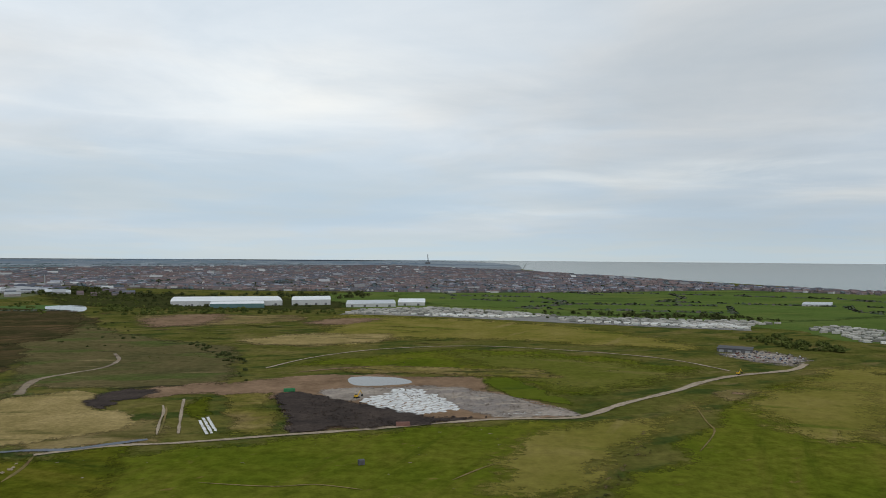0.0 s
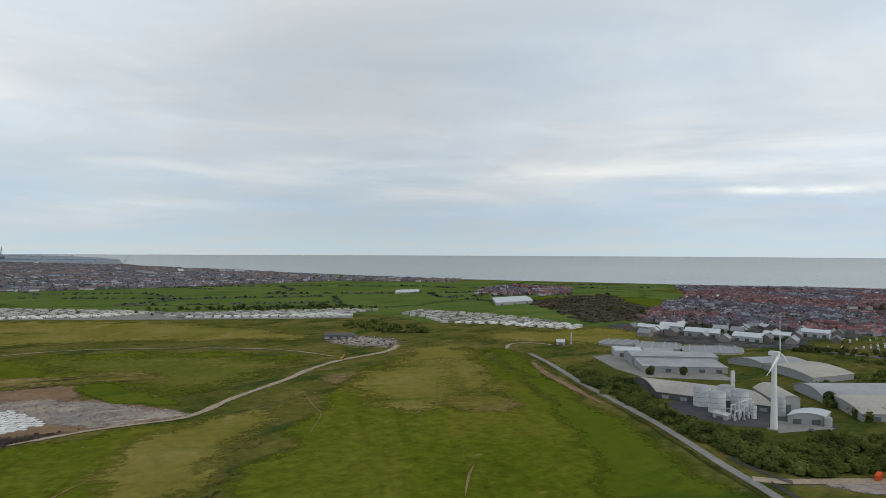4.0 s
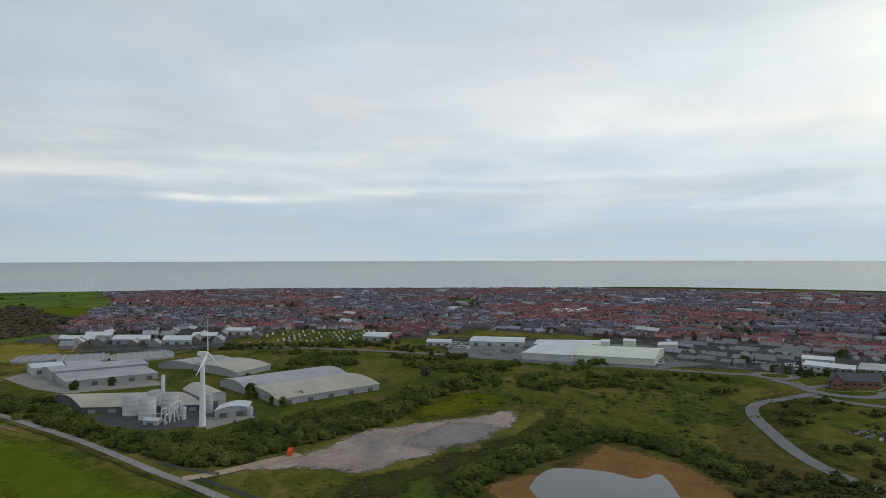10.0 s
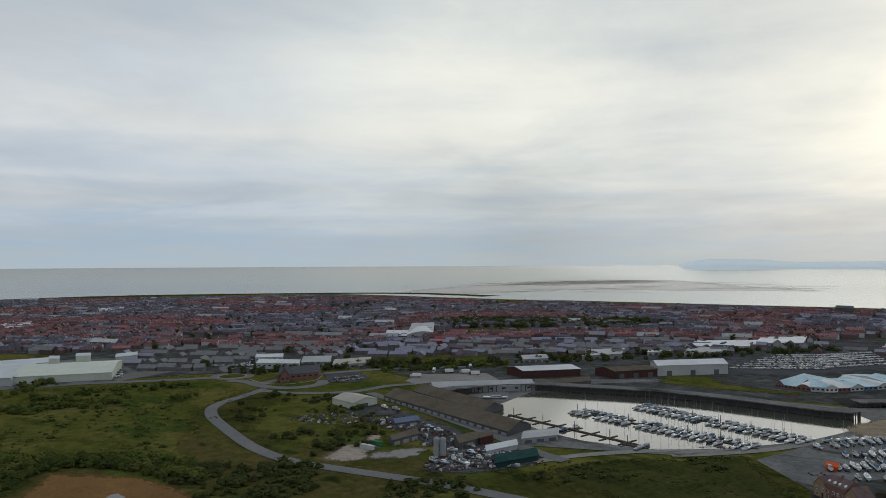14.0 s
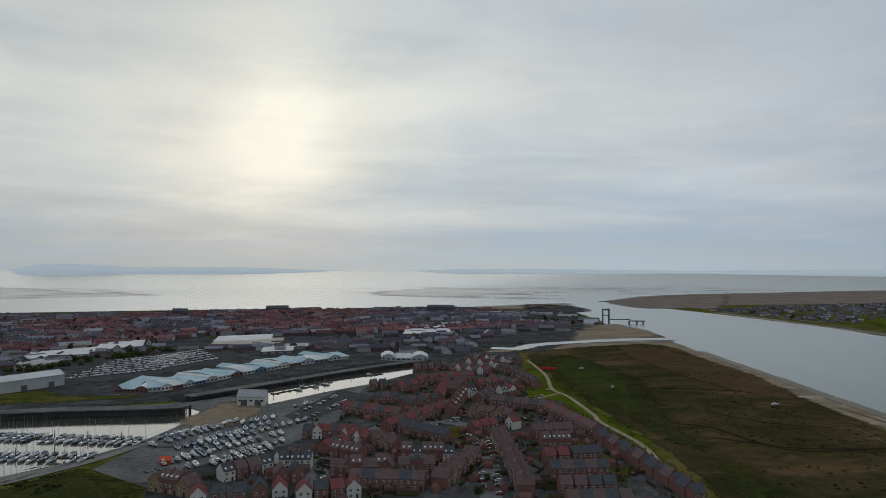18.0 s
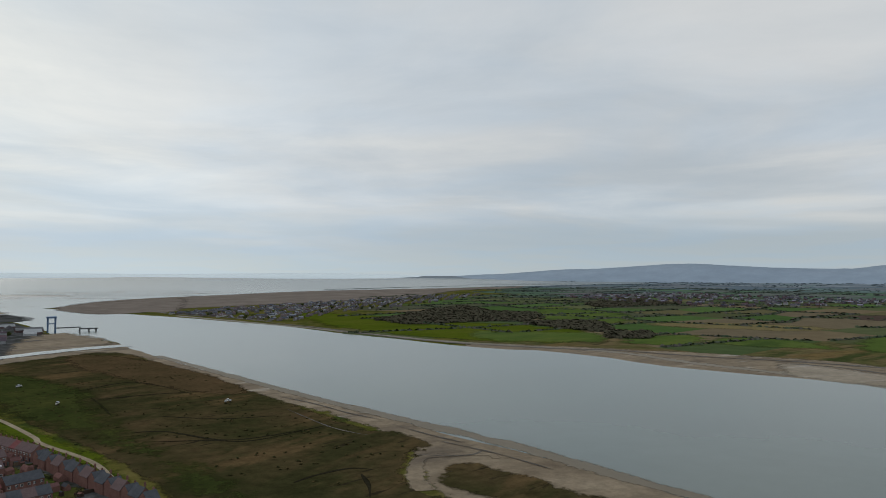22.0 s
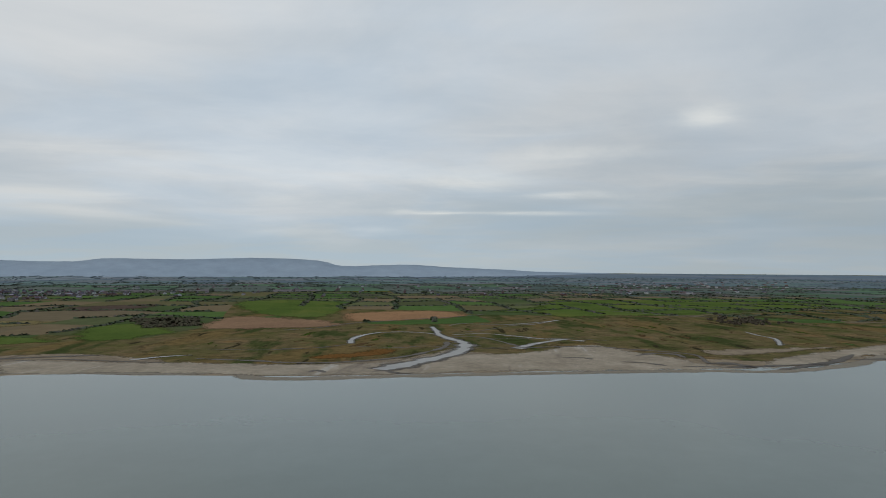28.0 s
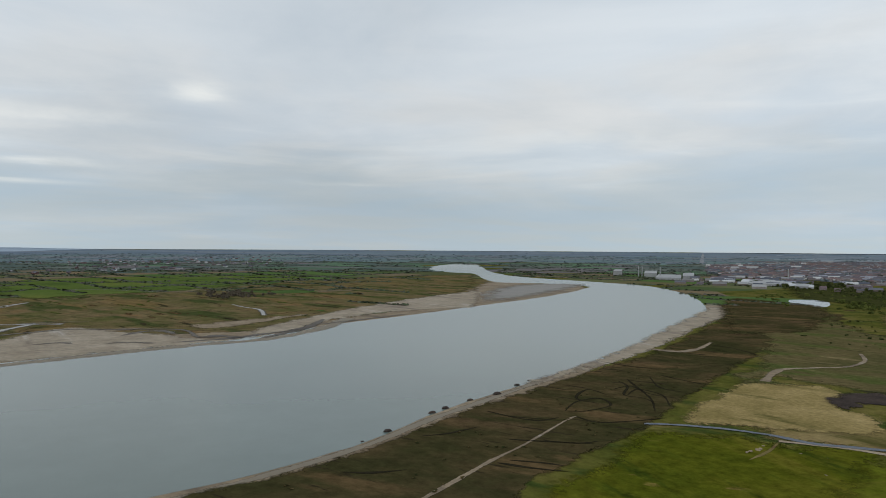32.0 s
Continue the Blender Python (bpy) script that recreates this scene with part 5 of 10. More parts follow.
WALLS = material("town_walls", [(0.137, 0.093, 0.09), (0.303, 0.306, 0.314), (0.195, 0.186, 0.191), (0.108, 0.071, 0.069), (0.144, 0.134, 0.137), (0.123, 0.104, 0.107), (0.397, 0.41, 0.42), (0.101, 0.074, 0.075)], mode="island", fine=0.3)
ROOFS = material("town_roofs", [(0.102, 0.072, 0.081), (0.083, 0.082, 0.109), (0.116, 0.082, 0.092), (0.102, 0.096, 0.121), (0.06, 0.062, 0.086), (0.127, 0.11, 0.127), (0.234, 0.23, 0.286)], mode="island", fine=0.3, rough=0.8)
ROOFS_RED = material("town_red_roofs", [(0.202, 0.095, 0.099), (0.233, 0.106, 0.104), (0.166, 0.097, 0.105), (0.262, 0.135, 0.134), (0.121, 0.076, 0.081), (0.172, 0.093, 0.093), (0.162, 0.102, 0.104), (0.153, 0.068, 0.069), (0.121, 0.06, 0.062), (0.101, 0.064, 0.069)], mode="island", fine=0.3, rough=0.8)
ROOFS_GREY = material("town_grey_roofs", [(0.105, 0.106, 0.135), (0.141, 0.135, 0.167), (0.089, 0.09, 0.114), (0.178, 0.167, 0.197), (0.131, 0.095, 0.106), (0.23, 0.233, 0.275), (0.1, 0.095, 0.117), (0.078, 0.079, 0.104), (0.105, 0.084, 0.1)], mode="island", fine=0.3, rough=0.8)
SHOPS = material("shop_roofs", [(0.302, 0.311, 0.319), (0.227, 0.235, 0.252), (0.42, 0.428, 0.437), (0.176, 0.176, 0.181)], mode="island", fine=0.3, rough=0.7)
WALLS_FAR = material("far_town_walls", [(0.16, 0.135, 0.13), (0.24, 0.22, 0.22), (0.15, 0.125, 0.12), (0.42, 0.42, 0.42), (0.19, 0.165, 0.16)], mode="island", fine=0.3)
# the bluish cast of these roofs is distance haze kept in the colour
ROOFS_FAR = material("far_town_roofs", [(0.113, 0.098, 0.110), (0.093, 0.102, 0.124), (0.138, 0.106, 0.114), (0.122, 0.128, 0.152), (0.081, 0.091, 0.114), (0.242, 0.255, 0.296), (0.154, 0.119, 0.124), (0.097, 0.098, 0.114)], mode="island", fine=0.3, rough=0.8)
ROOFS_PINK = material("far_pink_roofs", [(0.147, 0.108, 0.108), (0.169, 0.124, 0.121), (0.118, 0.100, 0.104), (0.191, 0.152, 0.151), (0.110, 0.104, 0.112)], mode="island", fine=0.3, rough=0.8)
FAR_TOWN = [(-3233, 5212), (-2457, 6434), (-524, 8248), (612, 5469), (1007, 3941), (1178, 2835), (1451, 2304), (1339, 2126), (1011, 2434), (578, 2261), (206, 2144), (-33, 2146), (-311, 2178), (-665, 2200), (-1166, 2366), (-1731, 2792), (-1245, 2253), (-1835, 2649), (-2733, 3944), (-2600, 5074)]
TOWN_WEST = [(1807, 1565), (2045, 1331), (2204, 981), (2395, 268), (2357, 600), (2407, 42), (2318, -313), (2228, -671), (1882, -909), (1631, -1030), (854, -539), (902, -435), (816, -245), (977, -132), (977, 16.7), (1037, 163), (1048, 299), (996, 242), (888, 313), (1017, 386), (949, 576), (877, 693), (839, 816), (1170, 1043), (1421, 1194)]
TOWN_EAST = [(1658, -1030), (1335, -1209), (1375, -1215), (1026, -1437), (615, -876), (698, -767), (809, -633), (886, -497), (776, -614), (851, -528)]
TOWN_NORTH = [(1024, -1411), (746, -1624), (433, -1774), (220, -1688), (70, -1395), (174, -1256), (247, -1172), (388, -1081), (472, -1030), (622, -991), (631, -885)]
WET = COAST + NEAR_BANK + FAR_BANK + FAR_SHORE
VILLAGE = [(-227, -1924), (-446, -2167), (-887, -2513), (-1570, -3004), (-1818, -2998), (-1237, -2366), (-878, -1977), (-652, -1845), (-432, -1516), (-326, -1709)]
RED_ROWS = [(967, -454), (968, -478), (899, -651), (867, -737), (826, -812), (765, -762), (799, -679), (837, -606), (864, -478), (896, -424)]
ROOFS_BRICK = material("town_tile_roofs", [(0.20, 0.085, 0.085), (0.24, 0.105, 0.10), (0.165, 0.08, 0.08), (0.215, 0.12, 0.115), (0.14, 0.085, 0.09)], mode="island", fine=0.3, rough=0.8)
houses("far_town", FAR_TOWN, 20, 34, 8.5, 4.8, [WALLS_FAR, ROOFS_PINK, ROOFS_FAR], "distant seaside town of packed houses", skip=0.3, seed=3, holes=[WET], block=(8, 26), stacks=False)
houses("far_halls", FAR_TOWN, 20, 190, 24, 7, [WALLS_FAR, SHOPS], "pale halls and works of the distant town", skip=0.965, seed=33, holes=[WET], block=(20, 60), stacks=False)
houses("town_houses", TOWN_WEST, 70, 17.5, 7.0, 4.3, [WALLS, ROOFS_RED, ROOFS_GREY], "packed terraces of brick houses with red and grey roofs", skip=0.08, seed=4,
       block=(6, 24), holes=[RED_ROWS, [(1775, 474), (1782, 386), (1582, 347), (1590, 415)], [(1032, -517), (1023, -609), (978, -697), (926, -665), (942, -560), (975, -486)], [(920, 558), (1013, 394), (890, 310), (781, 474)], [(1121, -116), (1117, -186), (1031, -180), (1036, -115)]])
houses("town_houses", TOWN_EAST, 40, 18, 7.2, 4.5, [WALLS, ROOFS_RED, ROOFS_GREY], "packed terraces with red and grey roofs", skip=0.08, seed=14, block=(6, 26),
       holes=[RED_ROWS, [(1032, -517), (1023, -609), (978, -697), (926, -665), (942, -560), (975, -486)]])
area("harbour_ground", [(202, -829), (197, -933), (190, -1066), (128, -1126), (108, -1058), (112, -982), (123, -915), (102, -813), (144, -809)], TOWN, 0.11, "worn harbour ground by the marsh", smooth=0, soft=6)
for pts in ([(159, -1213), (68, -1233), (63, -1040), (125, -904)], [(290, -2097), (136, -2072), (62, -1798), (201, -1735)]):
    area("harbour_ground", pts, TOWN, 0.3, "worn ground by the channel", rag=2, soft=4)
area("quay_apron", [(375, -526), (351, -560), (338, -587), (302, -698), (265, -775), (216, -808), (207, -771), (245, -718), (279, -645), (318, -553), (341, -504)], TIMBER_DARK, 0.7, "dark timbered apron of the narrow dock", smooth=0)
area("dock_land", [(1046, -428), (991, -556), (725, -796), (650, -926), (525, -1075), (335, -1212), (182, -1157), (177, -835), (249, -625), (318, -539), (650, -267)], TOWN, 0.3, "worn ground between town and docks", smooth=0)
for pts in (TOWN_WEST, TOWN_EAST, TOWN_NORTH, FAR_TOWN):
    area("town_ground", pts, TOWN, 0.2, "streets and yards of the town", smooth=0)
area("dock_land", [(845, -381), (831, -466), (777, -590), (678, -745), (510, -865), (311, -1126), (190, -1114), (182, -859), (228, -826), (249, -625), (318, -539), (470, -416), (559, -365), (612, -294), (680, -279)], TOWN, 0.48, "worn ground of the dock estate", smooth=0)
area("dock_land", [(307, -992), (266, -1093), (234, -1310), (223, -1709), (100, -1724), (27.1, -1359), (36, -1194), (141, -1080), (202, -959), (243, -880)], TOWN, 0.48, "worn ground by the ferry sheds", smooth=0)
houses("dock_buildings", [(592, -843), (510, -865), (311, -1126), (190, -1114), (187, -885), (240, -866), (284, -859), (342, -859), (470, -797)], 30, 24, 8.5, 4.2, [WALLS, ROOFS, ROOFS_GREY], "low brick and steel buildings of the dock estate", skip=0.3, seed=15, block=(8, 26), stacks=False)
houses("dock_buildings", [(845, -381), (777, -590), (678, -745), (592, -843), (551, -785), (608, -668), (659, -516), (711, -399), (738, -333)], 30, 26, 8.5, 4.2, [WALLS, ROOFS, ROOFS_GREY], "low works buildings behind the docks", skip=0.35, seed=16, block=(8, 26), stacks=False)
area("works_ground", [(945, 252), (973, 40), (1131, 323), (1088, 96), (1028, -139), (957, -462), (808, -639), (757, -841), (525, -582), (655, -380), (690, -269), (727, -121), (732, -31), (747, 66), (764, 189)], TOWN, 0.46, "worn yards and car parks along the main road", rag=3, soft=4)
houses("works_building", [(1114, 318), (1100, 273), (1066, 167), (1004, 17.2), (946, -40), (957, -129), (915, -442), (786, -622), (729, -801), (608, -668), (664, -489), (716, -415), (763, -297), (795, -225), (841, -182), (800, -146), (750, -101), (760, -43), (807, -34), (948, -33), (1023, 160)], 60, 27, 8.5, 3.6, [WALLS, SHOPS, ROOFS], "low grey-roofed works building along the main road", skip=0.25, seed=17, holes=[RED_ROWS], block=(10, 30), stacks=False, each="works along the main road")
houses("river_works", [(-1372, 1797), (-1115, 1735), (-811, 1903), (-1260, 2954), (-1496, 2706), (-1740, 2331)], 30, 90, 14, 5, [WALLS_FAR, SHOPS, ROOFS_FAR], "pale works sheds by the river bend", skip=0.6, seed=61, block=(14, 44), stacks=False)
houses("dock_buildings", [(207, -1065), (101, -1229), (37, -1413), (40, -1610), (223, -1709), (318, -1506), (290, -1188)], 12, 40, 12, 4.5, [WALLS, ROOFS_GREY, SHOPS], "low sheds and stores of the ferry quay", skip=0.45, seed=62, block=(14, 44), stacks=False)
houses("town_houses", RED_ROWS, 62, 15, 7.0, 4.3, [WALLS, ROOFS_BRICK, ROOFS_RED], "rows of terraces with red-tiled roofs", skip=0.05, seed=19, block=(10, 34))
houses("town_houses", TOWN_NORTH, 20, 22, 8.5, 6.0, [WALLS, ROOFS_RED, ROOFS_GREY], "packed old terraces with slate roofs", skip=0.08, seed=5, block=(7, 26))
for pts, sd in ((TOWN_WEST, 51), (TOWN_EAST, 52), (TOWN_NORTH, 53)):
    houses("town_shops", pts, 50, 110, 11, 5.5, [WALLS, SHOPS], "pale-roofed shops and halls among the houses", skip=0.88, seed=sd, block=(18, 45), stacks=False)
houses("town_houses", VILLAGE, 60, 26, 6.5, 3.6, [WALLS_FAR, ROOFS_FAR], "village houses on the far bank", skip=0.4, seed=6, block=(9, 26))
houses("town_houses", [(980, 1504), (1222, 1756), (1348, 1818), (1402, 1604), (1202, 1384), (1055, 1411)], 10, 30, 8, 5.0, [WALLS, ROOFS, ROOFS_RED], "brick houses of a village among fields", skip=0.15, seed=7, block=(8, 22))
houses("town_houses", [(-1939, -2565), (-2827, -2743), (-2987, -1852), (-2615, -1346), (-1846, -1588), (-1798, -2072)], 10, 60, 9, 5.5, [WALLS, ROOFS], "scattered village houses among fields", skip=0.7, seed=8, block=(9, 20))
houses("town_houses", [(-2638, -1961), (-4152, -1649), (-4694, 52), (-6574, 2588), (-3428, 1349), (-2800, 31), (-2428, -963), (-2272, -1689)], 10, 160, 10, 5.5, [WALLS, ROOFS_FAR], "scattered farms and houses among fields", skip=0.85, seed=9, block=(12, 30), stacks=False)


# ---- scrub and woods ----
def clump(rnd, verts, faces, x, y, z, r, h, n, s, lie=0.0):
    """Leaf sprays over an uneven crown."""
    lob = [(rnd.uniform(-0.5, 0.5) * r, rnd.uniform(-0.5, 0.5) * r, rnd.uniform(0.4, 0.72) * h, rnd.uniform(0.35, 0.65)) for _ in range(5)]
    # the dense inside of the crown
    for lx, ly, lz, k in lob[:2 if n < 40 else 4]:
        b = len(verts)
        for zz, q in ((0.15, 0.75), (0.62, 0.7), (0.95, 0.3)):
            for j in range(6):
                t = j * 1.0472 + zz
                g = k * r * q * rnd.uniform(0.85, 1.1)
                verts.append(lay(x + lx + math.cos(t) * g, y + ly + math.sin(t) * g, z + max(0, zz * (lz + 0.3 * h * k))))
        for i in range(2):
            faces.extend((b + 6 * i + j, b + 6 * i + (j + 1) % 6, b + 6 * i + 6 + (j + 1) % 6, b + 6 * i + 6 + j) for j in range(6))
        faces.append(tuple(range(b + 12, b + 18)))
    for _ in range(n):
        lx, ly, lz, k = rnd.choice(lob)
        a, b = rnd.uniform(0, 6.283), rnd.uniform(-0.7, 1.3)
        rr = k * (0.75 + 0.35 * rnd.random())
        px, py = lx + math.cos(a) * math.cos(b) * r * rr, ly + math.sin(a) * math.cos(b) * r * rr
        pz = max(0.2, lz + math.sin(b) * h * 0.5 * rr)
        t = s * rnd.uniform(0.6, 1.4)
        i = len(verts)
        # the spray lies about square to the crown's outward direction
        n_ = Vector((math.cos(a) * math.cos(b) + rnd.uniform(-0.35, 0.35), math.sin(a) * math.cos(b) + rnd.uniform(-0.35, 0.35), math.sin(b) + rnd.uniform(0.3, 0.9) + lie)).normalized()
        u_ = n_.orthogonal().normalized()
        w_ = n_.cross(u_) * t * 0.8
        u_ = u_ * t
        ux, uy, uz, wx, wy, wz = *u_, *w_
        for su, sw in ((-1, -0.4), (0.1, -1), (1, 0.2), (0.2, 0.9), (-0.7, 0.7)):
            verts.append(lay(x + px + ux * su + wx * sw, y + py + uy * su + wy * sw, z + pz + uz * su + wz * sw))
        faces.append((i, i + 1, i + 2, i + 3, i + 4))


def scrub(name, outline, count, r, h, mat, label, seed=1, leaves=40, leaf=0.7, patchy=-1.0, category="bushes", avoid=None):
    rnd = random.Random(seed)
    q = np.array(outline)
    verts, faces, made, tries = [], [], 0, 0
    while made < count and tries < count * 30:
        tries += 1
        # nearer ground gets more of the tries
        x, y = rnd.uniform(q[:, 0].min(), q[:, 0].max()), rnd.uniform(q[:, 1].min(), q[:, 1].max())
        if not bool(inside([x], [y], outline)[0]) or noise.noise((x * 0.02, y * 0.02, seed)) < patchy or (avoid and bool(inside([x], [y], avoid)[0])):
            continue
        k = 0.4 + 1.35 * rnd.random() ** 1.6
        clump(rnd, verts, faces, x, y, 0.1, r * k, h * k, leaves, leaf * (0.7 + 0.3 * k), 0.8)
        made += 1
    return tagged(mesh_object(name, verts, faces, mat), label, category, "", "stuff")


POND = [(362, 57), (388, 47), (428, 22.6), (435, 10.5), (421, -11.5), (389, -31), (342, -46), (298, -40), (325, 51)]
# dark brown laid under the woods to fill the gaps between clumps
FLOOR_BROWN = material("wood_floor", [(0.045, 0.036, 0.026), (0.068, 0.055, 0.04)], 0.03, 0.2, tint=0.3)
# dark green under-fill: the shade beneath the bushes is put into its colour
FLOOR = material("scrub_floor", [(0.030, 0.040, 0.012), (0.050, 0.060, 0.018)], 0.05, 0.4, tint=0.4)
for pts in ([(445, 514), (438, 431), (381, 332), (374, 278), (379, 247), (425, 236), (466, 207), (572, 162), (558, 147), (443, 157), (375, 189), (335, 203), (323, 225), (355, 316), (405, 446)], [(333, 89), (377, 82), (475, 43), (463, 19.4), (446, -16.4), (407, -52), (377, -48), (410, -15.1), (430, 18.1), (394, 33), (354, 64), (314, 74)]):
    area("scrub_floor", pts, FLOOR, 0.5, "dark ground under scrub with shade in its colour", rag=4, soft=6)
scrub("scrub", [(445, 514), (438, 431), (381, 332), (374, 278), (379, 247), (425, 236), (466, 207), (572, 162), (558, 147), (443, 157), (375, 189), (335, 203), (323, 225), (355, 316), (405, 446)], 820, 3.7, 4.2, LEAF, "belt of green hawthorn and willow scrub", 11, 100, 0.5)
scrub("scrub", [(333, 89), (377, 82), (475, 43), (463, 19.4), (446, -16.4), (407, -52), (377, -48), (410, -15.1), (430, 18.1), (394, 33), (354, 64), (314, 74)], 380, 3.8, 3.6, LEAF, "green scrub round a reed bed", 12, 100, 0.5, avoid=POND)
scrub("scrub", [(635, 386), (770, 403), (740, 235), (715, 80), (681, -87), (604, -77), (560, 43), (628, 157), (699, 247), (621, 325)], 400, 4.2, 4.0, LEAF, "belt of green scrub beside a road", 13, 90, 0.6, 0.05)
scrub("scrub", [(698, 199), (685, 60), (612, -82), (454, -58), (422, -24.2), (447, 39), (572, 163)], 200, 2.2, 1.3, LEAF, "scattered low bushes on rough grass", 14, 34, 0.55, 0.1)
scrub("scrub", [(374, 33), (431, 7.3), (416, -43), (403, -87), (344, -134), (303, -175), (283, -163), (318, -43)], 260, 3, 2.6, LEAF_DARK, "low scrub beside a road", 15, 45, 0.7, -0.1, avoid=POND)
scrub("scrub", [(553, -92), (597, -129), (550, -194), (433, -176), (388, -137), (399, -99), (461, -84)], 130, 3, 2.8, LEAF_DARK, "low scrub on waste ground", 16, 40, 0.7, 0.0)
area("wood_floor", [(913, 1183), (1151, 1336), (1303, 1350), (1142, 1136), (1005, 911), (861, 823), (781, 809), (750, 846), (856, 1023)], FLOOR_BROWN, 0.8, "dark brown ground under a bare wood", rag=8, soft=14)
scrub("wood", [(913, 1183), (1151, 1336), (1303, 1350), (1142, 1136), (1005, 911), (861, 823), (781, 809), (750, 846), (856, 1023)], 420, 9, 3.6, LEAF_BARE, "brown leafless wood", 17, 40, 1.8, category="wood")
scrub("wood", [(913, 1183), (1151, 1336), (1303, 1350), (1142, 1136), (1005, 911), (861, 823), (781, 809), (750, 846), (856, 1023)], 60, 6, 5, LEAF_DARK, "dark green trees in a bare wood", 187, 36, 1.4, 0.1, category="wood")
scrub("scrub", [(410, 986), (472, 1000), (487, 882), (473, 826), (420, 855), (400, 921)], 90, 5, 5, LEAF, "clump of green trees by a track", 18, 45, 1.1)
scrub("scrub", [(-742, 1530), (-558, 1463), (-198, 1389), (-187, 1310), (-474, 1326), (-578, 1255)], 160, 5, 5, LEAF, "belt of trees by a warehouse", 19, 40, 1.2)
for pts, n, seed, label in (([(-611, -1498), (-799, -1688), (-1015, -1902), (-1121, -1983), (-1031, -1654), (-1130, -1601), (-1005, -1390), (-909, -1330), (-776, -1349), (-626, -1323)], 900, 20, "brown leafless wood behind a green bank"), ([(-863, -1273), (-1011, -1266), (-998, -1171), (-937, -1068), (-866, -1009), (-852, -1126)], 420, 28, "brown leafless copse among fields"), ([(-871, -1008), (-921, -949), (-851, -889), (-798, -923)], 200, 29, "dark copse by the river"), ([(-1607, -1982), (-2084, -2262), (-1940, -1858), (-1586, -1722), (-1463, -1754)], 420, 21, "distant brown wood among fields"),
                            ([(-1370, -733), (-1461, -652), (-1289, -563), (-1219, -627)], 90, 30, "brown leafless trees round a farm")):
    area("wood_floor", pts, FLOOR_BROWN, 0.9, "dark brown ground under a bare wood", rag=8, soft=14)
    scrub("wood", pts, n, 11, 4.5, WOOD_BARE, label, seed, 30, 3.2, category="wood")
scrub("scrub", [(-1566, 435), (-1689, 539), (-1558, 590), (-1487, 618), (-1435, 457)], 60, 6, 6, LEAF_BARE, "brown trees round a farm", 22, 40, 1.4)
scrub("scrub", TOWN_WEST, 1700, 3.8, 6, LEAF_DARK, "garden trees among the houses", 23, 22, 1.6)
scrub("scrub", TOWN_EAST, 420, 4, 6, LEAF_DARK, "garden trees among terraces", 27, 22, 1.6)
scrub("scrub", TOWN_NORTH, 260, 4, 6, LEAF_DARK, "garden trees among old terraces", 24, 22, 1.6)
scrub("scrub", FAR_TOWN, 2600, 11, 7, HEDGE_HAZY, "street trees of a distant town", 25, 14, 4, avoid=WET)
scrub("scrub", [(-1767, 2850), (-1166, 2366), (-675, 2236), (-34, 2215), (608, 2378), (1068, 2571), (1131, 2723), (801, 3135), (-210, 3308), (-1213, 3178), (-2169, 3498)], 420, 6, 6, LEAF_DARK, "gardens and trees at the edge of a distant town", 61, 16, 2.6, 0.0)
scrub("scrub", VILLAGE, 120, 5, 7, LEAF_DARK, "garden trees of the village", 26, 24, 1.8)


# ---- building kit ----
STEEL = material("galvanised_steel", [(0.46, 0.475, 0.49), (0.58, 0.59, 0.61)], 0.1, 0.8, rough=0.5, spec=0.4, tint=0.12)
CLAD_GREY = material("grey_cladding", [(0.24, 0.25, 0.26), (0.30, 0.31, 0.32)], 0.06, 0.6, rough=0.6, spec=0.3, tint=0.1)
CLAD_DARK = material("dark_cladding", [(0.085, 0.085, 0.09), (0.13, 0.13, 0.135)], 0.06, 0.6, rough=0.7, tint=0.15)
CLAD_WHITE = material("white_cladding", [(0.34, 0.35, 0.355), (0.44, 0.45, 0.455)], 0.05, 0.5, rough=0.6, spec=0.3, tint=0.1)
CLAD_GREEN = material("pale_green_cladding", [(0.42, 0.45, 0.38), (0.50, 0.52, 0.45)], 0.05, 0.5, rough=0.6, spec=0.3, tint=0.1)
CLAD_TEAL = material("teal_cladding", [(0.07, 0.13, 0.135), (0.10, 0.17, 0.175)], 0.05, 0.5, rough=0.6, tint=0.1)
ROOF_PALE = material("pale_sheet_roof", [(0.27, 0.25, 0.215), (0.37, 0.345, 0.30)], 0.04, 0.4, rough=0.7, spec=0.2, tint=0.12)
ROOF_GREY = material("grey_sheet_roof", [(0.21, 0.215, 0.225), (0.31, 0.32, 0.33)], 0.05, 0.5, rough=0.6, spec=0.3, tint=0.15)
ROOF_WHITE = material("white_sheet_roof", [(0.34, 0.36, 0.38), (0.48, 0.50, 0.52)], 0.04, 0.4, rough=0.5, spec=0.3, tint=0.1)
ROOF_BRIGHT = material("bright_white_roof", [(0.58, 0.59, 0.60), (0.70, 0.71, 0.72)], 0.04, 0.4, rough=0.5, spec=0.3, tint=0.08)
ROOF_BROWN = material("weathered_brown_roof", [(0.085, 0.070, 0.055), (0.135, 0.115, 0.09)], 0.08, 0.7, tint=0.25)
ROOF_BLUE = material("pale_blue_roof", [(0.30, 0.42, 0.47), (0.42, 0.54, 0.58), (0.52, 0.60, 0.62)], 0.05, 0.5, rough=0.6, tint=0.15)
BRICK_RED = material("red_brick", [(0.17, 0.088, 0.075), (0.23, 0.13, 0.11)], 0.3, 2.5, tint=0.25)
BRICK_DARK = material("dark_red_brick", [(0.062, 0.032, 0.03), (0.09, 0.045, 0.042)], 0.3, 2.5, tint=0.2)
BRICK_BUFF = material("buff_brick", [(0.24, 0.16, 0.10), (0.30, 0.21, 0.14)], 0.3, 2.5, tint=0.2)
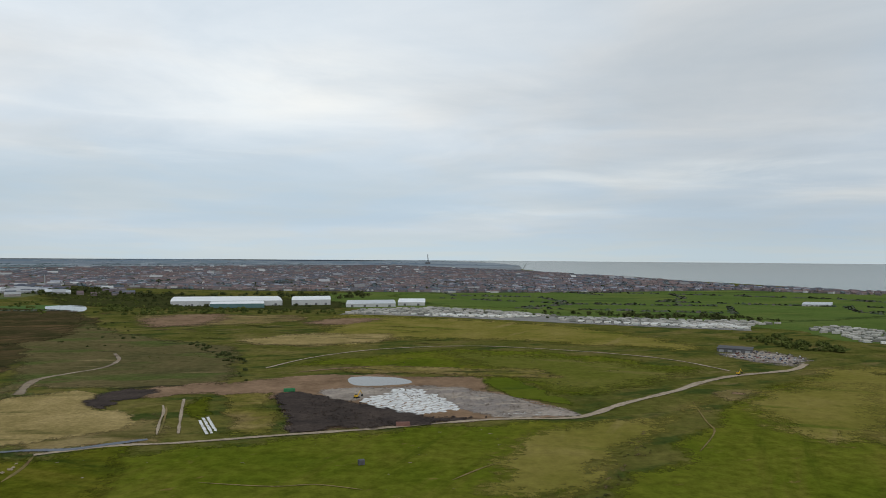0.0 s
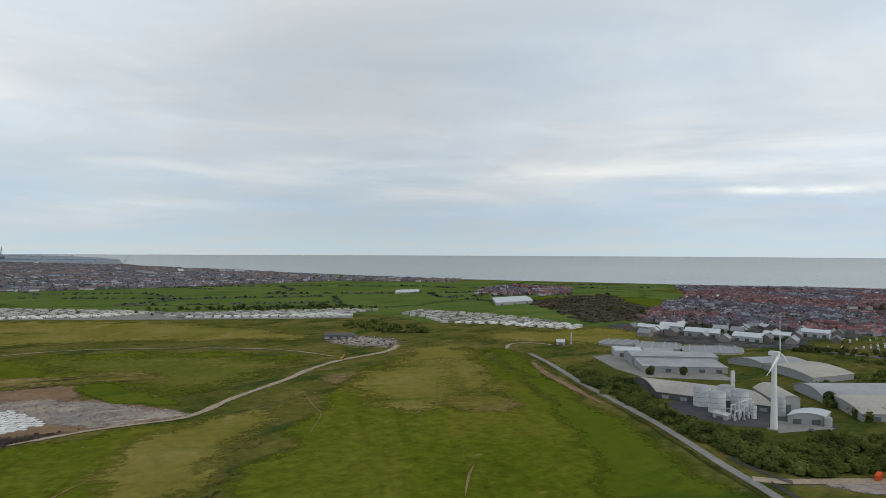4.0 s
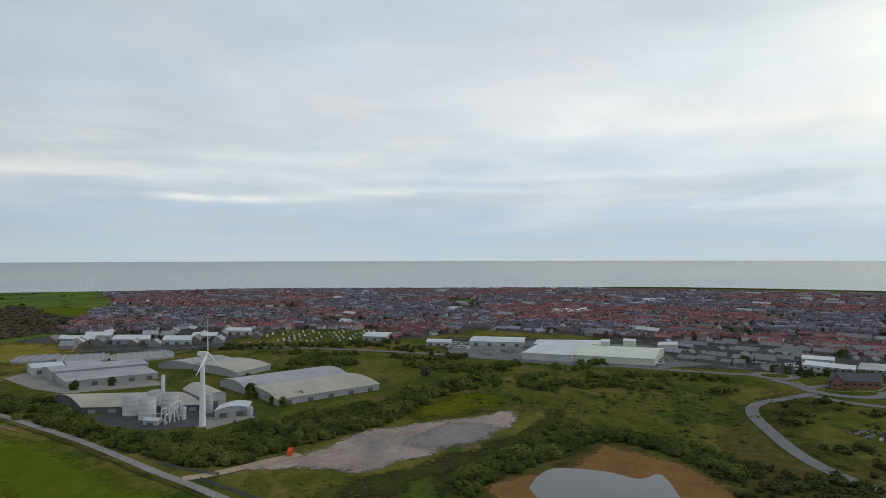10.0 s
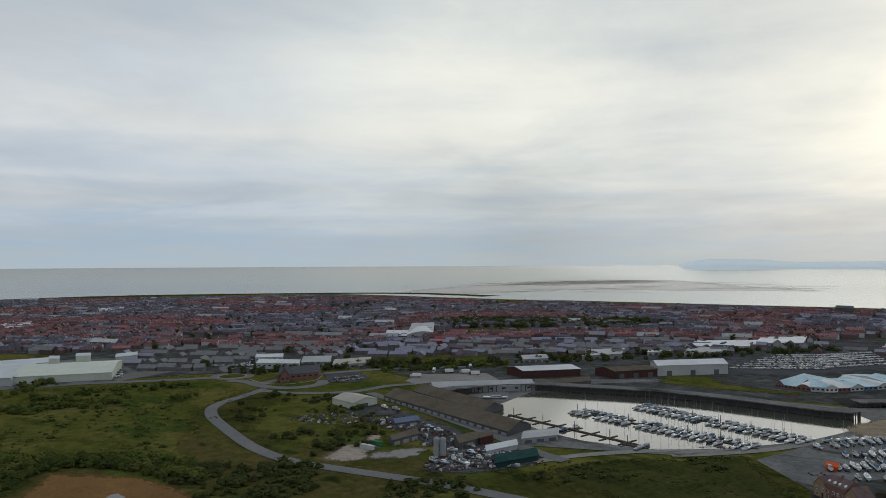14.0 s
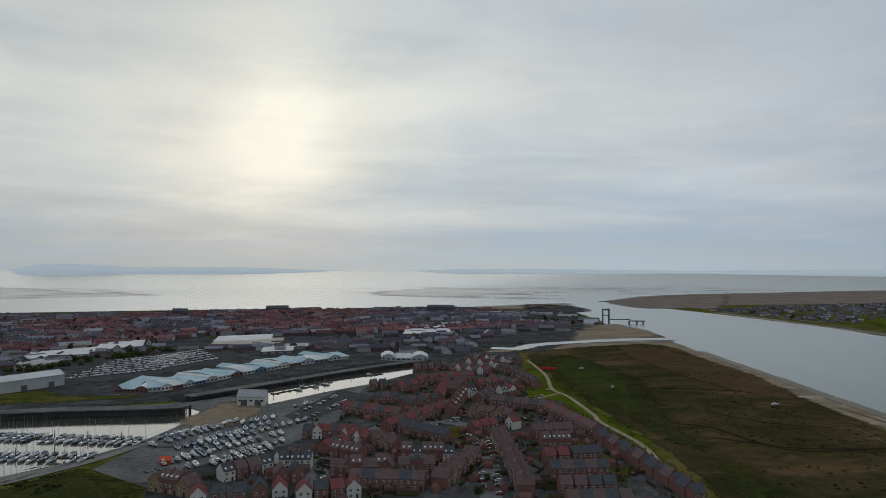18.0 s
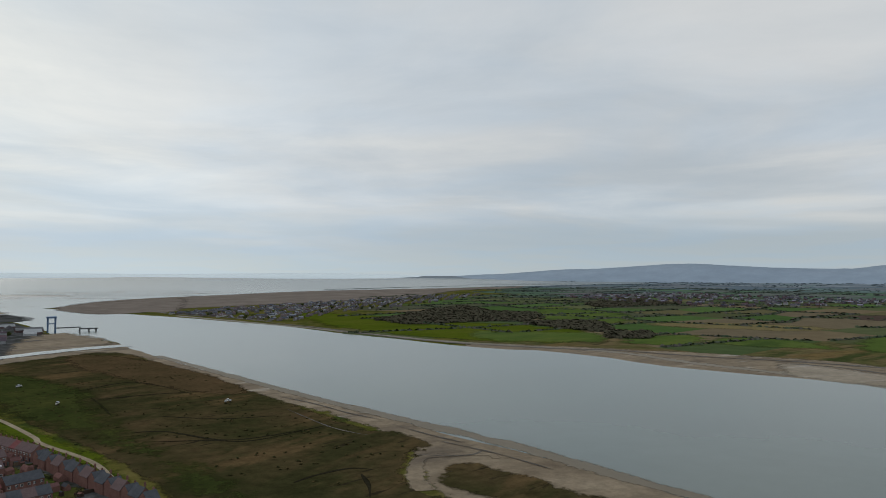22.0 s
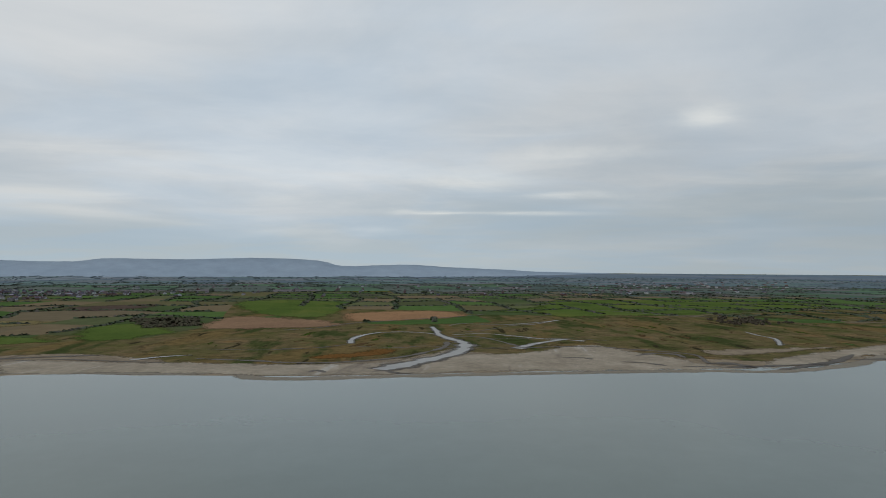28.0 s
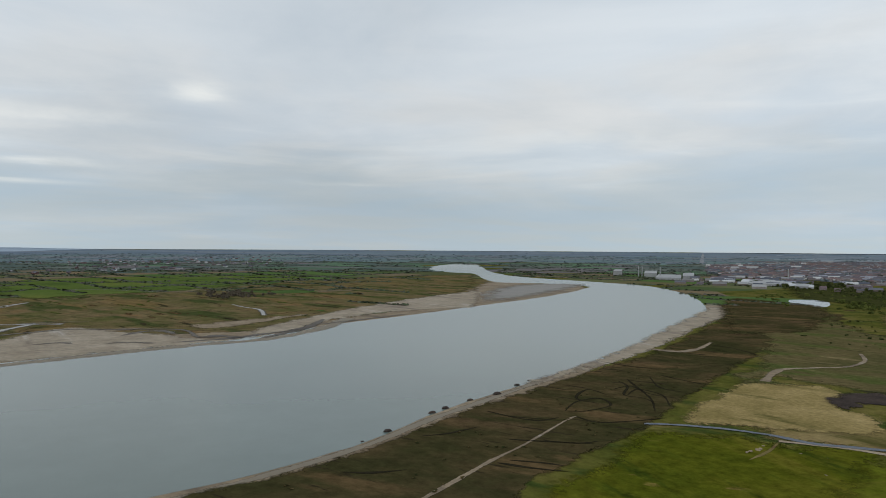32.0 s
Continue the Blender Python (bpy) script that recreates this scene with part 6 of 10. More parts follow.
RENDER = material("white_render", [(0.52, 0.51, 0.48), (0.62, 0.61, 0.58)], 0.3, 1.5, tint=0.1)
TILE_RED = material("red_roof_tiles", [(0.172, 0.065, 0.066), (0.218, 0.086, 0.085)], 0.4, 3.0, tint=0.3)
TILE_BROWN = material("brown_roof_tiles", [(0.12, 0.086, 0.084), (0.163, 0.117, 0.116)], 0.4, 3.0, tint=0.3)
TILE_SLATE = material("slate_roof_tiles", [(0.066, 0.070, 0.080), (0.10, 0.104, 0.115)], 0.4, 3.0, rough=0.6, tint=0.25)
GLASS = material("window_glass", [(0.03, 0.035, 0.04), (0.05, 0.055, 0.06)], 0.3, 1.0, rough=0.12, spec=0.6, tint=0.1)
UPVC = material("white_frame", [(0.62, 0.62, 0.61), (0.70, 0.70, 0.69)], 0.5, 2.0, rough=0.4, tint=0.05)
PAINT_DARK = material("dark_door_paint", [(0.03, 0.035, 0.05), (0.06, 0.05, 0.05)], 0.5, 2.0, rough=0.5)
TIMBER = material("weathered_timber", [(0.06, 0.05, 0.042), (0.10, 0.085, 0.07)], 0.3, 2.0, tint=0.3)
RUBBER = material("tyre_rubber", [(0.02, 0.02, 0.02), (0.03, 0.03, 0.03)], 1, 4)
HULL_WHITE = material("boat_gelcoat", [(0.60, 0.61, 0.61), (0.72, 0.72, 0.71), (0.50, 0.52, 0.53), (0.66, 0.66, 0.64), (0.09, 0.12, 0.17), (0.62, 0.60, 0.55)], mode="object", fine=1.0, rough=0.35, spec=0.4, tint=0.06)
CABIN = material("boat_cabin", [(0.58, 0.58, 0.57), (0.40, 0.42, 0.44), (0.12, 0.17, 0.24), (0.66, 0.66, 0.65), (0.30, 0.31, 0.32)], mode="object", fine=1.0, rough=0.45, tint=0.06)
MAST = material("mast_alloy", [(0.30, 0.31, 0.32), (0.40, 0.41, 0.42)], 1, 3, rough=0.4, spec=0.4)
CAR_PAINT = material("car_paint", [(0.50, 0.50, 0.50), (0.05, 0.05, 0.055), (0.28, 0.29, 0.30), (0.10, 0.12, 0.18), (0.60, 0.60, 0.60), (0.20, 0.03, 0.03), (0.14, 0.14, 0.15)], mode="object", fine=2.0, rough=0.25, spec=0.5, tint=0.03)
VAN_SKIN = material("caravan_panels", [(0.56, 0.54, 0.48), (0.66, 0.65, 0.60), (0.50, 0.50, 0.47), (0.60, 0.58, 0.52), (0.42, 0.44, 0.40)], mode="object", fine=1.0, rough=0.5, tint=0.06)
VAN_ROOF = material("caravan_roof", [(0.52, 0.52, 0.50), (0.64, 0.64, 0.62), (0.40, 0.38, 0.35), (0.58, 0.57, 0.55)], mode="object", fine=1.0, rough=0.6, tint=0.08)
REDPAINT = material("signal_red", [(0.42, 0.03, 0.03), (0.50, 0.05, 0.045)], 0.5, 2)
ORANGE = material("safety_orange", [(0.48, 0.07, 0.025), (0.55, 0.10, 0.04)], 0.5, 2)
GREENPAINT = material("machine_green", [(0.03, 0.14, 0.06), (0.05, 0.20, 0.09)], 0.5, 2, rough=0.5)
DEEPRED = material("weathered_red", [(0.20, 0.035, 0.035), (0.25, 0.05, 0.045)], 0.2, 1)
YELLOWPAINT = material("machine_yellow", [(0.45, 0.27, 0.03), (0.52, 0.33, 0.05)], 0.5, 2, rough=0.5)
BLUEPAINT = material("faded_blue", [(0.10, 0.16, 0.26), (0.14, 0.20, 0.30)], 0.3, 2, rough=0.6)


def thing(name, at, label, category, group="", rz=0.0, z=0.0):
    ob = new(name)
    ob.empty_display_size = 1
    ob.matrix_basis = pose(at[0], at[1], z, 0, 0, rz)
    return tagged(ob, label, category, group)


def box_mesh(parts, bev=0.0):
    """Boxes (cx, cy, cz, sx, sy, sz[, top]) in one mesh; top narrows the upper face."""
    v, f = [], []
    for b in parts:
        cx, cy, cz, sx, sy, sz = b[:6]
        k = b[6] if len(b) > 6 else 1.0
        i = len(v)
        for z, s in ((-1, 1.0), (1, k)):
            for x, y in ((-1, -1), (1, -1), (1, 1), (-1, 1)):
                v.append((cx + x * sx / 2 * s, cy + y * sy / 2 * s, cz + z * sz / 2))
        f += [tuple(i + j for j in q) for q in ((3, 2, 1, 0), (4, 5, 6, 7), (0, 1, 5, 4), (1, 2, 6, 5), (2, 3, 7, 6), (3, 0, 4, 7))]
    return v, f


def tube(p, q, r0, r1=None, n=10):
    p, q = Vector(p), Vector(q)
    r1 = r0 if r1 is None else r1
    d = (q - p).normalized()
    u = d.orthogonal().normalized()
    w = d.cross(u)
    v, f = [], []
    for c, r in ((p, r0), (q, r1)):
        for k in range(n):
            a = 2 * math.pi * k / n
            v.append(tuple(c + (u * math.cos(a) + w * math.sin(a)) * r))
    for k in range(n):
        f.append((k, (k + 1) % n, n + (k + 1) % n, n + k))
    f += [tuple(range(n))[::-1], tuple(range(n, 2 * n))]
    return v, f


def lathe(prof, n=20):
    v, f = [], []
    for r, z in prof:
        for k in range(n):
            a = 2 * math.pi * k / n
            v.append((math.cos(a) * r, math.sin(a) * r, z))
    for i in range(len(prof) - 1):
        for k in range(n):
            f.append((i * n + k, i * n + (k + 1) % n, (i + 1) * n + (k + 1) % n, (i + 1) * n + k))
    f += [tuple(range(n))[::-1], tuple(range((len(prof) - 1) * n, len(prof) * n))]
    return v, f


def join(*ms):
    v, f = [], []
    for a, b in ms:
        i = len(v)
        v += a
        f += [tuple(i + k for k in q) for q in b]
    return v, f


def moved(m, dx=0, dy=0, dz=0, rz=0):
    c, s = math.cos(radians(rz)), math.sin(radians(rz))
    return [(x * c - y * s + dx, x * s + y * c + dy, z + dz) for x, y, z in m[0]], m[1]


def piece(name, m, mat, parent, label="", smooth=False):
    ob = mesh_object(name, m[0], m[1], mat, parent=parent, smooth=smooth)
    if label:
        tagged(ob, label)
    return ob


def shed(name, a, b, c, h, rise, wall, roof, label, style="gable", along="ab", category="warehouse", doors=0, lights=0, group="", windows=0):
    """A hall on the ground corners a, b (front) and c (behind a). The ridge runs along ab or ac."""
    o = thing(name, a, label, category, group)
    A, B, C = Vector((0, 0)), Vector((b[0] - a[0], b[1] - a[1])), Vector((c[0] - a[0], c[1] - a[1]))
    U, V = (B, C) if along == "ab" else (C, B)
    n = {"gable": 2, "arch": 10, "flat": 1, "mono": 1}[style]

    def top(t):
        return h + rise * {"gable": 1 - abs(2 * t - 1), "arch": 1 - (2 * t - 1) ** 2, "flat": 0, "mono": t}[style]

    ts = [i / n for i in range(n + 1)]
    v, f = [], []
    for s in (0, 1):
        for t in ts:
            p = U * s + V * t
            v.append((p.x, p.y, top(t)))
        for t in (0, 1):
            p = U * s + V * t
            v.append((p.x, p.y, -0.3))
    k = n + 3
    for s in (0, 1):
        f.append((s * k + n + 1, *[s * k + i for i in range(n + 1)], s * k + n + 2))
    f += [(n + 1, k + n + 1, k, 0), (n + 2, k + n + 2, k + n, n)]
    piece("wall", (v, f), wall, o)
    # the roof skin, with its eaves and thickness
    uo, vo = 0.5 / U.length, 0.5 / V.length
    v, f = [], []
    for s in (-uo, 1 + uo):
        for lay_ in (0.35, 0.08):
            for i, t in enumerate(ts):
                tt = -vo if i == 0 else 1 + vo if i == n else t
                p = U * s + V * tt
                v.append((p.x, p.y, top(t) + lay_))
    m = n + 1
    for i in range(n):
        f += [(i, i + 1, 2 * m + i + 1, 2 * m + i), (m + i, 3 * m + i, 3 * m + i + 1, m + i + 1), (i, m + i, m + i + 1, i + 1), (2 * m + i, 2 * m + i + 1, 3 * m + i + 1, 3 * m + i)]
    f += [(0, 2 * m, 3 * m, m), (n, m + n, 3 * m + n, 2 * m + n)]
    r = piece("roof", (v, f), roof, o)
    if lights:
        for j in range(lights):
            s = (j + 0.5) / lights
            q = []
            for ds, t in ((-0.15, 0.12), (0.15, 0.12), (0.15, 0.4), (-0.15, 0.4)):
                p = U * (s + ds / lights) + V * t
                q.append((p.x, p.y, top(t) + 0.42))
            ob = mesh_object("rooflight", q, [(0, 1, 2, 3)], ROOF_WHITE)
            ob.parent = r
    ang = math.degrees(math.atan2(B.y, B.x))
    for j in range(doors):
        p = B * ((j + 0.5) / doors)
        w = min(5.0, B.length / doors * 0.6)
        hh = min(5, h * 0.65)
        piece("door", moved(box_mesh([(0, -0.06, hh / 2, w, 0.3, hh)]), p.x, p.y, 0, ang), CLAD_DARK if wall is not CLAD_DARK else CLAD_GREY, o)
    for j in range(windows):
        p = B * ((j + 0.5) / windows)
        piece("window", moved(box_mesh([(0, -0.04, h * 0.62, min(3, B.length / windows * 0.5), 0.2, 1.4)]), p.x, p.y, 0, ang), GLASS, o)
    return o


SLATEBLUE = material("blue_sheeting", [(0.10, 0.13, 0.20), (0.14, 0.17, 0.24)], 0.1, 0.6)
TEAL_DARK = material("teal_sheeting", [(0.018, 0.045, 0.045), (0.03, 0.065, 0.062)], 0.1, 0.6)


# ---- the works beside the turbine ----
area("works_yard", [(404, 360), (433, 364), (457, 318), (462, 271), (438, 253), (411, 267), (385, 295), (387, 330)], ASPHALT, 0.72, "dark works yard", smooth=0)
area("works_yard", [(516, 556), (554, 562), (547, 488), (543, 416), (527, 391), (471, 445), (482, 489)], CONCRETE, 0.72, "pale concrete works yard", smooth=0)
area("works_yard", [(425, 287), (440, 266), (438, 254), (397, 265)], CONCRETE, 0.75, "pale pad at the foot of the turbine", smooth=0)
shed("warehouse", (414, 377), (444, 300), (445, 429), 4.5, 4, CLAD_DARK, ROOF_PALE, "long barrel-roofed shed with a pale roof", "arch", doors=6)
shed("warehouse", (445, 299), (469, 297), (476, 339), 8, 3, CLAD_GREY, ROOF_PALE, "barrel-roofed hall with grey end wall", "arch", "ac", doors=1)
shed("warehouse", (472, 256), (552, 206), (513, 305), 5, 3, CLAD_GREY, ROOF_PALE, "wide barrel-roofed shed with a cream roof", "arch", "ab", doors=5)
shed("warehouse", (503, 300), (589, 249), (533, 343), 5, 4, CLAD_GREY, ROOF_GREY, "barrel-roofed shed with a streaked grey roof", "arch", "ab", doors=3)
shed("warehouse", (600, 416), (572, 351), (651, 410), 5, 3, CLAD_GREY, ROOF_PALE, "barrel-roofed shed with a cream roof", "arch", "ac")
shed("warehouse", (602, 457), (606, 422), (648, 440), 5, 3, CLAD_GREY, ROOF_GREY, "grey barrel-roofed shed among trees", "arch", "ac")
shed("process_hall", (491, 463), (552, 419), (520, 504), 5.5, 1.5, CLAD_GREY, ROOF_GREY, "long low grey process hall", "mono", doors=5)
shed("process_hall", (515, 500), (580, 451), (535, 531), 8.5, 2, CLAD_GREY, ROOF_GREY, "tall grey process hall", "gable", windows=12)
shed("process_hall", (537, 545), (558, 527), (558, 572), 6.5, 1.5, CLAD_WHITE, ROOF_WHITE, "small white-roofed hall on a concrete yard", "gable", doors=2)
shed("process_hall", (559, 524), (581, 504), (576, 544), 6, 1, CLAD_WHITE, ROOF_GREY, "low plant building with a flat roof", "mono", doors=3)


def tank(at, r, h, label, name="silo", dome=1.5, mat=None, group="silos in the works yard"):
    o = thing(name, at, label, "tank", group)
    piece("shell", lathe([(r, -0.2), (r, h), (r * 1.02, h), (r * 1.02, h + 0.25)], 24), mat or STEEL, o)
    piece("roof", lathe([(r * 1.03, h + 0.25), (r * 0.7, h + dome * 0.75), (r * 0.25, h + dome), (0.3, h + dome * 1.05)], 24), ROOF_GREY, o)
    for k in range(3):
        z = h * (k + 1) / 4
        piece("band", lathe([(r + 0.02, z), (r + 0.12, z + 0.05), (r + 0.12, z + 0.25), (r + 0.02, z + 0.3)], 24), CLAD_GREY, o)
    piece("ladder", box_mesh([(r + 0.35, -0.3, h / 2, 0.08, 0.08, h), (r + 0.35, 0.3, h / 2, 0.08, 0.08, h)] + [(r + 0.35, 0, 0.6 + 1.2 * i, 0.06, 0.6, 0.06) for i in range(int(h / 1.2))]), CLAD_GREY, o)
    return o


tank((421, 341), 6.0, 13.4, "tall ribbed steel silo with a shallow domed roof")
tank((413, 322), 5.8, 13.8, "tall ribbed steel silo with a shallow domed roof")
tank((438, 334), 6.0, 13.2, "tall ribbed steel silo with a shallow domed roof")
tank((432, 318), 6.0, 13.4, "tall ribbed steel silo with a shallow domed roof")
tank((441, 293), 3.0, 11.2, "rounded white vessel on end", "vessel", 2.5, CLAD_WHITE, "vessels in the works yard")
tank((418, 297), 1.7, 8.4, "slim steel vessel on end", "vessel", 1.0, STEEL, "vessels in the works yard")
tank((440, 260), 2.4, 5.6, "short white tank in the works yard", "vessel", 0.8, CLAD_WHITE, "vessels in the works yard")
shed("plant_building", (424, 277), (441, 262), (441, 284), 5.5, 2, CLAD_GREY, ROOF_WHITE, "small grey shed with a curved white roof", "arch", "ac", "shed", doors=2)
shed("container", (397, 313), (397, 302), (405, 316), 3.2, 0.1, CLAD_WHITE, ROOF_WHITE, "white container on the yard", "flat", "ab", "container", doors=1)


def pipework(at, label):
    o = thing("pipework", at, label, "pipes")
    rnd = random.Random(5)
    for i in range(9):
        x, y, h = rnd.uniform(-11, 11), rnd.uniform(-5, 5), rnd.uniform(4, 12)
        L = rnd.uniform(3, 7)
        m = join(tube((x, y, 0), (x, y, h), 0.4), tube((x, y, h), (x + L, y + 1, h), 0.4), tube((x + L, y + 1, h), (x + L, y + 1, 0), 0.4))
        piece("pipe", m, STEEL, o)
    for i in range(6):
        x, y = rnd.uniform(-11, 11), rnd.uniform(-6, 6)
        piece("pump", box_mesh([(x, y, 0.9, rnd.uniform(1.5, 3.5), 1.6, 1.8, 0.85), (x + 0.4, y, 2.1, 0.8, 0.8, 0.8)]), CLAD_GREY, o)
    for x in (-12, -4, 4, 12):
        piece("rack_post", box_mesh([(x, 6, 3, 0.3, 0.3, 6)]), CLAD_GREY, o)
    piece("rack_beam", box_mesh([(0, 6, 6, 25, 0.8, 0.3)]), CLAD_GREY, o)
    return o


pipework((412, 302), "tangle of steel pipes and pumps beside the silos")
o = thing("flue_stack", (467, 350), "twin steel flue stack behind the silos", "chimney")
for dx in (-1.0, 1.0):
    piece("flue", lathe([(0.95, 0), (0.9, 20.0), (0.75, 20.0)], 12), STEEL, o).location = (dx, 0, 0)
for z in (8, 14):
    piece("bracket", box_mesh([(0, 0, z, 3, 0.4, 0.4)]), CLAD_GREY, o)


TURBINE = material("turbine_paint", [(0.62, 0.63, 0.63), (0.68, 0.69, 0.69)], 0.2, 1.0, rough=0.4, spec=0.4, tint=0.05)


def turbine(at, hub, face, blade, spin):
    o = thing("wind_turbine", at, "white three-bladed wind turbine at rest", "wind turbine", rz=face)
    piece("tower", lathe([(2.25, -0.3), (2.2, 0.3), (1.3, hub - 1.2), (1.3, hub - 0.9)], 20), TURBINE, o, smooth=True)
    piece("foundation", lathe([(4.2, -0.2), (4.0, 0.35), (2.0, 0.5)], 20), CONCRETE, o)
    piece("nacelle", box_mesh([(0.1, 0, hub, 6.0, 2.6, 2.7, 0.85), (-2.6, 0, hub, 1.6, 2.0, 2.1, 0.8)]), TURBINE, o)
    rotor = piece("hub", moved((lathe([(1.1, 0), (1.05, 0.7), (0.6, 1.4), (0.15, 1.7)], 16)[0], lathe([(1.1, 0), (1.05, 0.7), (0.6, 1.4), (0.15, 1.7)], 16)[1])), TURBINE, o)
    rotor.matrix_basis = pose(2.7, 0, hub, 0, 90, 0)
    for k in range(3):
        v, f = [], []
        for i in range(9):
            s = i / 8
            r = 0.8 + s * (blade - 0.8)
            ch = (0.75 + 2.1 * min(1, s * 6)) * (1 - 0.82 * s) if s > 0 else 0.8
            tw = radians(18 * (1 - s))
            for cx, cy in ((-0.35, 0), (0.1, 0.11), (0.65, 0), (0.1, -0.09)):
                x, y = cx * ch, cy * ch * 1.4
                v.append((r, x * math.cos(tw) - y * math.sin(tw), x * math.sin(tw) + y * math.cos(tw)))
            if i:
                for j in range(4):
                    b = 4 * i
                    f.append((b - 4 + j, b - 4 + (j + 1) % 4, b + (j + 1) % 4, b + j))
        b = piece("blade", (v, f), TURBINE, rotor)
        b.matrix_basis = pose(0, 0, 0.8, 0, 0, spin + 120 * k)
    return o


turbine((404, 273), 47.4, 282, 22.5, 180)

# small flare stack and hut on the grass
o = shed("pump_house", (545, 649), (553, 644), (562, 669), 3.5, 1, CLAD_WHITE, ROOF_WHITE, "small white hut on open grass", "gable", "ab", "hut", doors=1)
o = thing("flare_stack", (563, 644), "slim white flare stack on open grass", "chimney")
piece("stack", lathe([(1.0, 0), (0.9, 14.1), (0.6, 14.1)], 12), CLAD_WHITE, o)
piece("base", box_mesh([(0, 0, 0.5, 4, 4, 1)]), CONCRETE, o)


# settling tanks
SLUDGE = material("grey_sludge", [(0.15, 0.155, 0.16), (0.20, 0.205, 0.21)], 0.05, 0.3, rough=0.5, spec=0.3, tint=0.15)


def basin(a, b, c, label):
    o = thing("settling_tank", a, label, "tank", "settling tanks")
    B, C = Vector((b[0] - a[0], b[1] - a[1])), Vector((c[0] - a[0], c[1] - a[1]))
    n = 28
    ring = []
    for k in range(n):
        t = 2 * math.pi * k / n
        e = 0.55
        cx, cy = math.copysign(abs(math.cos(t)) ** e, math.cos(t)), math.copysign(abs(math.sin(t)) ** e, math.sin(t))
        p = (B + C) / 2 + B * cx / 2 + C * cy / 2
        ring.append((p.x, p.y))
    v, f = [], []
    mid = (B + C) / 2
    for (r, z) in ((1, -0.2), (1, 2.6), (0.96, 2.6), (0.96, 1.6)):
        v += [(mid.x + (x - mid.x) * r, mid.y + (y - mid.y) * r, z) for x, y in ring]
    for i in range(3):
        f += [(i * n + k, i * n + (k + 1) % n, (i + 1) * n + (k + 1) % n, (i + 1) * n + k) for k in range(n)]
    piece("wall", (v, f), CLAD_GREY, o)
    piece("water", ([(x, y, 1.9) for x, y in ring], [tuple(range(n))]), SLUDGE, o)
    ang = math.degrees(math.atan2(C.y, C.x))
    for j in range(4):
        p = B * ((j + 0.5) / 4) + C / 2
        piece("walkway", moved(box_mesh([(0, 0, 2.9, C.length * 0.96, 1.6, 0.3)]), p.x, p.y, 0, ang), CLAD_GREY, o)


basin((582, 623), (612, 591), (626, 653), "oblong white-walled settling tank")
basin((594, 574), (627, 535), (643, 616), "oblong white-walled settling tank")
basin((616, 526), (666, 483), (665, 567), "oblong white-walled settling tank")

# ---- the factory by the main road ----
shed("factory", (753, 119), (744, 66), (856, 103), 7.5, 2.0, CLAD_WHITE, ROOF_WHITE, "big white factory hall by the main road", "gable", "ab", "factory", doors=0, lights=0)
shed("factory", (752, 67), (741, -16), (840, 55), 7, 4.0, CLAD_GREEN, CLAD_GREEN, "big pale-green factory hall with a broad roof", "gable", "ab", "factory", doors=0)
shed("factory", (856, 201), (858, 134), (909, 207), 5.5, 1.5, CLAD_WHITE, ROOF_WHITE, "long white factory hall in a yard", "gable", "ab", "factory", doors=4)
shed("factory", (843, 119), (856, 36), (888, 119), 6, 1.5, CLAD_WHITE, ROOF_WHITE, "long white-roofed works hall in a yard", "gable", "ab", "factory")
shed("factory_annex", (858, -22.2), (868, -44), (888, -24.8), 7, 2, CLAD_WHITE, ROOF_WHITE, "white-roofed annex of the factory", "gable", "ab", "factory")
shed("plant_room", (820, 40), (815, 31), (844, 40), 14, 0.5, CLAD_GREEN, ROOF_WHITE, "pale tower above the factory roof", "flat", "ab", "tower")
shed("plant_room", (831, 16), (828, 2.8), (855, 15.3), 14, 0.5, CLAD_GREEN, ROOF_WHITE, "pale tower above the factory roof", "flat", "ab", "tower")
area("works_yard", [(850, 227), (901, 211), (928, 111), (905, -51), (768, -76), (722, -13.1), (726, 81), (764, 204)], YARD, 0.6, "grey factory yard", smooth=0)

# trading estate beyond the works
for i, (a, b, c, h, lab) in enumerate([
        ((748, 717), (755, 668), (783, 744), 8, "white-roofed unit"),
        ((783, 708), (791, 673), (821, 736), 9, "white curved-roof unit"),
        ((753, 639), (767, 595), (799, 672), 9, "white flat-roofed unit"),
        ((768, 577), (777, 541), (814, 605), 8, "pale grey unit"),
        ((822, 572), (829, 539), (860, 593), 8, "pale unit"),
        ((884, 560), (891, 525), (920, 578), 9, "long white unit"),
        ((872, 349), (873, 316), (926, 360), 8, "white stepped shed"),
        ((844, 253), (846, 223), (873, 258), 6, "white roofed depot"),
        ((831, 1180), (945, 1203), (917, 1318), 8, "white and blue sheds among fields"),
        ((836, 1637), (901, 1632), (889, 1726), 6, "low pale farm sheds")]):
    shed("trading_unit", a, b, c, h * 0.7, 2, (CLAD_GREY, CLAD_WHITE)[i % 2], ROOF_WHITE, lab + " on a trading estate", ("gable", "arch")[i % 2], "ab", "warehouse", doors=3, group="trading estate units")

houses("trading_sheds", [(801, 779), (949, 556), (886, 482), (807, 490), (686, 667)], 25, 34, 13, 4.5, [WALLS_FAR, SHOPS], "pale and grey sheds of a trading estate", skip=0.35, seed=57, block=(14, 36), stacks=False)
area("works_ground", [(806, 806), (964, 565), (893, 468), (766, 465), (663, 663)], TOWN, 0.4, "yards of a trading estate", rag=3, soft=4)

